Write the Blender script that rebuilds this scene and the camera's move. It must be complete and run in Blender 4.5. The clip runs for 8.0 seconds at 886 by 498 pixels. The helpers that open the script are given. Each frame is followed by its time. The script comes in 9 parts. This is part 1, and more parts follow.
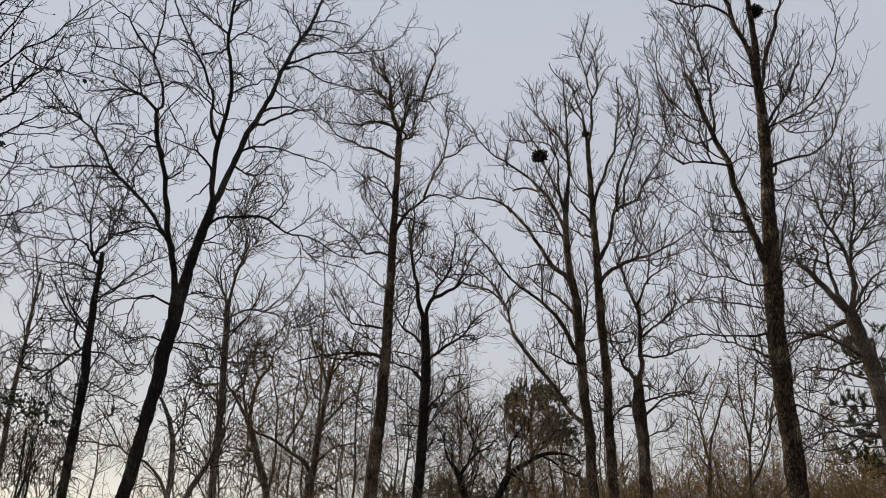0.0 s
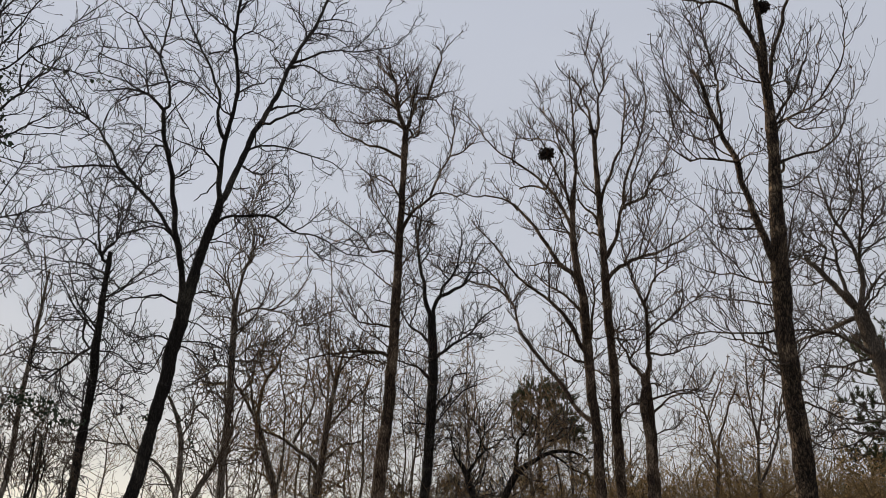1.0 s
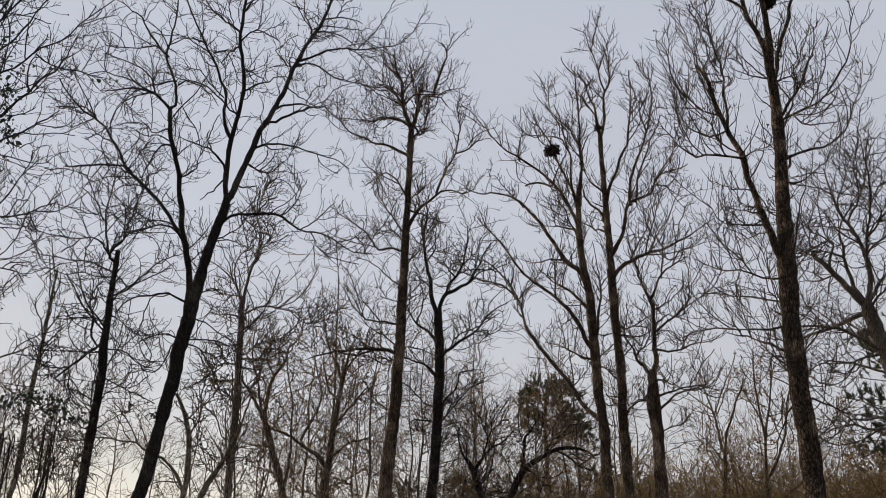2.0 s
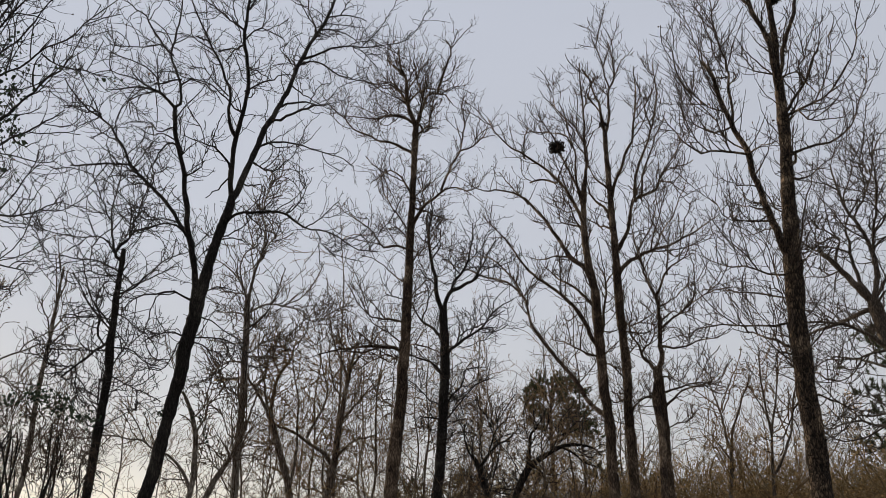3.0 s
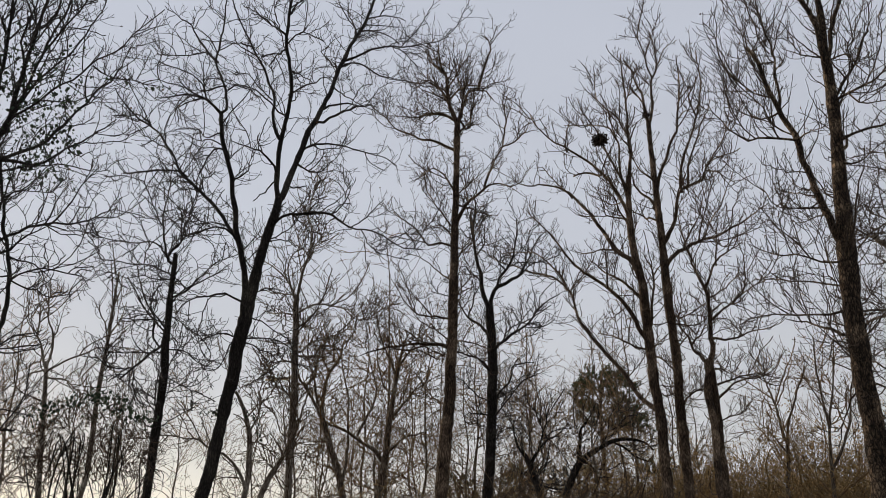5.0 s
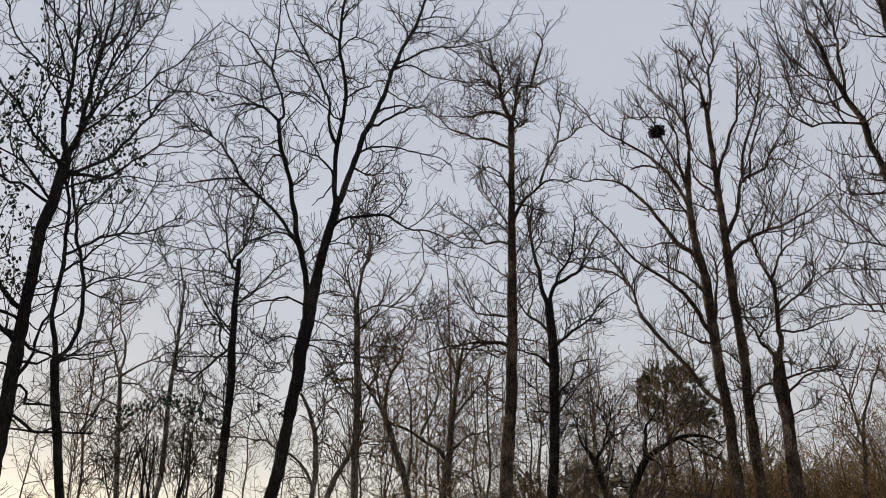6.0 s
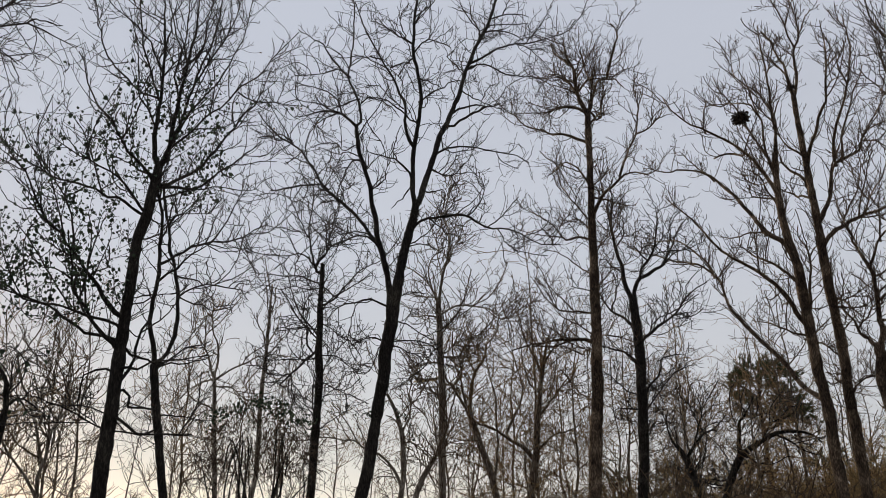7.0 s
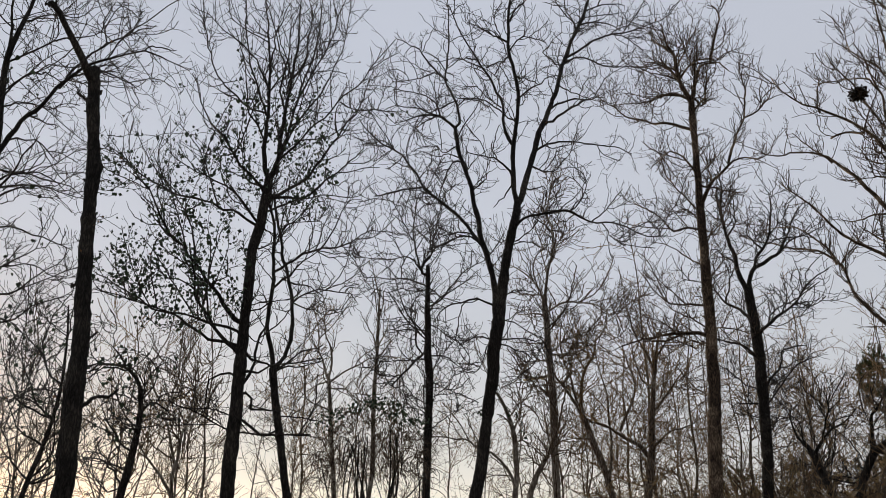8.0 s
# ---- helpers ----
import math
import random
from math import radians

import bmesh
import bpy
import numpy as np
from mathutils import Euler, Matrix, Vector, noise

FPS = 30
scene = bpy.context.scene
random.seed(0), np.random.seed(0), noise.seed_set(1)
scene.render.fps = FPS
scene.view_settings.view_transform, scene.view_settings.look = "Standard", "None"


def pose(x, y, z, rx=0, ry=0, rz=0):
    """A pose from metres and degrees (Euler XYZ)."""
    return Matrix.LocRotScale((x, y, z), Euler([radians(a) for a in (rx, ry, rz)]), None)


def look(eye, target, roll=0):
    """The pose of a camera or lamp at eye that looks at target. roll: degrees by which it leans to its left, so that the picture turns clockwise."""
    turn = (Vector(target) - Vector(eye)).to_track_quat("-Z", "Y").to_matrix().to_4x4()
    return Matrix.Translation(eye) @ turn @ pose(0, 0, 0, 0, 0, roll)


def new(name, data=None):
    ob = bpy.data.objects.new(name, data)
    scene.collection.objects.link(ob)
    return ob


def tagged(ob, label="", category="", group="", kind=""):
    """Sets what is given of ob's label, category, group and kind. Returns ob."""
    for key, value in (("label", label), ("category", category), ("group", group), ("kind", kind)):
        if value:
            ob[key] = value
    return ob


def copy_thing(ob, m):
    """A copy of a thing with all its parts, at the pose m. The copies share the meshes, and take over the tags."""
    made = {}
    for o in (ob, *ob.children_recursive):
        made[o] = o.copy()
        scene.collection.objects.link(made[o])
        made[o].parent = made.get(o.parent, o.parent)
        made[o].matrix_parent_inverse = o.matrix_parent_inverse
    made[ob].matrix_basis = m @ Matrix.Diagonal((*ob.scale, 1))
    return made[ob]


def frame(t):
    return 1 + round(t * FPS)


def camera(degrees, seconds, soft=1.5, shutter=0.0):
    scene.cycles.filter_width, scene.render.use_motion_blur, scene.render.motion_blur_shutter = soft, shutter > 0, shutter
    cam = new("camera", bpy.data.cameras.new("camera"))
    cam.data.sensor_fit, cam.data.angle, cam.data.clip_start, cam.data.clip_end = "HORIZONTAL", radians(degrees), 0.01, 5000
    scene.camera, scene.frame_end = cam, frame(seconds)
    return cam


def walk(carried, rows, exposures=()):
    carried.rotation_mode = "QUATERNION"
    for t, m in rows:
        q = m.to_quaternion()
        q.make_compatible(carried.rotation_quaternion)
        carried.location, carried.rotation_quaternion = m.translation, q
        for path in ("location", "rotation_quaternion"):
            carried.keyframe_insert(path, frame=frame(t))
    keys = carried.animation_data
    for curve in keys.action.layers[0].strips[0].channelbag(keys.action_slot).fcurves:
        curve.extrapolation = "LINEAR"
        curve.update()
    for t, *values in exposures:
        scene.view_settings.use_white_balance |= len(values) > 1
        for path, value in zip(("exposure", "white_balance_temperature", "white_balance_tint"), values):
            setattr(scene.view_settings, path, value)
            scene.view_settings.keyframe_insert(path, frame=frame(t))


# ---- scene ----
# The camera stands still and pans to the left.
cam = camera(59.0, 8.0, soft=0.85)
PATH = [
    (0, (0.000, 0.000, 1.600), (-0.000, 9.379, 5.070), 0.20),
    (0.5, (0.006, 0.004, 1.607), (-0.039, 9.386, 5.066), 0.17),
    (1, (-0.000, 0.004, 1.598), (-0.086, 9.389, 5.047), 0.17),
    (1.5, (0.001, -0.012, 1.599), (-0.127, 9.379, 5.032), 0.13),
    (3, (0.008, -0.026, 1.598), (-0.222, 9.383, 4.979), 0.01),
    (3.5, (-0.005, -0.030, 1.577), (-0.283, 9.380, 4.948), -0.08),
    (4, (-0.005, -0.039, 1.585), (-0.393, 9.374, 4.940), -0.08),
    (4.5, (-0.001, -0.055, 1.576), (-0.552, 9.350, 4.929), -0.20),
    (6, (0.009, -0.119, 1.539), (-1.516, 9.180, 4.886), -0.51),
    (6.5, (-0.008, -0.113, 1.530), (-1.987, 9.098, 4.882), -0.60),
    (7, (-0.011, -0.136, 1.521), (-2.519, 8.947, 4.870), -0.43),
    (7.5, (-0.015, -0.166, 1.501), (-3.178, 8.711, 4.848), -0.08),
    (8, (-0.010, -0.191, 1.482), (-3.756, 8.454, 4.835), -0.20),
]
walk(cam, [(t, look(eye, target, roll)) for t, eye, target, roll in PATH])

# ---- sky and sun: a thin overcast after sunset, warmest low in the west ----
SKY_0, SKY_1, SKY_2, SKY_3, SKY_4 = (0.602, 0.602, 0.602, 1), (0.594, 0.606, 0.640, 1), (0.575, 0.599, 0.668, 1), (0.54, 0.57, 0.655, 1), (0.50, 0.53, 0.61, 1)
SKY_GLOW, SIDE_GAIN = (1.42, 1.31, 1.02, 1), 0.18
SUN_AZIMUTH = radians(-56.0)     # from +y, to the right positive
SUN_HEIGHT = radians(3.0)
world = bpy.data.worlds.new("dusk_sky")
scene.world = world
world.use_nodes = True
wn, wl = world.node_tree.nodes, world.node_tree.links
wn.clear()


def wnode(kind, **values):
    n = wn.new(kind)
    for key, value in values.items():
        n.inputs[key].default_value = value
    return n


def wmath(op, a, b=None, c=None):
    n = wn.new("ShaderNodeMath")
    n.operation = op
    for i, v in enumerate((a, b, c)):
        if v is None:
            continue
        if isinstance(v, (int, float)):
            n.inputs[i].default_value = v
        else:
            wl.new(v, n.inputs[i])
    return n.outputs[0]


def wmix(fac, a, b):
    n = wn.new("ShaderNodeMix")
    n.data_type = "RGBA"
    for socket, v in ((n.inputs[0], fac), (n.inputs[6], a), (n.inputs[7], b)):
        if isinstance(v, (int, float, tuple)):
            socket.default_value = v
        else:
            wl.new(v, socket)
    return n.outputs[2]


coord = wn.new("ShaderNodeTexCoord").outputs["Generated"]
split = wn.new("ShaderNodeSeparateXYZ")
wl.new(coord, split.inputs[0])
height = split.outputs[2]
ramp = wn.new("ShaderNodeValToRGB")
wl.new(wmath("MULTIPLY_ADD", height, 0.5, 0.5), ramp.inputs[0])
stops = [(0.0, (0.10, 0.09, 0.08, 1)), (0.49, (0.20, 0.18, 0.16, 1)), (0.505, SKY_0), (0.56, SKY_1), (0.66, SKY_2), (0.80, SKY_3), (1.0, SKY_4)]
for e, (at, colour) in enumerate(stops):
    el = ramp.color_ramp.elements[e] if e < 2 else ramp.color_ramp.elements.new(at)
    el.position, el.color = at, colour
# nearness to the set sun, in azimuth
toward = wmath("ADD", wmath("MULTIPLY", split.outputs[0], math.sin(SUN_AZIMUTH)), wmath("MULTIPLY", split.outputs[1], math.cos(SUN_AZIMUTH)))
near_sun = wmath("POWER", wmath("MULTIPLY_ADD", toward, 0.5, 0.5), 7.0)
low = wmath("POWER", wmath("SUBTRACT", 1.0, wmath("MINIMUM", wmath("ABSOLUTE", height), 1.0)), 15.0)
glow = wmath("MULTIPLY", near_sun, low)
# soft cloud unevenness
cloud = wnode("ShaderNodeTexNoise", Scale=2.2, Detail=4.0, Roughness=0.45)
stretch = wn.new("ShaderNodeMapping")
stretch.inputs["Scale"].default_value = (1.0, 1.0, 3.2)
wl.new(coord, stretch.inputs[0])
wl.new(stretch.outputs[0], cloud.inputs["Vector"])
uneven = wmath("MULTIPLY_ADD", cloud.outputs[0], 0.14, 0.93)
overcast = wmix(wmath("MULTIPLY", glow, 1.0), ramp.outputs[0], SKY_GLOW)
# the far side of the sky, away from the sunset, is dimmer
side = wmath("MULTIPLY_ADD", wmath("MULTIPLY_ADD", toward, 0.5, 0.5), SIDE_GAIN, 1.0 - SIDE_GAIN)
tone = wn.new("ShaderNodeVectorMath")
tone.operation = "SCALE"
wl.new(overcast, tone.inputs[0])
wl.new(wmath("MULTIPLY", uneven, side), tone.inputs["Scale"])
air = wn.new("ShaderNodeTexSky")
air.sky_type, air.sun_disc = "NISHITA", False
air.sun_elevation, air.sun_rotation = SUN_HEIGHT, SUN_AZIMUTH
thin = wn.new("ShaderNodeBackground")
wl.new(air.outputs[0], thin.inputs[0])
thin.inputs[1].default_value = 0.012
cover = wn.new("ShaderNodeBackground")
wl.new(tone.outputs[0], cover.inputs[0])
cover.inputs[1].default_value = 1.0
both = wn.new("ShaderNodeAddShader")
out = wn.new("ShaderNodeOutputWorld")
wl.new(thin.outputs[0], both.inputs[0])
wl.new(cover.outputs[0], both.inputs[1])
wl.new(both.outputs[0], out.inputs[0])

lamp = bpy.data.lights.new("sun", "SUN")
lamp.energy, lamp.angle, lamp.color = 3.8, radians(12), (1.0, 0.84, 0.66)
sun = new("sun", lamp)
sun.matrix_world = look((60 * math.sin(SUN_AZIMUTH), 60 * math.cos(SUN_AZIMUTH), 12), (0, 0, 3))

# ---- materials ----
def material(name):
    m = bpy.data.materials.new(name)
    m.use_nodes = True
    return m, m.node_tree.nodes, m.node_tree.links, m.node_tree.nodes["Principled BSDF"]


def textured(name, dark, light, patch, stretch=(14.0, 14.0, 2.2), rough=0.9, bump=0.35, patch_scale=1.3, patch_at=(0.5, 0.72), crack=0.7):
    """A surface with two scales of colour: fine grain along the wood, and larger patches of lichen or stain; the grain is raised."""
    m, n, l, bsdf = material(name)
    co = n.new("ShaderNodeTexCoord")
    mp = n.new("ShaderNodeMapping")
    mp.inputs["Scale"].default_value = stretch
    l.new(co.outputs["Object"], mp.inputs[0])
    grain = n.new("ShaderNodeTexNoise")
    grain.inputs["Scale"].default_value, grain.inputs["Detail"].default_value, grain.inputs["Roughness"].default_value = 1.6, 7.0, 0.65
    l.new(mp.outputs[0], grain.inputs["Vector"])
    cracks = n.new("ShaderNodeTexVoronoi")
    cracks.feature = "DISTANCE_TO_EDGE"
    cracks.inputs["Scale"].default_value = 1.2
    bend = n.new("ShaderNodeTexNoise")
    bend.inputs["Scale"].default_value, bend.inputs["Detail"].default_value = 0.9, 4.0
    l.new(mp.outputs[0], bend.inputs["Vector"])
    bent = n.new("ShaderNodeVectorMath")
    bent.operation = "MULTIPLY_ADD"
    bent.inputs[1].default_value = (2.2, 2.2, 2.2)
    l.new(bend.outputs["Color"], bent.inputs[0])
    l.new(mp.outputs[0], bent.inputs[2])
    l.new(bent.outputs[0], cracks.inputs["Vector"])
    furrow = n.new("ShaderNodeMapRange")
    furrow.inputs[1].default_value, furrow.inputs[2].default_value = 0.0, 0.28
    l.new(cracks.outputs["Distance"], furrow.inputs[0])
    spots = n.new("ShaderNodeTexNoise")
    spots.inputs["Scale"].default_value, spots.inputs["Detail"].default_value = patch_scale, 5.0
    l.new(co.outputs["Object"], spots.inputs["Vector"])
    ramp_a = n.new("ShaderNodeValToRGB")
    ramp_a.color_ramp.elements[0].position, ramp_a.color_ramp.elements[1].position = 0.3, 0.72
    ramp_a.color_ramp.elements[0].color, ramp_a.color_ramp.elements[1].color = (*dark, 1), (*light, 1)
    l.new(grain.outputs[0], ramp_a.inputs[0])
    ramp_b = n.new("ShaderNodeValToRGB")
    ramp_b.color_ramp.elements[0].position, ramp_b.color_ramp.elements[1].position = patch_at
    l.new(spots.outputs[0], ramp_b.inputs[0])
    mix = n.new("ShaderNodeMix")
    mix.data_type = "RGBA"
    mix.inputs[7].default_value = (*patch, 1)
    l.new(ramp_b.outputs[0], mix.inputs[0])
    l.new(ramp_a.outputs[0], mix.inputs[6])
    deep = n.new("ShaderNodeMix")
    deep.data_type, deep.blend_type = "RGBA", "MULTIPLY"
    deep.inputs[0].default_value = crack
    l.new(mix.outputs[2], deep.inputs[6])
    l.new(furrow.outputs[0], deep.inputs[7])
    l.new(deep.outputs[2], bsdf.inputs["Base Color"])
    bsdf.inputs["Roughness"].default_value = rough
    bsdf.inputs["Specular IOR Level"].default_value = 0.2
    if bump:
        add = n.new("ShaderNodeMath")
        add.operation = "ADD"
        l.new(grain.outputs[0], add.inputs[0])
        if crack:
            l.new(furrow.outputs[0], add.inputs[1])
        b = n.new("ShaderNodeBump")
        b.inputs["Strength"].default_value, b.inputs["Distance"].default_value = bump, 0.02
        l.new(add.outputs[0], b.inputs["Height"])
        l.new(b.outputs[0], bsdf.inputs["Normal"])
    return m


def speckled(name, dark, light, scale=6.0, rough=0.8, island=False):
    """A plainer surface for twigs and leaves: tone varies from place to place, or from piece to piece."""
    m, n, l, bsdf = material(name)
    co = n.new("ShaderNodeTexCoord")
    noise_t = n.new("ShaderNodeTexNoise")
    noise_t.inputs["Scale"].default_value, noise_t.inputs["Detail"].default_value = scale, 3.0
    l.new(co.outputs["Object"], noise_t.inputs["Vector"])
    fac = noise_t.outputs[0]
    if island:
        geo = n.new("ShaderNodeNewGeometry")
        info = n.new("ShaderNodeObjectInfo")
        add = n.new("ShaderNodeMath")
        add.operation = "ADD"
        l.new(geo.outputs["Random Per Island"], add.inputs[0])
        l.new(info.outputs["Random"], add.inputs[1])
        half = n.new("ShaderNodeMath")
        half.operation = "FRACT"
        l.new(add.outputs[0], half.inputs[0])
        fac = half.outputs[0]
    r = n.new("ShaderNodeValToRGB")
    r.color_ramp.elements[0].position, r.color_ramp.elements[1].position = (0.0, 1.0) if island else (0.3, 0.7)
    r.color_ramp.elements[0].color, r.color_ramp.elements[1].color = (*dark, 1), (*light, 1)
    l.new(fac, r.inputs[0])
    l.new(r.outputs[0], bsdf.inputs["Base Color"])
    bsdf.inputs["Roughness"].default_value = rough
    bsdf.inputs["Specular IOR Level"].default_value = 0.25
    return m


BARK = {
    "bark_dark": textured("dark_bark", (0.012, 0.010, 0.009), (0.060, 0.050, 0.041), (0.105, 0.092, 0.072), (21.0, 21.0, 5.0), bump=1.0, crack=0.65),
    "bark_brown": textured("brown_bark", (0.020, 0.014, 0.010), (0.185, 0.126, 0.082), (0.36, 0.26, 0.175), (20.0, 20.0, 5.0), bump=1.0, patch_at=(0.47, 0.64), crack=0.75),
    "bark_grey": textured("grey_bark", (0.085, 0.068, 0.052), (0.30, 0.24, 0.18), (0.46, 0.40, 0.32), (18.0, 18.0, 4.0), bump=0.7, patch_at=(0.47, 0.66), crack=0.55),
    "bark_furrowed": textured("furrowed_bark", (0.014, 0.010, 0.008), (0.170, 0.118, 0.075), (0.36, 0.26, 0.17), (19.0, 19.0, 6.5), bump=1.0, patch_scale=2.6, patch_at=(0.5, 0.68), crack=0.92),
    "bark_pale": textured("pale_oak_bark", (0.050, 0.040, 0.032), (0.22, 0.172, 0.128), (0.30, 0.245, 0.185), (20.0, 20.0, 4.5), bump=0.9, crack=0.7),
    "bark_snag": textured("weathered_bark", (0.012, 0.010, 0.009), (0.050, 0.042, 0.035), (0.100, 0.085, 0.066), (18.0, 18.0, 4.0), bump=1.0, crack=0.65),
}
TWIG = {
    "bark_dark": speckled("dark_twig", (0.020, 0.017, 0.015), (0.046, 0.039, 0.034)),
    "bark_brown": speckled("brown_twig", (0.032, 0.022, 0.015), (0.095, 0.063, 0.040)),
    "bark_grey": speckled("grey_twig", (0.042, 0.030, 0.021), (0.125, 0.088, 0.056)),
    "bark_furrowed": speckled("oak_twig", (0.027, 0.020, 0.015), (0.075, 0.054, 0.038)),
    "bark_pale": speckled("pale_twig", (0.038, 0.029, 0.022), (0.095, 0.072, 0.053)),
    "bark_snag": speckled("weathered_twig", (0.030, 0.026, 0.022), (0.065, 0.057, 0.049)),
}
BRUSH = speckled("brush_twig", (0.12, 0.080, 0.035), (0.30, 0.205, 0.092), 0.9)
BARK["bark_far"] = textured("far_bark", (0.10, 0.075, 0.055), (0.26, 0.20, 0.145), (0.32, 0.28, 0.22))
TWIG["bark_far"] = speckled("far_twig", (0.080, 0.050, 0.024), (0.25, 0.160, 0.078), 0.7)
DEAD_LEAF = speckled("dead_leaf", (0.050, 0.030, 0.018), (0.19, 0.105, 0.052), island=True)
RUSSET_LEAF = speckled("russet_leaf", (0.20, 0.125, 0.050), (0.46, 0.30, 0.130), island=True)
NEST_LEAF = speckled("matted_leaf", (0.016, 0.012, 0.009), (0.055, 0.038, 0.025), island=True)
VINE_LEAF = speckled("vine_leaf", (0.018, 0.030, 0.018), (0.045, 0.065, 0.030), island=True, rough=0.6)
NEEDLE = speckled("pine_needle", (0.026, 0.035, 0.016), (0.092, 0.100, 0.040), island=True, rough=0.7)
PINE_BARK = textured("pine_bark", (0.07, 0.048, 0.036), (0.18, 0.12, 0.085), (0.24, 0.17, 0.12), (9.0, 9.0, 3.5))
WOOD = speckled("split_wood", (0.42, 0.30, 0.16), (0.62, 0.46, 0.27), 9.0)
SOIL = textured("leaf_litter", (0.055, 0.040, 0.028), (0.15, 0.105, 0.068), (0.10, 0.095, 0.05), (9.0, 9.0, 9.0), bump=0.5, patch_scale=0.12, crack=0.0)

BARK["pine"], TWIG["pine"] = PINE_BARK, TWIG["bark_brown"]

# ---- building branches ----
rng = np.random.default_rng(7)


def mesh_of(name, verts, faces_flat, sides, mat):
    """A mesh from an array of places and an array of faces with that many sides each."""
    me = bpy.data.meshes.new(name)
    nf = len(faces_flat) // sides
    me.vertices.add(len(verts))
    me.vertices.foreach_set("co", np.asarray(verts, np.float32).ravel())
    me.loops.add(len(faces_flat))
    me.loops.foreach_set("vertex_index", np.asarray(faces_flat, np.int32))
    me.polygons.add(nf)
    me.polygons.foreach_set("loop_start", np.arange(nf, dtype=np.int32) * sides)
    me.polygons.foreach_set("use_smooth", np.ones(nf, bool))
    me.materials.append(mat)
    me.update(calc_edges=True)
    me.validate()
    return me


def unit(v):
    return v / (np.linalg.norm(v, axis=-1, keepdims=True) + 1e-9)


def tubes(P, R, sides, rough=0.0):
    """Tapering tubes along the lines P (count, points, 3) with the radii R; rough makes the section uneven."""
    N, n, _ = P.shape
    T = unit(np.gradient(P, axis=1))
    whole = unit(P[:, -1] - P[:, 0])
    ref = np.eye(3)[np.argmin(np.abs(whole), axis=1)][:, None, :]
    A = unit(ref - (ref * T).sum(-1, keepdims=True) * T)
    B = np.cross(T, A)
    ang = np.arange(sides) * 2 * np.pi / sides
    ring = A[:, :, None] * np.cos(ang)[:, None] + B[:, :, None] * np.sin(ang)[:, None]
    rad = R[:, :, None, None]
    if rough:
        lobes = 1 + rough * (0.6 * np.sin(3 * ang + 0.7)[None, None] + rng.normal(0, 0.5, (N, n, sides)))
        rad = rad * lobes[..., None]
    V = (P[:, :, None] + ring * rad).reshape(-1, 3)
    i, j, k = np.meshgrid(np.arange(N), np.arange(n - 1), np.arange(sides), indexing="ij")
    a, k2 = (i * n + j) * sides, (k + 1) % sides
    F = np.stack([a + k, a + k2, a + sides + k2, a + sides + k], -1).reshape(-1)
    return V, F


def joined(pieces):
    """Several results of tubes() as one."""
    vs, fs, at = [], [], 0
    for V, F in pieces:
        vs.append(V)
        fs.append(F + at)
        at += len(V)
    return np.concatenate(vs), np.concatenate(fs)


def spline(points, n):
    """A smooth line through a few places (Catmull-Rom), resampled to n evenly spaced points."""
    p = np.asarray(points, float)
    p = np.concatenate([[2 * p[0] - p[1]], p, [2 * p[-1] - p[-2]]])
    u = np.linspace(0, 1, 8, endpoint=False)[:, None]
    fine = [0.5 * (2 * b + (c - a) * u + (2 * a - 5 * b + 4 * c - d) * u**2 + (3 * b - a - 3 * c + d) * u**3) for a, b, c, d in zip(p, p[1:], p[2:], p[3:])]
    fine = np.concatenate([*fine, p[-2:-1]])
    s = np.r_[0, np.cumsum(np.linalg.norm(np.diff(fine, axis=0), axis=1))]
    return np.stack([np.interp(np.linspace(0, s[-1], n), s, fine[:, k]) for k in range(3)], -1)


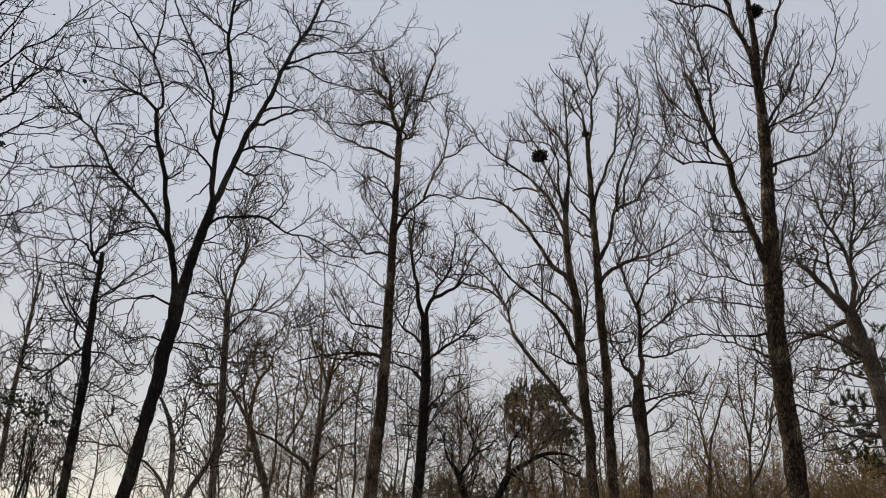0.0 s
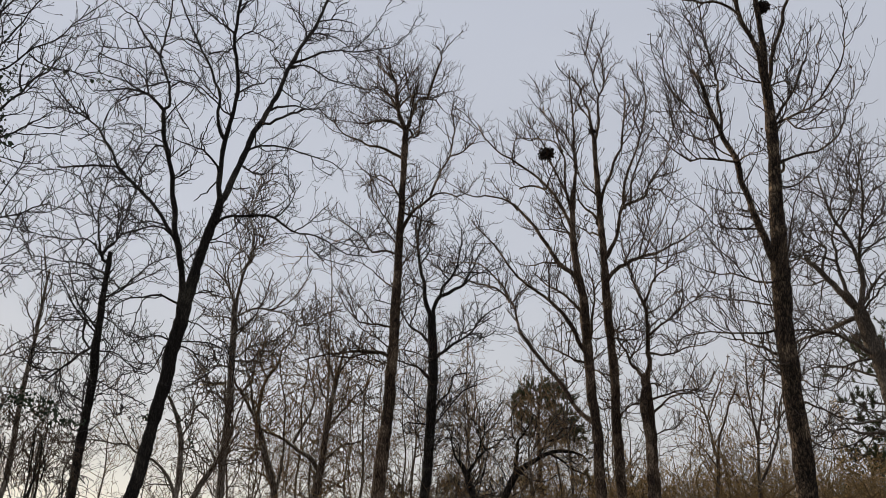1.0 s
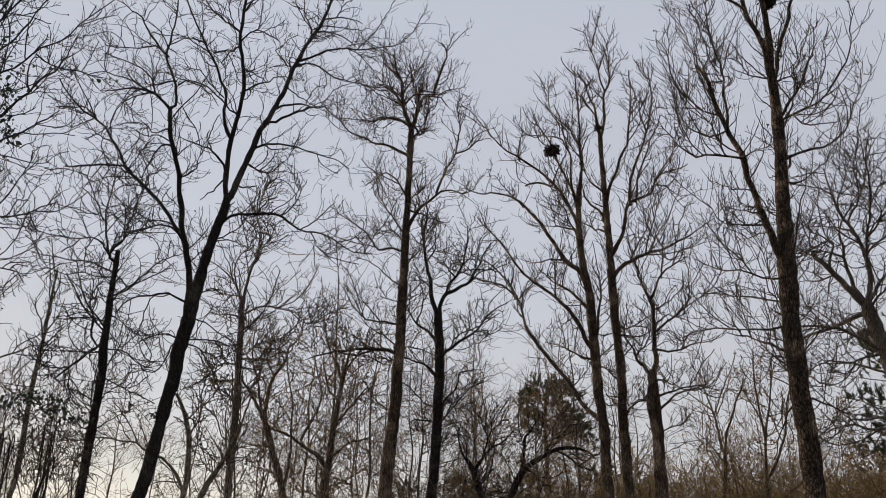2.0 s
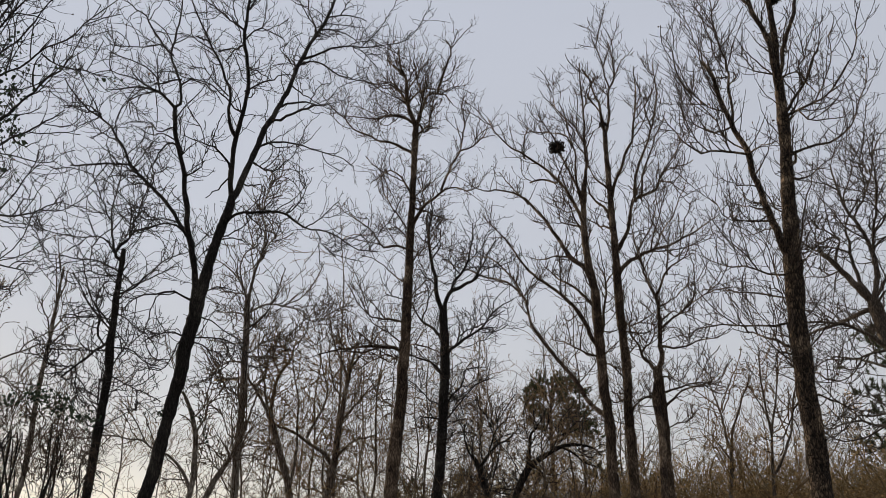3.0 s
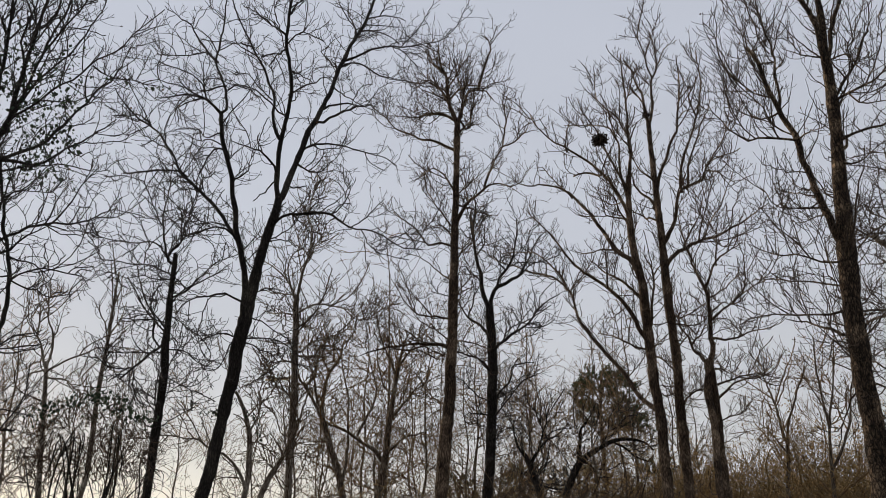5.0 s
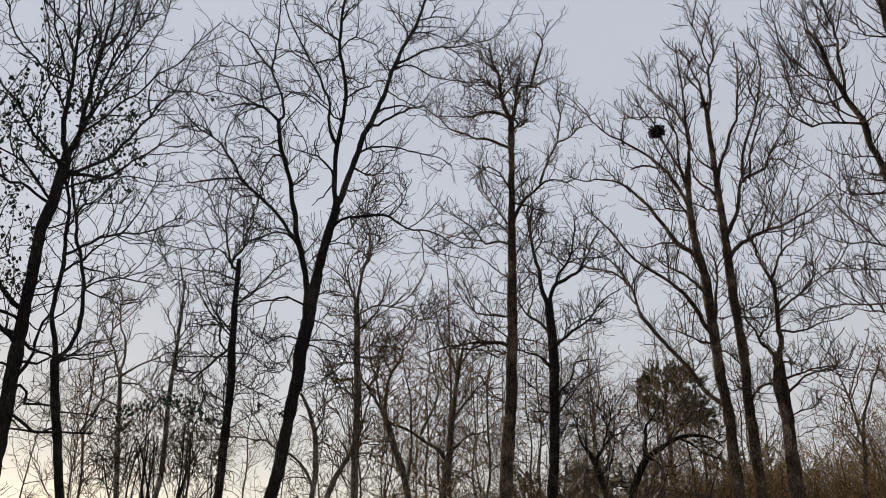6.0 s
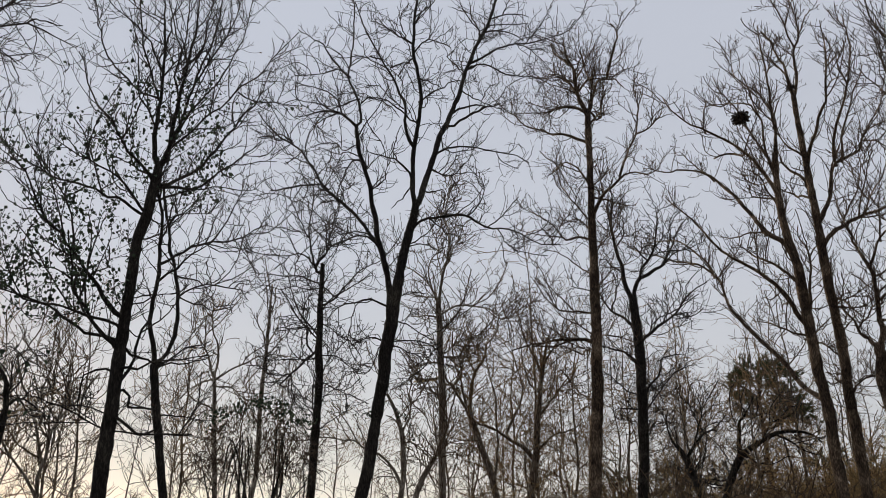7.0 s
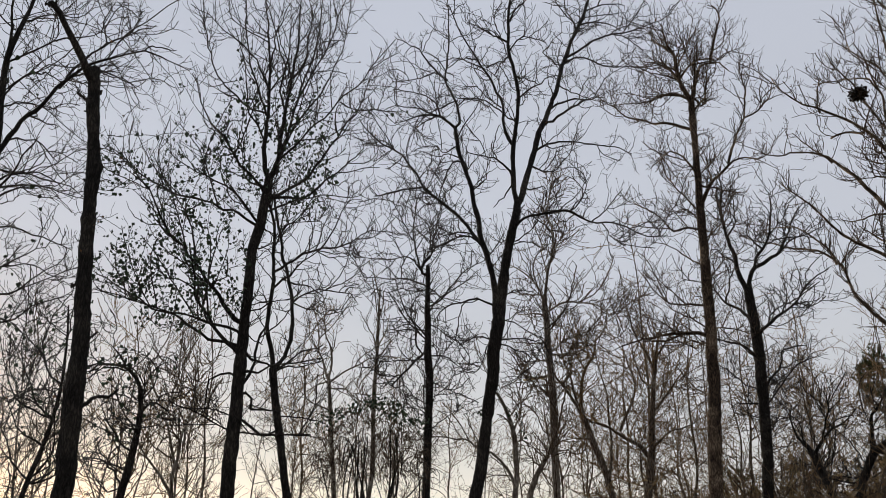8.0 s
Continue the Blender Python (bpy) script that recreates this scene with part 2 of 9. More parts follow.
def sprout(P, R, per_metre, length, points, up, crook, r_most, r_tip, lo=0.1, angle=(38, 78)):
    """Side branches off the lines P: that many to the metre, each a wandering, tapering line."""
    N, n, _ = P.shape
    size = np.linalg.norm(np.diff(P, axis=1), axis=2).sum(1)
    count = rng.poisson(np.clip(size * per_metre * (1 - lo), 0, 120))
    who = np.repeat(np.arange(N), count)
    if not len(who):
        return np.zeros((0, points, 3)), np.zeros((0, points))
    s = rng.uniform(lo, 1.0, len(who)) * (n - 1)
    i = np.minimum(s.astype(int), n - 2)
    f = (s - i)[:, None]
    at = P[who, i] * (1 - f) + P[who, i + 1] * f
    r_at = R[who, i] * (1 - f[:, 0]) + R[who, i + 1] * f[:, 0]
    T = unit(P[who, i + 1] - P[who, i])
    side = rng.normal(size=T.shape)
    side[:, 2] += 0.35
    side = unit(side - (side * T).sum(-1, keepdims=True) * T)
    a = np.radians(rng.uniform(*angle, len(who)))[:, None]
    D = unit(np.cos(a) * T + np.sin(a) * side + (0, 0, up))
    L = length * (0.35 + 1.3 * rng.uniform(0, 1, len(who)) ** 1.5) * (1.15 - 0.5 * s / (n - 1))
    L = np.minimum(L, 0.75 * size[who] + 0.1)
    line, steps = [at], points - 1
    kink = unit(np.cross(D, rng.normal(size=D.shape))) * rng.choice([-1.0, 1.0], len(D))[:, None]
    drift = rng.normal(0, crook * 0.3, D.shape)
    for j in range(steps):
        zig = kink * (crook * rng.uniform(0.0, 0.7, (len(D), 1)) * (-1) ** j)
        line.append(line[-1] + unit(D + zig) * (L * rng.uniform(0.7, 1.3, len(D)) / steps)[:, None])
        drift = 0.7 * drift + rng.normal(0, crook * 0.32, D.shape)
        D = unit(D + drift + (0, 0, up * 6.0 / max(steps, 4)))
    r0 = np.minimum(np.minimum(r_at * 0.75, r_most), 0.004 + L * 0.0115)[:, None]
    t = np.linspace(0, 1, points)[None] ** 0.8
    return np.stack(line, 1), np.maximum(r0 * (1 - t) + r_tip * t, r_tip)


def part(name, mesh, parent, label=""):
    ob = new(name, mesh)
    ob.parent = parent
    return tagged(ob, label)


def leaf_cloud(places, size, droop=0.5, wide=0.33):
    """Small folded leaves at places, each two bent quads: vertices and faces."""
    k = len(places)
    axis = unit(rng.normal(size=(k, 3)) - (0, 0, droop))
    side = unit(np.cross(axis, rng.normal(size=(k, 3))))
    lift = np.cross(axis, side)
    s = (size * rng.uniform(0.6, 1.25, k))[:, None]
    tip, mid = places + axis * s, places + axis * s * 0.5
    left, right = mid + side * s * wide + lift * s * 0.14, mid - side * s * wide + lift * s * 0.14
    V = np.stack([places, left, tip, right], 1).reshape(-1, 3)
    b = np.arange(k)[:, None] * 4
    return V, np.concatenate([b + (0, 1, 2), b + (0, 2, 3)], 1).reshape(-1)


def needles(at, way, count, size, wide):
    """Tufts of stiff needles at places, each pointing roughly the given way: vertices and triangles."""
    who = np.repeat(np.arange(len(at)), count)
    d = unit(way[who] + rng.normal(0, 0.75, (len(who), 3)))
    s = (size * rng.uniform(0.6, 1.2, len(who)))[:, None]
    side = unit(np.cross(d, rng.normal(size=d.shape))) * wide
    base = at[who] + rng.normal(0, size * 0.12, d.shape)
    V = np.stack([base - side, base + side, base + d * s], 1).reshape(-1, 3)
    return V, np.arange(len(V))


class Tree:
    """A bare tree: an Empty at its foot, a trunk, limbs that are parts of their own, and one crown of twigs."""

    def __init__(self, name, x, y, bearing, bark, label, category="tree"):
        self.root = tagged(new(name), label, category, "bare trees of the wood" if category == "tree" else "")
        self.root.matrix_world = pose(x, y, 0, 0, 0, -bearing)
        self.bark, self.lines, self.parts = bark, [], []

    def limb(self, name, r0, r1, bare, *points, of=0):
        """One limb of the radii r0 to r1 through a few places (across, away, up, and for a trunk the radius there), bare of twigs up to that share of its length; of: the limb that it grows from, 0 for the trunk."""
        p = np.array(points, float)
        size = np.linalg.norm(np.diff(p[:, :3], axis=0), axis=1).sum()
        n = int(np.clip(size / (0.13 if name == "trunk" else 0.18), 8, 90))
        line = spline(p[:, :3], n)
        t = np.linspace(0, 1, n)
        if p.shape[1] == 4:
            s = np.r_[0, np.cumsum(np.linalg.norm(np.diff(p[:, :3], axis=0), axis=1))]
            rad = np.interp(t, s / s[-1], p[:, 3])
        else:
            rad = r0 + (r1 - r0) * t**0.8
        wob = rng.normal(0, 1, line.shape).cumsum(0)
        wob -= wob[0] + t[:, None] * (wob[-1] - wob[0])
        line += wob * (0.35 * rad.mean() if name == "trunk" else 0.085) / math.sqrt(n)
        if name == "trunk":
            rad = rad * (1 + 0.35 * np.exp(-line[:, 2] / 0.35)) * (1 + rng.normal(0, 0.06 if self.bark == "bark_snag" else 0.045, n))
        else:
            rad = rad * 1.12 * (1 + rng.normal(0, 0.05, n))
        sides = (18 if r0 > 0.1 else 10) if name == "trunk" else 9 if r0 > 0.05 else 6
        end = line[-1] + unit(line[-1] - line[-2]) * rad[-1] * 0.5
        closed, r_closed = np.concatenate([line, end[None]]), np.r_[rad, 0.001]
        V, F = tubes(closed[None], r_closed[None], sides, (0.13 if self.bark == "bark_snag" else 0.10) if name == "trunk" else 0.07)
        bearer = self.parts[of] if of else self.root
        if of and bearer.parent is not self.root:
            bearer = bearer.parent
        self.parts.append(part(name, mesh_of(name, V, F, 4, WOOD if name == "broken_branch" else BARK[self.bark]), bearer, "pale broken branch stub" if name == "broken_branch" else ""))
        self.lines.append((spline(line, 24)[None], np.interp(np.linspace(0, 1, 24), t, rad)[None], bare))
        return self

    def crown(self, dens, length, up, crook, leaves=0, leaf_size=0.07, thick=1.0, second=1.0, fine=True):
        """Branches, and up to three orders of twigs off every limb, and a few leaves that still hang."""
        more = [sprout(P, R, second * 1.7, length * 1.55, 10, up, crook * 0.8, 0.029 * thick, 0.0070 * thick, max(bare, 0.2), (32, 66)) for P, R, bare in self.lines]
        P0, R0 = np.concatenate([a for a, _ in more]), np.concatenate([b for _, b in more])
        first = [sprout(P, R, dens * 0.68, length, 8 if fine else 5, up, crook, 0.0175 * thick, 0.0044 * thick, bare if k == 0 else bare * 0.55) for k, (P, R, bare) in enumerate(self.lines)]
        first.append(sprout(P0, R0, dens * 0.62, length * 0.85, 8 if fine else 5, up, crook, 0.0150 * thick, 0.0043 * thick, 0.15))
        P1, R1 = np.concatenate([a for a, _ in first]), np.concatenate([b for _, b in first])
        P2, R2 = sprout(P1, R1, 2.9 * (1.1 / length) ** 0.5, length * 0.42, 5 if fine else 3, up, crook, 0.0085 * thick, 0.0035 * thick, 0.15)
        pieces = [tubes(P0, R0, 5), tubes(P1, R1, 3), tubes(P2, R2, 3)]
        if fine:
            P3, R3 = sprout(P2, R2, 0.8 * (1.1 / length) ** 0.5, length * 0.26, 3, up, crook, 0.0050 * thick, 0.0028 * thick, 0.15)
            pieces.append(tubes(P3, R3, 3))
        V, F = joined([p for p in pieces if len(p[0])])
        tagged(part("crown", mesh_of("crown", V, F, 4, TWIG[self.bark]), self.root), kind="stuff")
        self.twigs = np.concatenate([P1.reshape(-1, 3), P2.reshape(-1, 3)])
        if leaves:
            V, F = leaf_cloud(P2[rng.integers(0, len(P2), leaves), -1], leaf_size)
            tagged(part("leaves", mesh_of("leaves", V, F, 3, DEAD_LEAF), self.root, "few dead brown leaves still hanging"), kind="stuff")
        return self

    def needle_crown(self, dens, length):
        """Twigs on the outer part of every limb, each ending in tufts of needles."""
        P, R = np.concatenate([l[0] for l in self.lines[1:]]), np.concatenate([l[1] for l in self.lines[1:]])
        P1, R1 = sprout(P, R, dens, length, 5, 0.12, 0.3, 0.018, 0.009, 0.4, (40, 90))
        tagged(part("brushwood", mesh_of("brushwood", *tubes(P1, R1, 3), 4, TWIG["pine"]), self.root), kind="stuff")
        at = np.concatenate([P1[:, -1], P1[:, -2], P1[:, -3], P[:, -1]])
        way = unit(np.concatenate([P1[:, -1] - P1[:, -2], P1[:, -2] - P1[:, -3], P1[:, -2] - P1[:, -3], P[:, -1] - P[:, -3]]) + (0, 0, 0.05))
        V, F = needles(at, way, 20, 0.17, 0.016)
        tagged(part("needles", mesh_of("needles", V, F, 3, NEEDLE), self.root, "dense tufts of dark green needles"), kind="stuff")
        return self


# ---- ground ----
def build_ground():
    """One sheet of leaf litter, gently uneven near by, out to the horizon."""
    radii = np.r_[0, np.linspace(1.5, 60, 46), np.geomspace(66, 3000, 24)]
    turns = np.linspace(0, 2 * np.pi, 96, endpoint=False)
    r, a = np.meshgrid(radii, turns, indexing="ij")
    x, y = r * np.sin(a), r * np.cos(a)
    z = np.array([noise.noise((px * 0.12, py * 0.12, 0.0)) for px, py in zip(x.ravel(), y.ravel())]).reshape(x.shape) * 0.12 * np.clip(r / 8, 0, 1) * np.clip(90 / np.maximum(r, 90), 0, 1) - 0.04
    V = np.stack([x, y, z], -1).reshape(-1, 3)
    i, j = np.meshgrid(np.arange(len(radii) - 1), np.arange(96), indexing="ij")
    j2 = (j + 1) % 96
    F = np.stack([i * 96 + j, (i + 1) * 96 + j, (i + 1) * 96 + j2, i * 96 + j2], -1).reshape(-1)
    tagged(new("ground", mesh_of("ground", V, F, 4, SOIL)), "brown leaf litter on the wood floor", "ground", kind="structure")


build_ground()

# ---- the trees at the edge of the wood ----
a_tree = (
    Tree("forked_tree", -6.38, 16.83, -20.76, "bark_dark", "tall bare dark-barked tree forking into leaning stems")
    .limb("trunk", 0.140, 0.096, 0.75, (-0.45, 0.00, -0.20, 0.147), (-0.23, 0.00, 1.97, 0.140), (-0.07, 0.00, 2.76, 0.137), (0.04, 0.00, 3.59, 0.133), (0.15, 0.00, 4.32, 0.136), (0.25, 0.00, 4.94, 0.144), (0.30, 0.00, 5.58, 0.152), (0.41, 0.00, 6.12, 0.154), (0.52, 0.00, 6.93, 0.124), (0.64, 0.00, 7.63, 0.113), (0.79, 0.00, 8.36, 0.101), (0.89, 0.00, 8.81, 0.102), (0.96, 0.00, 9.19, 0.096))
    .limb("stem", 0.061, 0.022, 0.30, (0.94, 0.00, 9.09), (0.86, -0.10, 9.51), (0.85, -0.16, 9.93), (0.85, -0.24, 10.50), (0.89, -0.33, 10.93), (0.92, -0.39, 11.26), (0.99, -0.53, 11.95), (0.91, -0.67, 12.66), (0.84, -0.76, 13.00), (0.83, -0.82, 13.37), (0.87, -0.91, 13.83), (0.89, -0.98, 14.21), (0.90, -1.08, 14.90), (0.90, -1.25, 16.01))
    .limb("stem", 0.075, 0.028, 0.30, (0.95, 0.00, 9.11), (1.10, 0.11, 9.48), (1.28, 0.28, 10.20), (1.43, 0.40, 10.68), (1.61, 0.58, 11.44), (1.78, 0.69, 11.82), (2.10, 0.94, 12.75), (2.39, 1.18, 13.72), (2.70, 1.42, 14.62), (3.12, 1.70, 15.58), (3.33, 1.86, 16.24), (3.51, 2.01, 16.90), (3.80, 2.25, 18.00), (4.24, 2.60, 19.62))
    .limb("stem", 0.076, 0.039, 0.50, (0.35, 0.00, 5.83), (0.27, -0.11, 6.34), (0.25, -0.19, 6.85), (0.17, -0.29, 7.28), (0.09, -0.39, 7.72), (0.01, -0.48, 8.09), (-0.11, -0.63, 8.71), (-0.23, -0.78, 9.34), (-0.38, -0.94, 9.89), (-0.51, -1.08, 10.38), (-0.56, -1.16, 10.72))
    .limb("branch", 0.032, 0.011, 0.25, (-0.55, -1.15, 10.70), (-0.44, -1.08, 10.85), (-0.44, -1.03, 11.23), (-0.50, -0.96, 11.60), (-0.62, -0.87, 11.91), (-0.76, -0.77, 12.26), (-0.76, -0.74, 12.51), (-0.73, -0.68, 12.88), (-0.72, -0.62, 13.33), (-0.75, -0.52, 14.06), (-0.78, -0.38, 15.20), of=3)
    .limb("branch", 0.039, 0.009, 0.15, (-0.55, -1.14, 10.67), (-0.68, -1.23, 10.78), (-0.83, -1.33, 10.87), (-1.02, -1.44, 10.89), (-1.29, -1.58, 10.83), (-1.48, -1.68, 10.79), (-1.72, -1.83, 10.58), (-1.92, -1.95, 10.43), of=3)
    .limb("branch", 0.019, 0.010, 0.10, (-0.83, -1.33, 10.87), (-1.06, -1.22, 10.93), (-1.27, -1.11, 10.91), (-1.45, -1.00, 10.84), (-1.63, -0.90, 10.76), of=5)
    .limb("branch", 0.016, 0.008, 0.10, (-1.02, -1.44, 10.89), (-1.36, -1.63, 10.93), (-1.64, -1.79, 10.88), (-1.92, -1.94, 10.85), (-2.17, -2.09, 10.68), (-2.38, -2.21, 10.63), of=5)
    .limb("branch", 0.027, 0.009, 0.20, (-0.76, -0.77, 12.26), (-0.93, -0.66, 12.48), (-1.21, -0.49, 12.90), (-1.46, -0.32, 13.36), (-1.70, -0.19, 13.65), (-1.97, -0.03, 13.95), (-2.24, 0.12, 14.25), of=4)
    .limb("branch", 0.017, 0.008, 0.20, (-0.93, -0.66, 12.48), (-1.13, -0.77, 12.49), (-1.46, -0.96, 12.23), (-1.86, -1.19, 11.99), (-2.11, -1.33, 11.92), of=8)
    .limb("branch", 0.020, 0.009, 0.20, (-0.49, -0.98, 11.53), (-0.75, -0.84, 11.51), (-1.06, -0.67, 11.48), (-1.32, -0.54, 11.53), of=4)
    .limb("branch", 0.017, 0.008, 0.20, (-0.47, -1.00, 11.40), (-0.24, -1.14, 11.51), (0.06, -1.31, 11.29), (0.26, -1.43, 11.06), (0.47, -1.57, 10.73), of=4)
    .limb("branch", 0.045, 0.015, 0.20, (0.05, -0.44, 7.91), (-0.21, -0.27, 8.24), (-0.43, -0.11, 8.67), (-0.80, 0.11, 9.14), (-1.16, 0.33, 9.55), (-1.43, 0.49, 9.84), (-1.63, 0.64, 10.35), (-1.89, 0.80, 10.73), (-2.05, 0.91, 11.04), (-2.32, 1.06, 11.35), (-2.63, 1.23, 11.62), (-2.87, 1.36, 11.85), (-3.18, 1.54, 12.24), (-3.39, 1.67, 12.55), of=3)
    .limb("branch", 0.027, 0.016, 0.60, (-1.25, 0.39, 9.65), (-1.53, 0.22, 9.73), (-2.08, -0.08, 9.54), (-2.60, -0.38, 9.25), of=12)
    .limb("branch", 0.020, 0.009, 0.20, (-0.86, 0.15, 9.21), (-1.18, 0.31, 9.32), (-1.45, 0.46, 9.27), (-1.63, 0.56, 9.14), of=12)
    .limb("branch", 0.018, 0.009, 0.10, (-2.32, 1.06, 11.35), (-2.51, 0.95, 11.33), (-2.74, 0.82, 11.19), (-2.98, 0.68, 11.18), (-3.16, 0.57, 11.17), of=12)
    .limb("branch", 0.018, 0.009, 0.10, (-2.63, 1.23, 11.62), (-2.97, 1.40, 11.62), (-3.26, 1.53, 11.68), of=12)
    .limb("branch", 0.026, 0.009, 0.20, (0.08, -0.41, 7.79), (-0.22, -0.59, 7.98), (-0.46, -0.71, 7.97), (-0.79, -0.91, 7.74), (-1.11, -1.09, 7.53), (-1.29, -1.20, 7.41), of=3)
    .limb("branch", 0.016, 0.008, 0.20, (-0.18, -0.29, 8.21), (-0.40, -0.16, 8.38), (-0.65, -0.03, 8.32), (-0.87, 0.11, 8.13), (-1.03, 0.23, 7.87), (-1.14, 0.30, 7.71), of=12)
    .limb("branch", 0.023, 0.008, 0.20, (-0.37, -0.93, 9.85), (-0.60, -1.05, 9.77), (-0.81, -1.18, 9.56), (-0.88, -1.25, 9.28), (-0.93, -1.31, 9.00), of=3)
    .limb("branch", 0.019, 0.009, 0.20, (-0.40, -0.96, 9.95), (-0.68, -0.81, 10.08), (-0.94, -0.69, 10.14), (-1.20, -0.55, 10.28), of=3)
    .limb("branch", 0.019, 0.008, 0.20, (-0.18, -0.72, 9.06), (-0.05, -0.81, 9.21), (0.09, -0.90, 9.36), (0.23, -1.02, 9.66), (0.28, -1.07, 9.83), of=3)
    .limb("branch", 0.019, 0.009, 0.20, (-0.47, -1.04, 10.25), (-0.69, -0.92, 10.18), (-0.92, -0.81, 10.26), (-1.13, -0.68, 10.48), of=3)
    .limb("branch", 0.031, 0.010, 0.30, (0.86, -0.13, 9.72), (0.69, -0.25, 9.97), (0.40, -0.42, 10.09), (0.04, -0.62, 10.14), (-0.29, -0.80, 10.19), of=1)
    .limb("branch", 0.021, 0.010, 0.20, (0.86, -0.12, 9.62), (0.78, -0.06, 9.51), (0.63, 0.04, 9.34), (0.49, 0.14, 9.26), (0.35, 0.23, 9.13), of=1)
    .limb("branch", 0.042, 0.010, 0.30, (0.86, -0.27, 10.65), (0.71, -0.39, 10.94), (0.60, -0.49, 11.26), (0.60, -0.55, 11.70), (0.45, -0.69, 12.07), (0.41, -0.75, 12.35), (0.24, -0.87, 12.53), (0.06, -0.99, 12.68), (-0.11, -1.12, 12.96), (-0.32, -1.28, 13.29), (-0.49, -1.42, 13.55), (-0.69, -1.59, 13.95), of=1)
    .limb("branch", 0.021, 0.009, 0.20, (0.92, -0.40, 11.27), (0.67, -0.24, 11.58), (0.27, 0.01, 12.09), (-0.13, 0.23, 12.34), (-0.54, 0.44, 12.43), (-0.92, 0.65, 12.77), of=1)
    .limb("branch", 0.025, 0.010, 0.20, (0.85, -0.75, 12.93), (0.63, -0.88, 12.63), (0.44, -1.02, 12.22), of=1)
    .limb("branch", 0.021, 0.009, 0.20, (0.24, -0.87, 12.53), (0.42, -0.76, 12.73), (0.68, -0.61, 13.00), of=25)
    .limb("branch", 0.024, 0.020, 0.50, (0.06, -0.99, 12.68), (-0.09, -1.07, 12.68), (-0.28, -1.16, 12.64), of=25)
    .limb("branch", 0.017, 0.009, 0.20, (0.60, -0.53, 11.56), (0.29, -0.34, 11.92), (-0.01, -0.16, 12.30), (-0.36, 0.03, 12.54), of=25)
    .limb("branch", 0.028, 0.009, 0.20, (0.83, -0.81, 13.30), (0.67, -0.90, 13.36), (0.45, -1.03, 13.40), (0.27, -1.14, 13.52), (0.08, -1.25, 13.56), (-0.11, -1.37, 13.68), of=1)
    .limb("branch", 0.025, 0.011, 0.20, (0.87, -0.92, 13.87), (1.04, -0.81, 14.19), (1.18, -0.70, 14.56), of=1)
    .limb("branch", 0.021, 0.009, 0.15, (0.83, -0.77, 13.04), (0.97, -0.88, 13.28), (1.17, -1.00, 13.33), (1.41, -1.13, 13.21), (1.62, -1.25, 13.03), (1.75, -1.33, 12.90), of=1)
    .limb("branch", 0.024, 0.010, 0.20, (0.98, -0.50, 11.78), (1.24, -0.34, 12.09), (1.45, -0.22, 12.30), (1.67, -0.11, 12.44), (1.83, -0.02, 12.66), (2.07, 0.11, 12.84), (2.28, 0.21, 12.89), of=1)
    .limb("branch", 0.018, 0.009, 0.20, (0.94, -0.63, 12.44), (1.15, -0.76, 12.23), (1.38, -0.89, 12.12), (1.52, -0.97, 11.95), of=1)
    .limb("branch", 0.030, 0.016, 0.50, (1.90, 0.79, 12.19), (2.19, 0.95, 12.44), (2.60, 1.16, 12.68), (3.02, 1.35, 12.82), (3.62, 1.63, 13.02), of=2)
    .limb("branch", 0.037, 0.026, 0.70, (1.71, 0.64, 11.66), (2.02, 0.46, 11.70), (2.28, 0.29, 11.83), (2.54, 0.13, 11.90), (2.75, -0.01, 12.00), of=2)
    .limb("branch", 0.028, 0.011, 0.15, (2.47, 1.25, 13.97), (2.89, 1.45, 14.21), (3.26, 1.64, 14.21), (3.73, 1.88, 14.11), (4.30, 2.14, 14.27), (4.89, 2.41, 14.48), of=2)
    .limb("branch", 0.036, 0.010, 0.15, (2.54, 1.29, 14.15), (2.90, 1.06, 14.29), (3.25, 0.82, 14.42), (3.44, 0.71, 14.42), (3.71, 0.54, 14.42), (4.07, 0.33, 14.34), (4.46, 0.09, 14.24), (4.90, -0.19, 14.24), (5.21, -0.41, 14.35), of=2)
    .limb("branch", 0.016, 0.011, 0.10, (4.07, 0.33, 14.34), (4.25, 0.44, 14.70), (4.49, 0.59, 15.14), (4.78, 0.76, 15.61), (5.02, 0.90, 16.06), of=39)
    .limb("branch", 0.016, 0.010, 0.10, (3.75, 0.52, 14.41), (4.04, 0.33, 14.12), (4.25, 0.18, 13.79), (4.46, 0.02, 13.47), of=39)
    .limb("branch", 0.029, 0.011, 0.15, (3.11, 1.69, 15.55), (3.59, 1.92, 15.75), (4.07, 2.14, 15.86), (4.40, 2.32, 15.75), of=2)
    .limb("branch", 0.026, 0.011, 0.15, (3.29, 1.83, 16.12), (3.63, 1.62, 16.14), (3.99, 1.42, 15.99), (4.34, 1.22, 15.83), of=2)
    .limb("branch", 0.033, 0.013, 0.20, (2.76, 1.46, 14.76), (2.89, 1.58, 15.35), (2.77, 1.73, 16.02), (2.69, 1.85, 16.69), of=2)
    .limb("branch", 0.024, 0.010, 0.15, (2.40, 1.19, 13.76), (2.12, 1.04, 13.84), (1.85, 0.86, 14.09), (2.05, 0.72, 14.22), of=2)
    .limb("branch", 0.029, 0.012, 0.15, (1.44, 0.41, 10.72), (1.58, 0.50, 10.86), (1.82, 0.62, 11.00), (2.41, 0.90, 11.19), (2.91, 1.14, 11.23), (3.41, 1.38, 11.34), (3.94, 1.62, 11.41), (4.28, 1.79, 11.31), of=2)
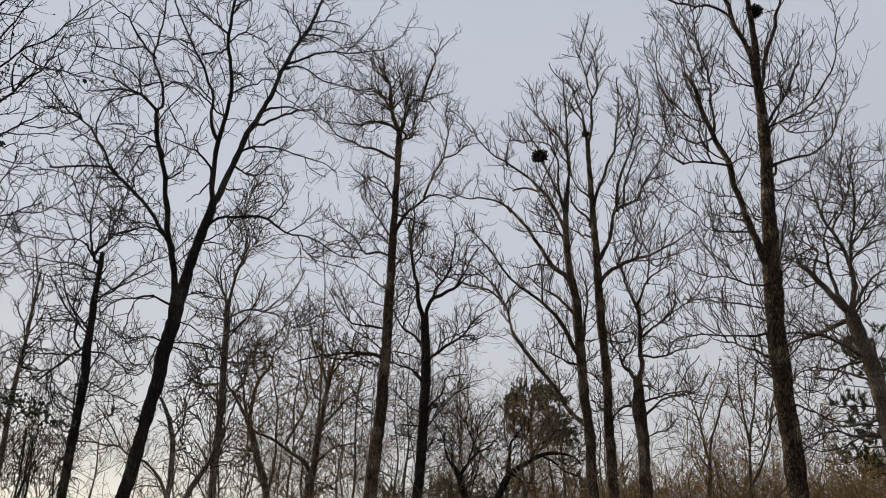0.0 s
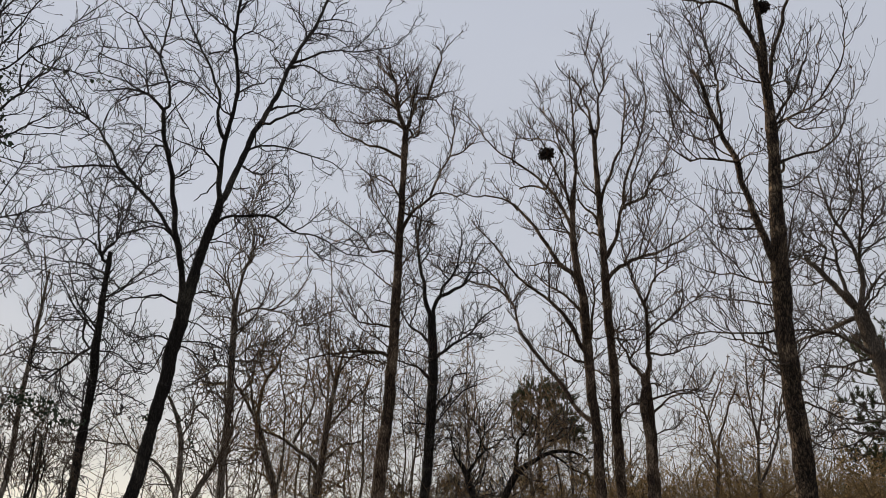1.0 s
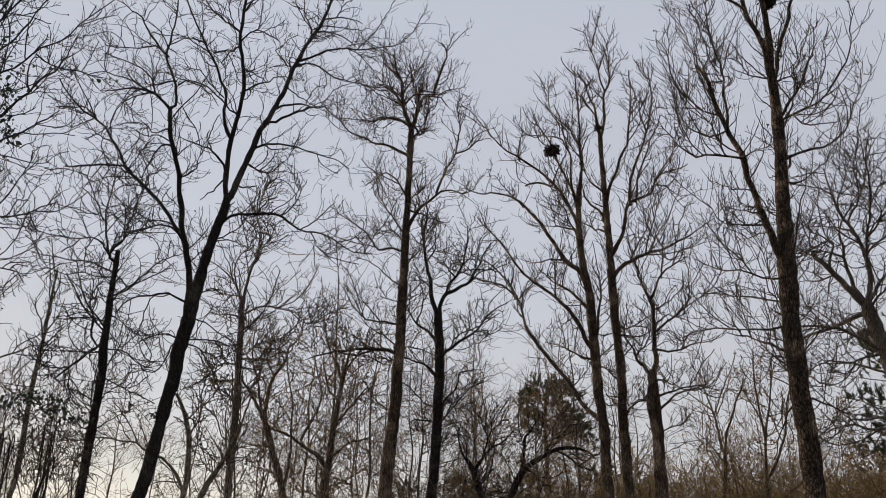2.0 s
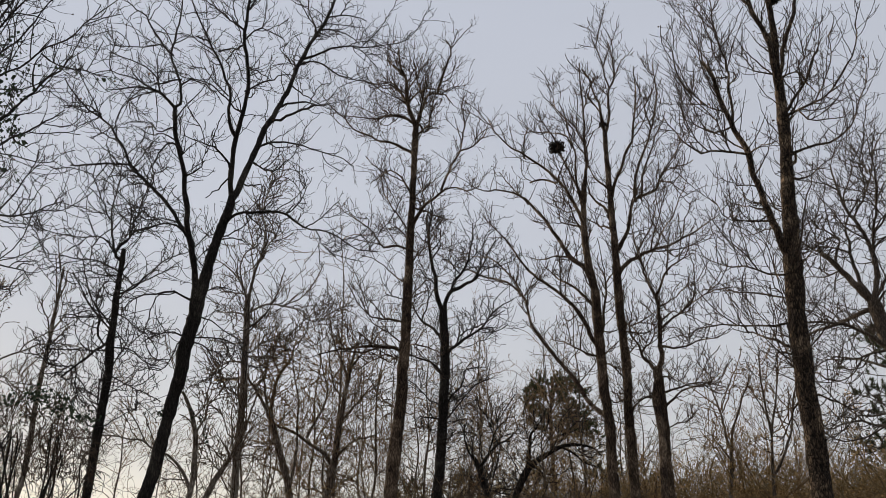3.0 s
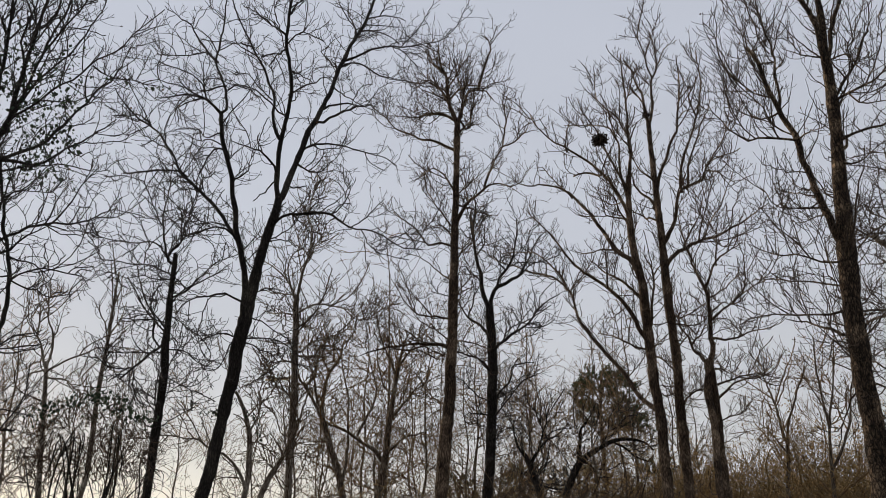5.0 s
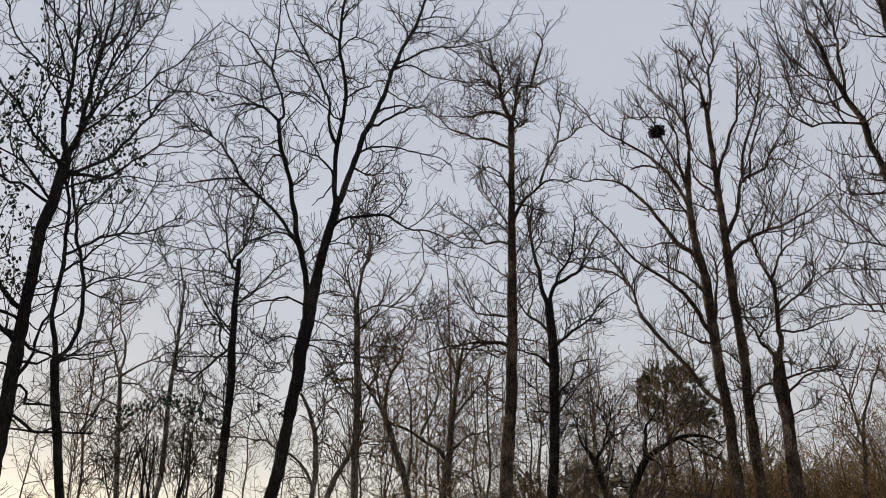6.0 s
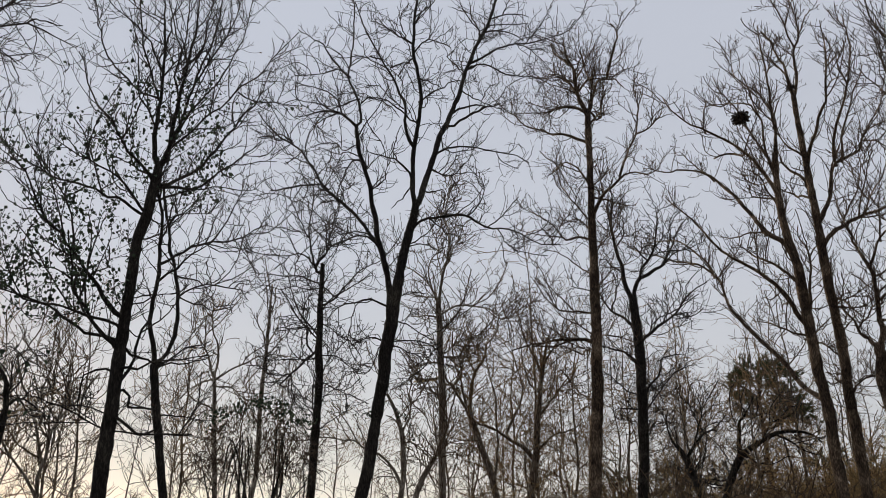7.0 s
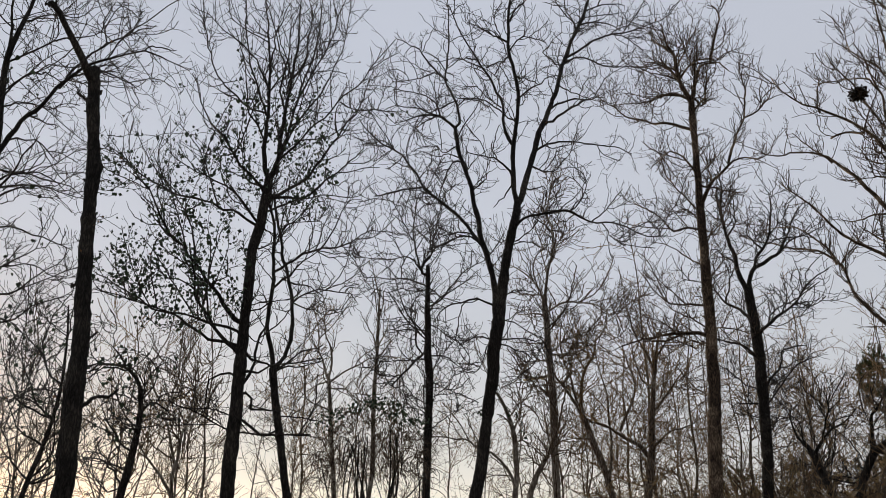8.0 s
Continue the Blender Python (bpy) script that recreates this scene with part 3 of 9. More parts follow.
    .limb("branch", 0.025, 0.011, 0.20, (1.29, 0.29, 10.25), (1.48, 0.19, 10.24), (1.64, 0.09, 10.06), (1.88, -0.04, 9.97), (2.03, -0.15, 10.12), (2.21, -0.27, 10.24), of=2)
    .limb("branch", 0.021, 0.014, 0.60, (1.12, 0.13, 9.56), (1.39, 0.27, 9.70), (1.65, 0.40, 9.77), of=2)
    .limb("limb", 0.037, 0.010, 0.20, (0.81, 0.00, 8.46), (1.05, -0.15, 8.61), (1.29, -0.29, 8.68), (1.67, -0.50, 8.67), (2.04, -0.71, 8.64), (2.29, -0.85, 8.52), (2.54, -1.01, 8.30), (2.74, -1.13, 8.15), (3.03, -1.29, 8.09), (3.27, -1.44, 7.92), (3.50, -1.58, 7.76), (3.74, -1.73, 7.57), (4.08, -1.94, 7.47))
    .limb("branch", 0.017, 0.009, 0.10, (2.14, -0.76, 8.59), (2.37, -0.63, 8.83), (2.51, -0.54, 9.07), (2.54, -0.48, 9.43), (2.56, -0.44, 9.76), of=49)
    .limb("branch", 0.013, 0.008, 0.10, (2.79, -1.15, 8.14), (2.91, -1.27, 7.80), (3.06, -1.37, 7.62), (3.24, -1.49, 7.41), of=49)
    .limb("limb", 0.017, 0.009, 0.10, (0.72, 0.00, 8.01), (1.12, 0.20, 8.11), (1.49, 0.39, 8.08))
    .limb("limb", 0.019, 0.008, 0.10, (0.31, 0.00, 5.63), (0.79, -0.25, 5.60), (1.21, -0.48, 5.48), (1.45, -0.62, 5.30))
    .limb("limb", 0.019, 0.009, 0.10, (0.31, 0.00, 5.64), (0.64, 0.18, 5.53), (0.87, 0.31, 5.40), (1.28, 0.54, 5.21))
    .limb("limb", 0.016, 0.008, 0.10, (0.42, 0.00, 6.20), (0.76, -0.20, 5.95), (1.16, -0.44, 5.65), (1.38, -0.56, 5.56))
    .limb("limb", 0.016, 0.009, 0.10, (0.50, 0.00, 6.79), (0.89, 0.20, 6.91), (1.26, 0.38, 6.94))
    .limb("branch", 0.026, 0.009, 0.10, (0.27, -0.13, 6.47), (0.03, -0.26, 6.54), (-0.28, -0.42, 6.55), (-0.62, -0.61, 6.41), (-0.88, -0.76, 6.19), (-1.07, -0.89, 5.92), of=3)
    .limb("limb", 0.019, 0.010, 0.10, (0.32, 0.00, 5.68), (-0.06, 0.20, 5.78), (-0.36, 0.36, 5.75), (-0.57, 0.48, 5.63))
    .limb("limb", 0.019, 0.009, 0.30, (0.32, 0.00, 5.65), (0.12, -0.12, 5.48), (-0.01, -0.22, 5.14), (-0.19, -0.35, 4.88), (-0.41, -0.47, 4.81))
    .crown(7.0, 1.0, 0.09, 0.45, 30, 0.07, 1.5, 0.85)
)

b_tree = (
    Tree("bare_tree", -9.19, 19.99, -24.68, "bark_dark", "slender bare dark tree with a broken crown")
    .limb("trunk", 0.105, 0.062, 0.4, (-0.13, 0.00, -0.20, 0.110), (-0.09, 0.00, 2.05, 0.105), (-0.05, 0.00, 3.41, 0.107), (-0.03, 0.00, 4.18, 0.109), (-0.00, 0.00, 4.83, 0.103), (0.00, 0.00, 5.57, 0.104), (-0.05, 0.00, 6.17, 0.105), (-0.04, 0.00, 6.94, 0.091), (-0.06, 0.00, 7.73, 0.077), (-0.05, 0.00, 8.29, 0.070), (-0.05, 0.00, 8.84, 0.062))
    .limb("limb", 0.054, 0.012, 0.40, (-0.05, 0.00, 8.51), (-0.21, -0.09, 8.57), (-0.28, -0.14, 8.68), (-0.37, -0.21, 8.84), (-0.49, -0.29, 8.96))
    .limb("branch", 0.031, 0.011, 0.15, (-0.28, -0.14, 8.68), (-0.39, -0.03, 9.14), (-0.50, 0.08, 9.67), (-0.48, 0.16, 10.22), (-0.46, 0.26, 10.96), (-0.41, 0.36, 11.59), of=1)
    .limb("branch", 0.020, 0.010, 0.15, (-0.50, 0.08, 9.67), (-0.72, -0.08, 10.00), (-0.91, -0.23, 10.33), (-1.14, -0.42, 10.76), of=2)
    .limb("branch", 0.035, 0.012, 0.15, (-0.26, -0.13, 8.65), (-0.14, -0.04, 8.88), (0.03, 0.08, 9.24), (0.31, 0.26, 9.55), (0.68, 0.46, 9.81), of=1)
    .limb("branch", 0.024, 0.010, 0.15, (0.05, 0.10, 9.26), (0.03, 0.04, 9.65), (-0.06, -0.06, 10.02), (-0.23, -0.18, 10.21), (-0.42, -0.31, 10.38), of=4)
    .limb("branch", 0.024, 0.011, 0.15, (0.06, 0.11, 9.28), (0.16, 0.23, 9.91), (0.28, 0.37, 10.60), (0.42, 0.51, 11.18), (0.49, 0.60, 11.63), of=4)
    .limb("branch", 0.023, 0.009, 0.15, (-0.40, -0.23, 8.87), (-0.68, -0.41, 9.06), (-0.88, -0.52, 8.96), (-1.20, -0.69, 8.83), (-1.60, -0.90, 8.75), (-2.05, -1.15, 8.75), of=1)
    .limb("limb", 0.023, 0.010, 0.15, (-0.05, 0.00, 8.14), (-0.44, 0.21, 8.39), (-0.81, 0.41, 8.52), (-1.40, 0.69, 8.59), (-1.86, 0.92, 8.73), (-2.24, 1.12, 8.86))
    .limb("limb", 0.019, 0.009, 0.15, (-0.05, 0.00, 8.11), (-0.51, -0.24, 7.97), (-0.75, -0.37, 8.02), (-1.14, -0.58, 7.86), (-1.54, -0.80, 7.87))
    .limb("limb", 0.023, 0.010, 0.15, (-0.05, 0.00, 8.37), (0.04, 0.07, 8.16), (0.21, 0.19, 7.97), (0.47, 0.34, 7.85))
    .limb("limb", 0.031, 0.012, 0.20, (-0.05, 0.00, 7.55), (0.30, -0.22, 7.79), (0.58, -0.42, 8.16), (0.90, -0.63, 8.46), (1.37, -0.91, 8.63))
    .limb("limb", 0.030, 0.012, 0.30, (-0.04, 0.00, 6.14), (-0.26, 0.12, 6.30), (-0.31, 0.19, 6.62), (-0.27, 0.25, 6.95), (-0.42, 0.36, 7.23), (-0.49, 0.43, 7.56), (-0.44, 0.49, 7.86), (-0.31, 0.59, 8.11))
    .limb("limb", 0.041, 0.021, 0.50, (-0.05, 0.00, 6.28), (-0.40, -0.21, 5.96), (-0.63, -0.36, 5.69), (-0.81, -0.48, 5.45), (-0.96, -0.59, 5.25), (-1.05, -0.64, 5.15))
    .limb("branch", 0.018, 0.009, 0.15, (-0.80, -0.48, 5.46), (-1.05, -0.35, 5.43), (-1.42, -0.17, 5.51), of=13)
    .limb("branch", 0.018, 0.009, 0.30, (-0.79, -0.47, 5.48), (-0.70, -0.56, 5.10), (-0.63, -0.66, 4.63), of=13)
    .limb("limb", 0.019, 0.010, 0.10, (-0.04, 0.00, 6.06), (-0.63, 0.30, 6.08), (-1.04, 0.51, 6.07), (-1.54, 0.75, 6.11), (-1.76, 0.86, 6.21))
    .limb("limb", 0.022, 0.010, 0.15, (-0.04, 0.00, 6.12), (0.34, -0.19, 6.07), (0.71, -0.42, 5.77), (1.14, -0.65, 5.61))
    .limb("limb", 0.019, 0.010, 0.15, (0.00, 0.00, 5.54), (0.22, 0.16, 5.98), (0.36, 0.25, 6.15), (0.40, 0.31, 6.43))
    .limb("limb", 0.015, 0.009, 0.15, (-0.00, 0.00, 5.42), (0.45, -0.26, 5.11), (1.01, -0.58, 4.88))
    .limb("limb", 0.019, 0.010, 0.15, (-0.05, 0.00, 6.84), (-0.48, 0.24, 7.08), (-0.91, 0.45, 7.09), (-1.32, 0.67, 7.01))
    .limb("limb", 0.019, 0.010, 0.15, (-0.05, 0.00, 7.09), (0.32, -0.22, 6.77), (0.63, -0.40, 6.52), (0.98, -0.59, 6.44))
    .crown(8.4, 1.1, 0.06, 0.46, 20, 0.07, 2.03, 1.0)
)

c_tree = (
    Tree("bare_tree", -2.02, 23.92, -4.82, "bark_brown", "tall straight brown-barked tree with a broomlike top")
    .limb("trunk", 0.189, 0.098, 0.45, (-0.19, 0.00, -0.20, 0.199), (-0.12, 0.00, 2.12, 0.189), (-0.05, 0.00, 3.23, 0.184), (0.02, 0.00, 4.22, 0.187), (0.10, 0.00, 4.80, 0.180), (0.16, 0.00, 5.40, 0.173), (0.18, 0.00, 6.27, 0.166), (0.23, 0.00, 7.16, 0.159), (0.27, 0.00, 8.07, 0.152), (0.30, 0.00, 9.01, 0.145), (0.33, 0.00, 9.97, 0.129), (0.36, 0.00, 10.96, 0.121), (0.41, 0.00, 11.97, 0.104), (0.46, 0.00, 13.01, 0.096), (0.49, 0.00, 14.08, 0.116), (0.51, 0.00, 14.77, 0.098))
    .limb("stem", 0.078, 0.020, 0.20, (0.50, 0.00, 14.69), (0.36, -0.13, 15.09), (0.26, -0.23, 15.43), (0.20, -0.33, 15.86), (0.18, -0.38, 16.17), (0.07, -0.48, 16.44), (-0.05, -0.57, 16.65), (-0.09, -0.65, 17.01), (-0.14, -0.72, 17.37))
    .limb("limb", 0.078, 0.015, 0.20, (0.50, 0.00, 14.69), (0.68, 0.14, 15.14), (0.81, 0.25, 15.59), (0.93, 0.36, 16.07), (1.05, 0.44, 16.23), (1.28, 0.55, 16.35), (1.62, 0.72, 16.41), (1.85, 0.88, 16.16))
    .limb("branch", 0.051, 0.015, 0.20, (1.28, 0.55, 16.35), (1.34, 0.47, 16.72), (1.42, 0.38, 17.02), (1.56, 0.24, 17.41), (1.71, 0.11, 17.68), (1.69, 0.05, 18.05), (1.52, -0.06, 18.25), of=2)
    .limb("branch", 0.035, 0.014, 0.20, (0.86, 0.30, 15.79), (0.65, 0.46, 16.35), (0.51, 0.61, 17.02), (0.45, 0.71, 17.64), (0.38, 0.80, 18.10), of=2)
    .limb("limb", 0.039, 0.013, 0.30, (0.49, 0.00, 14.29), (0.72, -0.15, 14.48), (0.91, -0.26, 14.53), (0.92, -0.32, 14.89), (1.03, -0.44, 15.27), (1.13, -0.54, 15.65))
    .limb("limb", 0.053, 0.016, 0.20, (0.48, 0.00, 13.64), (0.03, 0.27, 14.09), (-0.41, 0.50, 14.36), (-0.81, 0.71, 14.53), (-1.23, 0.94, 14.86), (-1.65, 1.17, 15.21), (-1.91, 1.33, 15.56), (-2.10, 1.46, 15.93))
    .limb("branch", 0.034, 0.012, 0.20, (0.26, -0.24, 15.47), (-0.04, -0.45, 15.79), (-0.31, -0.62, 15.94), (-0.58, -0.77, 15.96), (-0.80, -0.90, 15.71), (-1.08, -1.05, 15.57), of=1)
    .limb("limb", 0.034, 0.013, 0.20, (0.51, 0.00, 14.77), (0.09, 0.25, 15.24), (-0.33, 0.46, 15.34), (-0.73, 0.66, 15.40), (-1.03, 0.84, 15.27))
    .limb("branch", 0.029, 0.013, 0.20, (0.19, -0.35, 15.96), (0.45, -0.52, 16.20), (0.64, -0.66, 16.46), (0.73, -0.77, 16.84), of=1)
    .limb("branch", 0.025, 0.013, 0.20, (0.11, -0.45, 16.35), (-0.21, -0.25, 16.81), (-0.41, -0.10, 17.25), of=1)
    .limb("limb", 0.038, 0.014, 0.20, (0.41, 0.00, 12.03), (0.12, -0.20, 12.39), (-0.19, -0.41, 12.70), (-0.41, -0.54, 12.74), (-0.65, -0.67, 12.55), (-0.91, -0.84, 12.22))
    .limb("limb", 0.032, 0.013, 0.20, (0.35, 0.00, 10.80), (-0.04, 0.27, 11.50), (-0.35, 0.49, 12.04), (-0.61, 0.67, 12.56), (-0.68, 0.77, 13.14))
    .limb("limb", 0.041, 0.013, 0.30, (0.34, 0.00, 10.20), (-0.01, -0.19, 10.25), (-0.33, -0.35, 10.17), (-0.57, -0.48, 10.17), (-0.79, -0.64, 10.50), (-0.97, -0.76, 10.68), (-1.32, -0.98, 10.84), (-1.58, -1.14, 10.96))
    .limb("limb", 0.028, 0.012, 0.20, (0.34, 0.00, 10.36), (0.18, 0.12, 10.70), (-0.07, 0.28, 11.06), (-0.45, 0.48, 11.09), (-0.73, 0.64, 10.98))
    .limb("limb", 0.065, 0.013, 0.30, (0.36, 0.00, 11.00), (0.58, -0.16, 11.34), (0.79, -0.32, 11.63), (1.03, -0.47, 11.81), (1.30, -0.65, 12.00), (1.57, -0.81, 12.08), (1.92, -0.99, 12.00), (2.21, -1.16, 11.83), (2.52, -1.35, 11.91))
    .limb("branch", 0.041, 0.013, 0.20, (1.34, -0.67, 12.02), (1.45, -0.57, 12.45), (1.65, -0.42, 12.93), (1.86, -0.28, 13.36), (2.05, -0.15, 13.77), (2.14, -0.04, 14.35), (2.18, 0.05, 14.95), (2.12, 0.16, 15.57), (2.21, 0.27, 16.16), of=15)
    .limb("branch", 0.029, 0.012, 0.15, (2.05, -0.15, 13.77), (2.47, -0.41, 13.91), (2.74, -0.60, 14.13), (2.92, -0.75, 14.48), of=16)
    .limb("branch", 0.023, 0.012, 0.15, (0.80, -0.33, 11.64), (0.76, -0.24, 12.18), (0.61, -0.11, 12.65), (0.53, -0.04, 12.88), of=15)
    .limb("limb", 0.033, 0.018, 0.40, (0.40, 0.00, 11.72), (0.67, -0.15, 11.58), (1.03, -0.35, 11.39), (1.30, -0.51, 11.19), (1.57, -0.66, 11.01))
    .limb("limb", 0.028, 0.013, 0.20, (0.41, 0.00, 12.07), (0.77, 0.22, 12.48), (1.07, 0.39, 12.78), (1.23, 0.49, 12.98))
    .limb("limb", 0.057, 0.012, 0.20, (0.21, 0.00, 6.77), (-0.07, -0.16, 6.92), (-0.62, -0.45, 6.89), (-1.29, -0.80, 6.75), (-1.78, -1.06, 6.64), (-2.09, -1.24, 6.48), (-2.47, -1.46, 6.30))
    .limb("limb", 0.035, 0.013, 0.20, (0.20, 0.00, 6.59), (-0.03, 0.12, 6.68), (-0.28, 0.26, 6.62), (-0.55, 0.40, 6.74), (-0.82, 0.56, 6.91))
    .limb("limb", 0.036, 0.011, 0.20, (0.26, 0.00, 7.74), (-0.26, -0.28, 7.81), (-0.78, -0.55, 7.81), (-1.13, -0.77, 8.08), (-1.34, -0.93, 8.38), (-1.51, -1.06, 8.66))
    .limb("limb", 0.026, 0.012, 0.20, (0.22, 0.00, 6.98), (0.07, 0.10, 7.18), (-0.26, 0.30, 7.50), (-0.66, 0.52, 7.73), (-0.93, 0.69, 8.10), (-1.01, 0.76, 8.36))
    .limb("limb", 0.026, 0.011, 0.10, (0.22, 0.00, 7.01), (0.59, -0.19, 6.98), (1.02, -0.42, 6.86), (1.41, -0.64, 6.67))
    .limb("limb", 0.030, 0.012, 0.20, (0.12, 0.00, 5.02), (-0.33, 0.26, 5.33), (-0.62, 0.45, 5.73), (-0.95, 0.67, 6.21))
    .limb("limb", 0.027, 0.011, 0.20, (0.30, 0.00, 9.01), (-0.14, -0.26, 9.21), (-0.50, -0.47, 9.42), (-0.85, -0.69, 9.62), (-1.20, -0.89, 9.68))
    .limb("limb", 0.027, 0.012, 0.20, (0.32, 0.00, 9.58), (0.78, 0.30, 10.28), (1.16, 0.53, 10.67), (1.37, 0.69, 11.24))
    .limb("limb", 0.023, 0.012, 0.20, (0.33, 0.00, 9.87), (0.67, -0.19, 9.91), (0.90, -0.32, 9.96))
    .limb("limb", 0.022, 0.012, 0.20, (0.28, 0.00, 8.35), (0.69, 0.29, 9.10), (1.07, 0.50, 9.37), (1.35, 0.65, 9.52))
    .limb("limb", 0.026, 0.011, 0.20, (0.19, 0.00, 6.45), (-0.24, -0.26, 6.71), (-0.61, -0.47, 6.52), (-0.94, -0.66, 6.27), (-1.18, -0.82, 6.02))
    .limb("limb", 0.049, 0.013, 0.10, (0.51, 0.00, 14.77), (0.29, 0.19, 15.50), (0.13, 0.31, 15.91), (-0.08, 0.47, 16.38), (-0.35, 0.64, 16.78), (-0.56, 0.75, 16.92), (-0.76, 0.86, 16.96), (-0.97, 1.00, 16.68))
    .limb("limb", 0.049, 0.012, 0.10, (0.51, 0.00, 14.77), (0.13, -0.22, 14.93), (-0.12, -0.35, 14.89), (-0.41, -0.50, 14.82), (-0.69, -0.65, 14.71), (-0.97, -0.81, 14.47))
    .limb("limb", 0.049, 0.013, 0.10, (0.50, 0.00, 14.69), (0.64, 0.09, 14.89), (0.77, 0.19, 14.62), (0.95, 0.29, 14.79), (0.99, 0.37, 15.28), (1.18, 0.51, 15.75))
    .limb("branch", 0.039, 0.012, 0.10, (0.25, -0.25, 15.51), (0.39, -0.35, 15.68), (0.64, -0.51, 15.81), (0.97, -0.69, 15.80), (1.25, -0.84, 15.70), (1.53, -0.99, 15.50), of=1)
    .limb("branch", 0.039, 0.013, 0.10, (0.18, -0.38, 16.13), (0.25, -0.29, 16.57), (0.39, -0.19, 16.86), (0.55, -0.09, 17.12), of=1)
    .limb("branch", 0.029, 0.013, 0.10, (0.03, -0.52, 16.53), (-0.20, -0.65, 16.56), (-0.40, -0.77, 16.65), (-0.48, -0.85, 16.91), of=1)
    .crown(8.6, 0.95, 0.14, 0.38, 1700, 0.05, 1.5, 1.3)
)

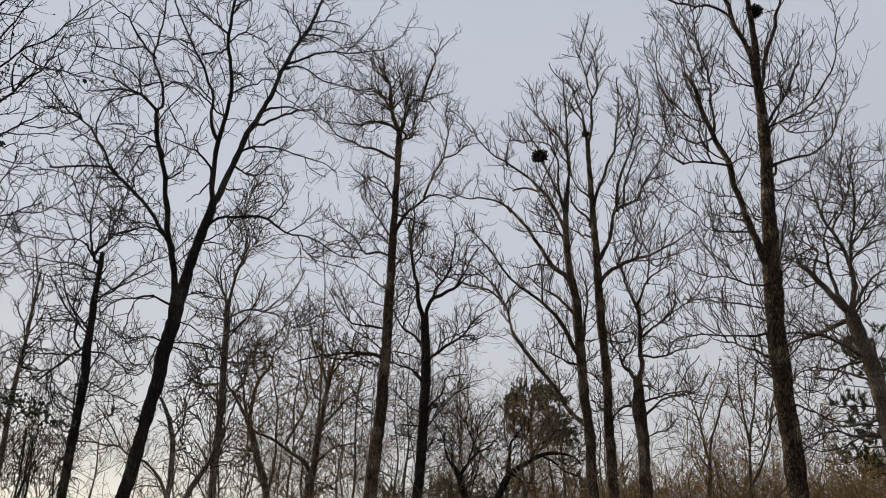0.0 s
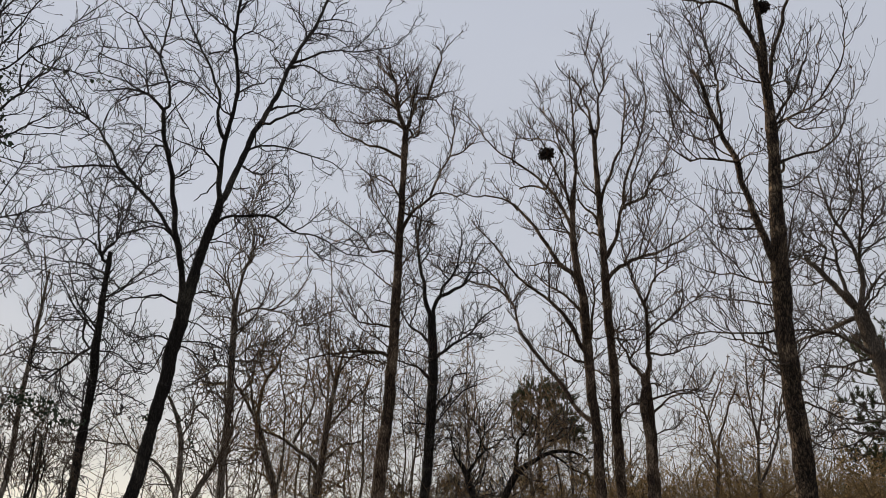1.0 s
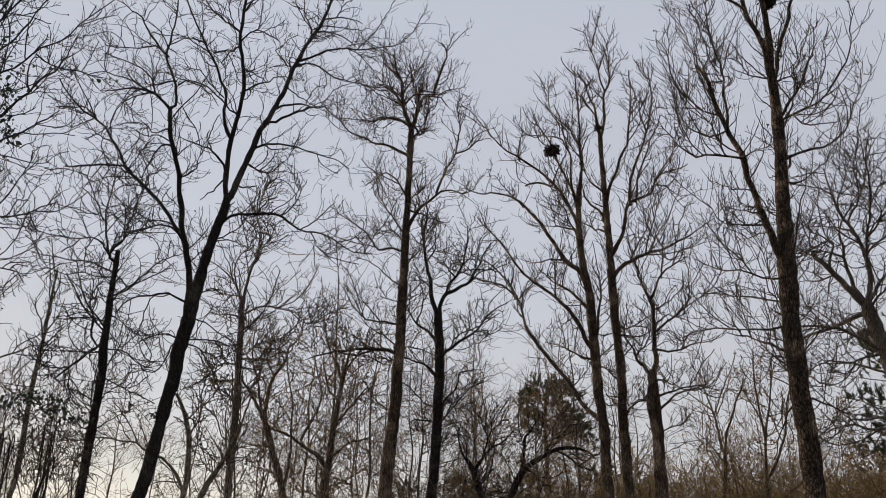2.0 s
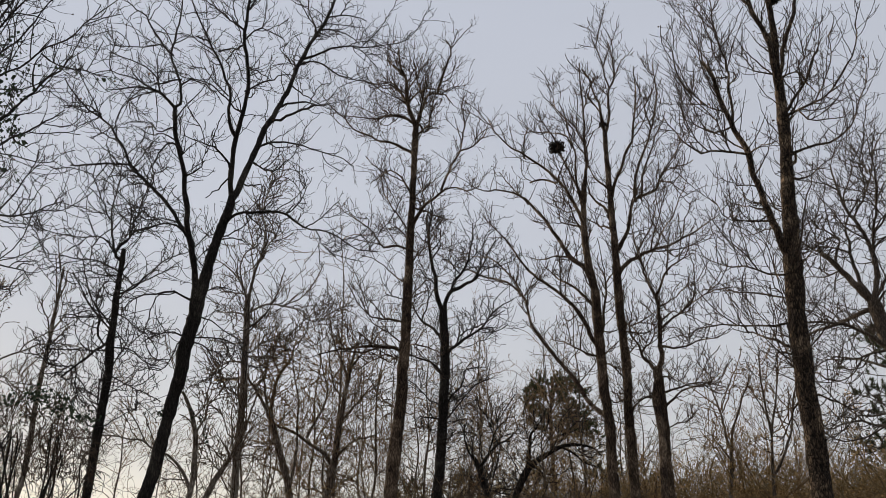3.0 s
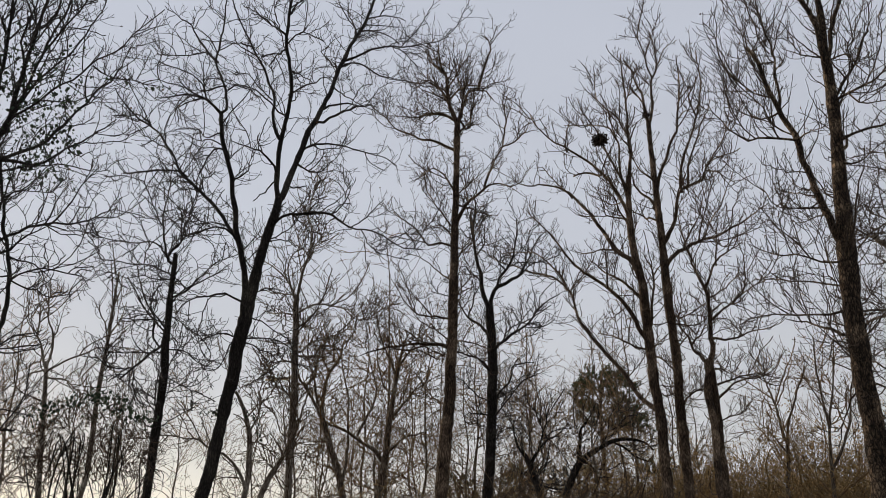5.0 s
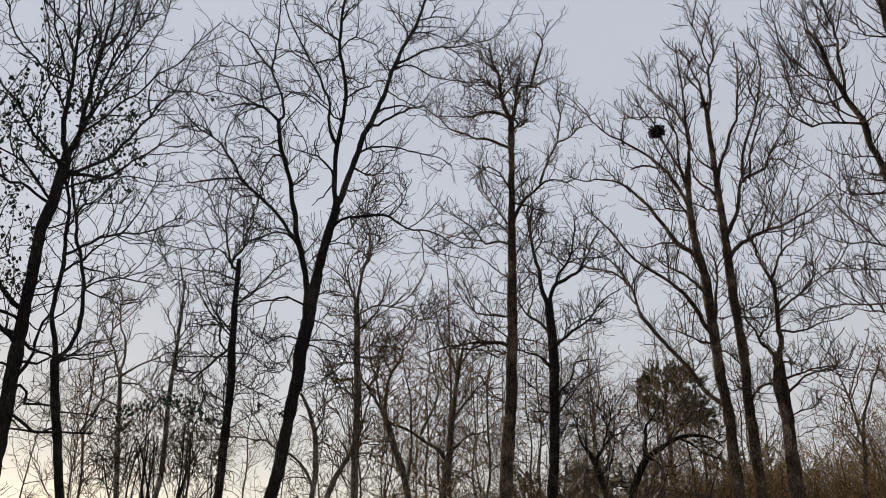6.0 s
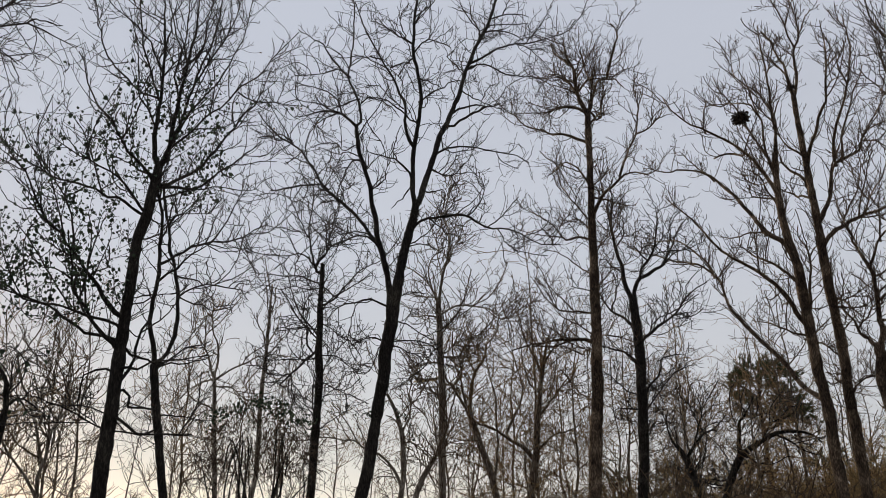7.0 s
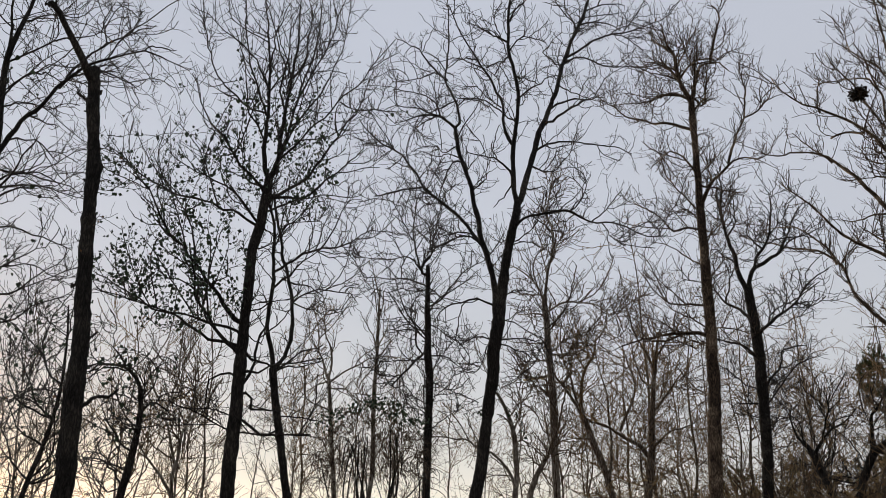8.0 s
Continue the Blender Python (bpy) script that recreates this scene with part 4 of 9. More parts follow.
f_tree = (
    Tree("bare_tree", -0.57, 26.99, -1.20, "bark_dark", "bare dark tree with crooked forking limbs")
    .limb("trunk", 0.167, 0.141, 0.4, (-0.41, 0.00, -0.20, 0.175), (-0.30, 0.00, 2.19, 0.167), (-0.18, 0.00, 3.44, 0.169), (-0.10, 0.00, 4.54, 0.172), (-0.05, 0.00, 5.49, 0.164), (-0.03, 0.00, 6.26, 0.166), (-0.00, 0.00, 7.05, 0.167), (-0.02, 0.00, 7.85, 0.159), (-0.05, 0.00, 8.47, 0.150), (-0.07, 0.00, 8.98, 0.141))
    .limb("stem", 0.091, 0.015, 0.40, (-0.06, 0.00, 8.88), (-0.23, -0.14, 9.26), (-0.36, -0.27, 9.69), (-0.36, -0.32, 10.09), (-0.48, -0.45, 10.60), (-0.56, -0.56, 11.04), (-0.62, -0.66, 11.54), (-0.55, -0.76, 12.05), (-0.49, -0.86, 12.56), (-0.55, -0.96, 13.07))
    .limb("stem", 0.081, 0.016, 0.40, (-0.06, 0.00, 8.88), (0.02, 0.09, 9.32), (0.18, 0.22, 9.68), (0.49, 0.39, 9.86), (0.81, 0.57, 10.10), (1.11, 0.75, 10.37), (1.27, 0.87, 10.74), (1.53, 1.05, 11.25), (1.76, 1.22, 11.77), (1.96, 1.35, 12.16))
    .limb("branch", 0.051, 0.015, 0.20, (0.21, 0.23, 9.69), (0.31, 0.13, 10.08), (0.52, -0.02, 10.35), (0.72, -0.17, 10.66), (0.83, -0.29, 11.12), (0.94, -0.42, 11.62), (0.99, -0.52, 12.13), of=2)
    .limb("branch", 0.032, 0.014, 0.15, (1.13, 0.76, 10.41), (1.47, 0.96, 10.77), (1.91, 1.19, 10.96), (2.36, 1.41, 10.98), of=2)
    .limb("branch", 0.031, 0.013, 0.15, (0.52, -0.02, 10.35), (0.19, -0.23, 10.61), (-0.11, -0.41, 10.76), of=3)
    .limb("branch", 0.026, 0.014, 0.15, (0.72, -0.17, 10.66), (1.06, 0.03, 11.01), (1.34, 0.19, 11.29), of=3)
    .limb("limb", 0.059, 0.014, 0.30, (-0.01, 0.00, 7.29), (0.26, -0.17, 7.57), (0.55, -0.36, 7.77), (0.94, -0.58, 7.95), (1.29, -0.79, 8.12), (1.50, -0.95, 8.41), (1.71, -1.10, 8.67), (1.99, -1.27, 8.82), (2.31, -1.46, 8.96))
    .limb("branch", 0.029, 0.015, 0.40, (1.25, -0.77, 8.10), (1.59, -0.60, 8.16), (1.63, -0.56, 7.99), of=7)
    .limb("branch", 0.030, 0.013, 0.15, (0.36, -0.23, 7.64), (0.48, -0.34, 7.97), (0.75, -0.51, 8.13), (1.04, -0.67, 8.19), of=7)
    .limb("limb", 0.048, 0.015, 0.30, (-0.06, 0.00, 5.45), (0.14, 0.15, 5.86), (0.30, 0.26, 6.15), (0.54, 0.40, 6.33), (0.67, 0.50, 6.64), (0.72, 0.57, 6.96), (0.92, 0.67, 7.04), (1.48, 0.95, 7.13))
    .limb("limb", 0.059, 0.014, 0.30, (-0.02, 0.00, 6.50), (-0.30, -0.19, 6.82), (-0.62, -0.39, 7.07), (-1.01, -0.60, 7.17), (-1.35, -0.79, 7.25))
    .limb("limb", 0.065, 0.016, 0.30, (-0.01, 0.00, 7.73), (-0.44, 0.28, 8.33), (-0.81, 0.50, 8.68), (-1.13, 0.70, 9.12), (-1.28, 0.83, 9.59))
    .limb("branch", 0.036, 0.013, 0.15, (-0.84, 0.52, 8.72), (-0.68, 0.39, 9.10), (-0.54, 0.25, 9.59), (-0.33, 0.09, 9.96), of=12)
    .limb("branch", 0.030, 0.013, 0.15, (-0.36, -0.29, 9.85), (-0.73, -0.06, 10.24), (-0.94, 0.08, 10.61), (-1.15, 0.21, 10.48), of=1)
    .limb("branch", 0.030, 0.013, 0.15, (-0.50, -0.49, 10.74), (-0.21, -0.67, 10.99), (-0.11, -0.78, 11.38), (-0.14, -0.87, 11.89), of=1)
    .limb("branch", 0.030, 0.013, 0.15, (-0.58, -0.60, 11.24), (-0.83, -0.45, 11.52), (-1.08, -0.28, 11.91), of=1)
    .limb("limb", 0.029, 0.012, 0.20, (-0.07, 0.00, 5.20), (-0.53, -0.24, 5.21), (-0.81, -0.39, 5.21), (-1.09, -0.55, 5.00))
    .limb("limb", 0.029, 0.013, 0.20, (-0.03, 0.00, 6.07), (0.44, 0.27, 5.82), (0.63, 0.43, 5.35))
    .crown(8.0, 1.27, 0.08, 0.48, 20, 0.07, 2.3, 0.7)
)

g_tree = (
    Tree("bare_tree", -7.55, 26.96, -15.64, "bark_grey", "slim bare grey-barked tree with a snapped pale branch")
    .limb("trunk", 0.122, 0.092, 0.25, (-0.03, 0.00, -0.20, 0.128), (-0.02, 0.00, 2.20, 0.122), (-0.01, 0.00, 3.46, 0.124), (-0.02, 0.00, 4.77, 0.126), (-0.01, 0.00, 5.73, 0.117), (-0.03, 0.00, 6.71, 0.119), (-0.06, 0.00, 7.92, 0.110), (-0.10, 0.00, 8.95, 0.102), (-0.13, 0.00, 9.54, 0.092))
    .limb("limb", 0.051, 0.016, 0.20, (-0.12, 0.00, 9.37), (-0.04, -0.12, 9.94), (0.05, -0.22, 10.39), (0.21, -0.38, 10.89), (0.29, -0.49, 11.41), (0.29, -0.58, 12.04), (0.16, -0.72, 12.60), (0.30, -0.92, 13.48), (0.36, -1.04, 14.12))
    .limb("limb", 0.046, 0.014, 0.20, (-0.12, 0.00, 9.37), (-0.33, 0.16, 9.88), (-0.56, 0.33, 10.30), (-1.01, 0.59, 10.75), (-1.34, 0.79, 11.05), (-1.68, 0.97, 11.31))
    .limb("branch", 0.031, 0.013, 0.20, (0.21, -0.38, 10.89), (0.46, -0.57, 11.35), (0.67, -0.72, 11.62), (1.01, -0.95, 11.96), of=1)
    .limb("branch", 0.026, 0.014, 0.20, (0.05, -0.22, 10.39), (-0.20, -0.02, 11.09), (-0.16, 0.07, 11.68), (-0.37, 0.25, 12.29), (-0.50, 0.40, 13.03), of=1)
    .limb("limb", 0.041, 0.013, 0.20, (-0.10, 0.00, 8.91), (0.33, -0.26, 9.16), (0.72, -0.47, 9.19), (1.19, -0.72, 9.05), (1.78, -1.05, 8.77), (2.21, -1.34, 8.24))
    .limb("limb", 0.030, 0.013, 0.20, (-0.10, 0.00, 8.89), (-0.71, 0.31, 8.93), (-1.27, 0.60, 9.12))
    .limb("limb", 0.030, 0.012, 0.20, (-0.06, 0.00, 7.86), (-0.46, -0.21, 7.75), (-1.22, -0.60, 7.72), (-1.69, -0.87, 7.83))
    .limb("limb", 0.035, 0.014, 0.20, (-0.05, 0.00, 7.41), (0.37, 0.25, 7.79), (0.76, 0.47, 8.03), (1.55, 0.86, 8.20), (1.98, 1.08, 8.16), (2.43, 1.32, 8.02))
    .limb("limb", 0.035, 0.020, 0.40, (-0.05, 0.00, 7.35), (0.46, -0.26, 7.32), (0.83, -0.46, 7.22))
    .limb("limb", 0.030, 0.013, 0.20, (-0.04, 0.00, 7.11), (-0.61, 0.28, 7.14), (-0.98, 0.50, 6.96), (-1.37, 0.70, 6.88))
    .limb("limb", 0.026, 0.013, 0.20, (-0.13, 0.00, 9.54), (-0.51, -0.20, 9.57), (-1.00, -0.46, 9.56), (-1.38, -0.67, 9.56))
    .limb("limb", 0.030, 0.013, 0.20, (-0.08, 0.00, 8.43), (0.27, 0.19, 8.60), (0.59, 0.39, 8.36), (0.72, 0.49, 8.07))
    .limb("limb", 0.035, 0.024, 0.60, (-0.03, 0.00, 6.61), (-0.37, -0.17, 6.57), (-0.64, -0.32, 6.47), (-0.93, -0.47, 6.51))
    .limb("broken_branch", 0.059, 0.029, 1.00, (-0.03, 0.00, 6.63), (-0.37, 0.02, 6.60), (-0.71, 0.04, 6.53), (-1.03, 0.05, 6.48))
    .crown(9.0, 1.36, 0.1, 0.41, 20, 0.07, 2.58, 1.2)
)

d1_tree = (
    Tree("bare_tree", 4.57, 25.59, 10.13, "bark_brown", "tall bare brown tree with long sweeping side limbs")
    .limb("trunk", 0.157, 0.091, 0.5, (0.20, 0.00, -0.20, 0.164), (0.17, 0.00, 2.14, 0.157), (0.15, 0.00, 3.32, 0.159), (0.14, 0.00, 4.53, 0.162), (0.08, 0.00, 5.43, 0.155), (0.03, 0.00, 5.97, 0.156), (-0.00, 0.00, 6.72, 0.157), (-0.02, 0.00, 7.47, 0.159), (-0.04, 0.00, 8.44, 0.152), (-0.06, 0.00, 9.23, 0.144), (-0.15, 0.00, 9.84, 0.135), (-0.22, 0.00, 10.46, 0.117), (-0.26, 0.00, 11.40, 0.108), (-0.23, 0.00, 12.36, 0.100), (-0.15, 0.00, 13.23, 0.091))
    .limb("limb", 0.060, 0.016, 0.20, (-0.16, 0.00, 13.12), (-0.03, -0.17, 13.80), (-0.01, -0.29, 14.63), (-0.01, -0.41, 15.48), (-0.05, -0.55, 16.34), (-0.06, -0.65, 16.99), (-0.03, -0.78, 17.74))
    .limb("stem", 0.087, 0.017, 0.20, (-0.12, 0.00, 9.64), (-0.29, 0.14, 10.14), (-0.56, 0.31, 10.42), (-0.84, 0.48, 10.78), (-1.12, 0.68, 11.30), (-1.41, 0.87, 11.83), (-1.71, 1.08, 12.38), (-2.02, 1.27, 12.82), (-2.40, 1.51, 13.37), (-2.89, 1.78, 13.82), (-3.47, 2.08, 14.17), (-4.07, 2.37, 14.31), (-4.69, 2.69, 14.76))
    .limb("branch", 0.032, 0.014, 0.15, (-2.28, 1.44, 13.20), (-2.52, 1.27, 13.45), (-2.80, 1.07, 13.73), (-3.09, 0.86, 14.02), (-3.27, 0.71, 14.32), of=2)
    .limb("branch", 0.035, 0.013, 0.15, (-0.74, 0.42, 10.65), (-1.25, 0.67, 10.77), (-1.77, 0.93, 10.79), (-2.30, 1.20, 11.03), of=2)
    .limb("limb", 0.064, 0.015, 0.15, (-0.25, 0.00, 11.51), (-0.39, -0.17, 12.16), (-0.65, -0.37, 12.63), (-1.00, -0.62, 13.04), (-1.43, -0.90, 13.38), (-1.83, -1.16, 13.63), (-2.30, -1.46, 13.87), (-2.66, -1.68, 14.01), (-2.92, -1.87, 14.27), (-3.14, -2.06, 14.64), (-3.25, -2.18, 15.03))
    .limb("branch", 0.035, 0.031, 0.60, (-1.06, -0.66, 13.08), (-1.51, -0.42, 13.33), (-2.06, -0.15, 13.39), of=5)
    .limb("branch", 0.025, 0.013, 0.15, (-2.13, -1.35, 13.78), (-2.19, -1.44, 14.19), (-2.06, -1.56, 14.56), (-1.94, -1.65, 14.82), of=5)
    .limb("limb", 0.039, 0.013, 0.20, (-0.25, 0.00, 11.19), (-0.42, 0.14, 11.68), (-0.64, 0.32, 12.31), (-0.92, 0.52, 12.86), (-1.22, 0.70, 13.19))
    .limb("limb", 0.050, 0.015, 0.15, (-0.24, 0.00, 12.04), (-0.35, -0.17, 12.84), (-0.42, -0.31, 13.55), (-0.41, -0.40, 14.22), (-0.50, -0.51, 14.69), (-0.58, -0.63, 15.20), (-0.68, -0.76, 15.72), (-0.85, -0.91, 16.12))
    .limb("limb", 0.045, 0.014, 0.15, (-0.21, 0.00, 12.58), (-0.56, 0.29, 13.62), (-0.83, 0.51, 14.37), (-1.04, 0.68, 15.01), (-1.21, 0.82, 15.57), (-1.41, 0.97, 16.04), (-1.57, 1.10, 16.49), (-1.71, 1.21, 16.94), (-1.85, 1.33, 17.41))
    .limb("branch", 0.030, 0.013, 0.15, (-0.46, -0.47, 14.49), (-0.65, -0.61, 14.77), (-0.83, -0.73, 14.91), (-1.12, -0.88, 14.87), (-1.69, -1.19, 14.81), (-2.17, -1.45, 14.78), of=9)
    .limb("branch", 0.030, 0.014, 0.15, (-0.01, -0.29, 14.63), (-0.24, -0.12, 15.16), (-0.42, 0.02, 15.65), (-0.71, 0.22, 16.15), (-1.01, 0.43, 16.78), (-1.08, 0.56, 17.61), of=1)
    .limb("branch", 0.026, 0.013, 0.15, (-0.03, -0.48, 15.91), (0.19, -0.65, 16.25), (0.34, -0.78, 16.62), (0.45, -0.90, 17.00), of=1)
    .limb("stem", 0.077, 0.017, 0.20, (0.11, 0.00, 4.98), (-0.25, 0.22, 5.32), (-0.54, 0.41, 5.69), (-0.76, 0.56, 6.10), (-1.11, 0.80, 6.63), (-1.48, 1.03, 7.08), (-1.86, 1.28, 7.65), (-2.15, 1.47, 8.12), (-2.41, 1.65, 8.59), (-2.54, 1.76, 9.05), (-2.64, 1.86, 9.52), (-2.80, 1.98, 9.89), (-3.06, 2.14, 10.22), (-3.51, 2.39, 10.57), (-4.21, 2.74, 10.88), (-4.81, 3.05, 11.26), (-5.44, 3.36, 11.57), (-6.08, 3.69, 12.05))
    .limb("branch", 0.042, 0.013, 0.10, (-2.75, 1.94, 9.76), (-2.87, 1.80, 10.28), (-3.15, 1.59, 10.63), (-3.72, 1.22, 10.99), (-4.30, 0.88, 11.07), (-4.91, 0.54, 10.96), of=14)
    .limb("branch", 0.030, 0.013, 0.10, (-1.94, 1.33, 7.78), (-2.01, 1.39, 7.99), (-2.14, 1.49, 8.33), (-2.35, 1.61, 8.48), of=14)
    .limb("stem", 0.075, 0.014, 0.15, (-0.01, 0.00, 7.25), (-0.21, -0.15, 7.60), (-0.33, -0.25, 7.91), (-0.49, -0.38, 8.27), (-0.73, -0.56, 8.62), (-1.07, -0.79, 8.93), (-1.36, -0.97, 9.13), (-1.67, -1.17, 9.35), (-2.01, -1.39, 9.63), (-2.34, -1.63, 10.03), (-2.58, -1.82, 10.42), (-2.91, -2.06, 10.79), (-3.24, -2.29, 11.05), (-3.49, -2.47, 11.34))
    .limb("branch", 0.033, 0.019, 0.40, (-0.32, -0.24, 7.87), (-0.42, -0.17, 8.03), (-0.65, -0.05, 8.01), of=17)
    .limb("branch", 0.028, 0.012, 0.15, (-0.57, -0.45, 8.39), (-0.85, -0.62, 8.13), (-1.15, -0.78, 8.17), of=17)
    .limb("limb", 0.057, 0.015, 0.15, (-0.05, 0.00, 8.64), (-0.45, 0.26, 9.21), (-0.82, 0.49, 9.63), (-1.20, 0.70, 9.89), (-1.50, 0.88, 10.22), (-1.81, 1.08, 10.67))
    .limb("limb", 0.056, 0.014, 0.30, (-0.02, 0.00, 7.48), (0.13, -0.15, 8.00), (0.27, -0.29, 8.54), (0.36, -0.40, 8.99), (0.33, -0.47, 9.42), (0.20, -0.59, 9.79), (0.11, -0.67, 10.05))
    .limb("branch", 0.028, 0.012, 0.20, (0.34, -0.44, 9.27), (0.59, -0.27, 9.70), (0.70, -0.17, 10.13), of=21)
    .limb("limb", 0.042, 0.014, 0.20, (-0.01, 0.00, 6.94), (-0.34, -0.18, 7.00), (-0.65, -0.36, 7.14), (-1.00, -0.57, 7.30), (-1.31, -0.74, 7.37), (-1.55, -0.88, 7.45))
    .limb("limb", 0.027, 0.014, 0.20, (0.07, 0.00, 5.56), (0.39, 0.17, 5.53), (0.71, 0.33, 5.64))
    .limb("limb", 0.032, 0.014, 0.20, (-0.00, 0.00, 6.76), (0.25, -0.14, 6.66), (0.48, -0.28, 6.46), (0.68, -0.40, 6.22))
    .limb("limb", 0.028, 0.014, 0.20, (-0.01, 0.00, 6.94), (0.25, 0.15, 7.15), (0.49, 0.30, 7.42), (0.67, 0.41, 7.59))
    .limb("limb", 0.024, 0.012, 0.20, (-0.03, 0.00, 7.90), (0.33, -0.19, 7.75), (0.83, -0.45, 7.70))
    .limb("limb", 0.030, 0.013, 0.15, (-0.25, 0.00, 11.61), (-0.67, 0.22, 11.84), (-1.06, 0.44, 12.07), (-1.11, 0.50, 12.43), (-1.24, 0.61, 12.82))
    .limb("branch", 0.025, 0.013, 0.15, (-0.42, -0.18, 12.20), (-0.73, -0.36, 12.00), (-1.00, -0.52, 12.11), (-1.27, -0.69, 12.28), of=5)
    .limb("branch", 0.028, 0.012, 0.15, (-0.76, 0.56, 6.10), (-0.55, 0.72, 6.50), (-0.35, 0.85, 6.74), of=14)
    .crown(7.4, 0.9, 0.18, 0.30, 20, 0.07, 1.9, 0.9)
)

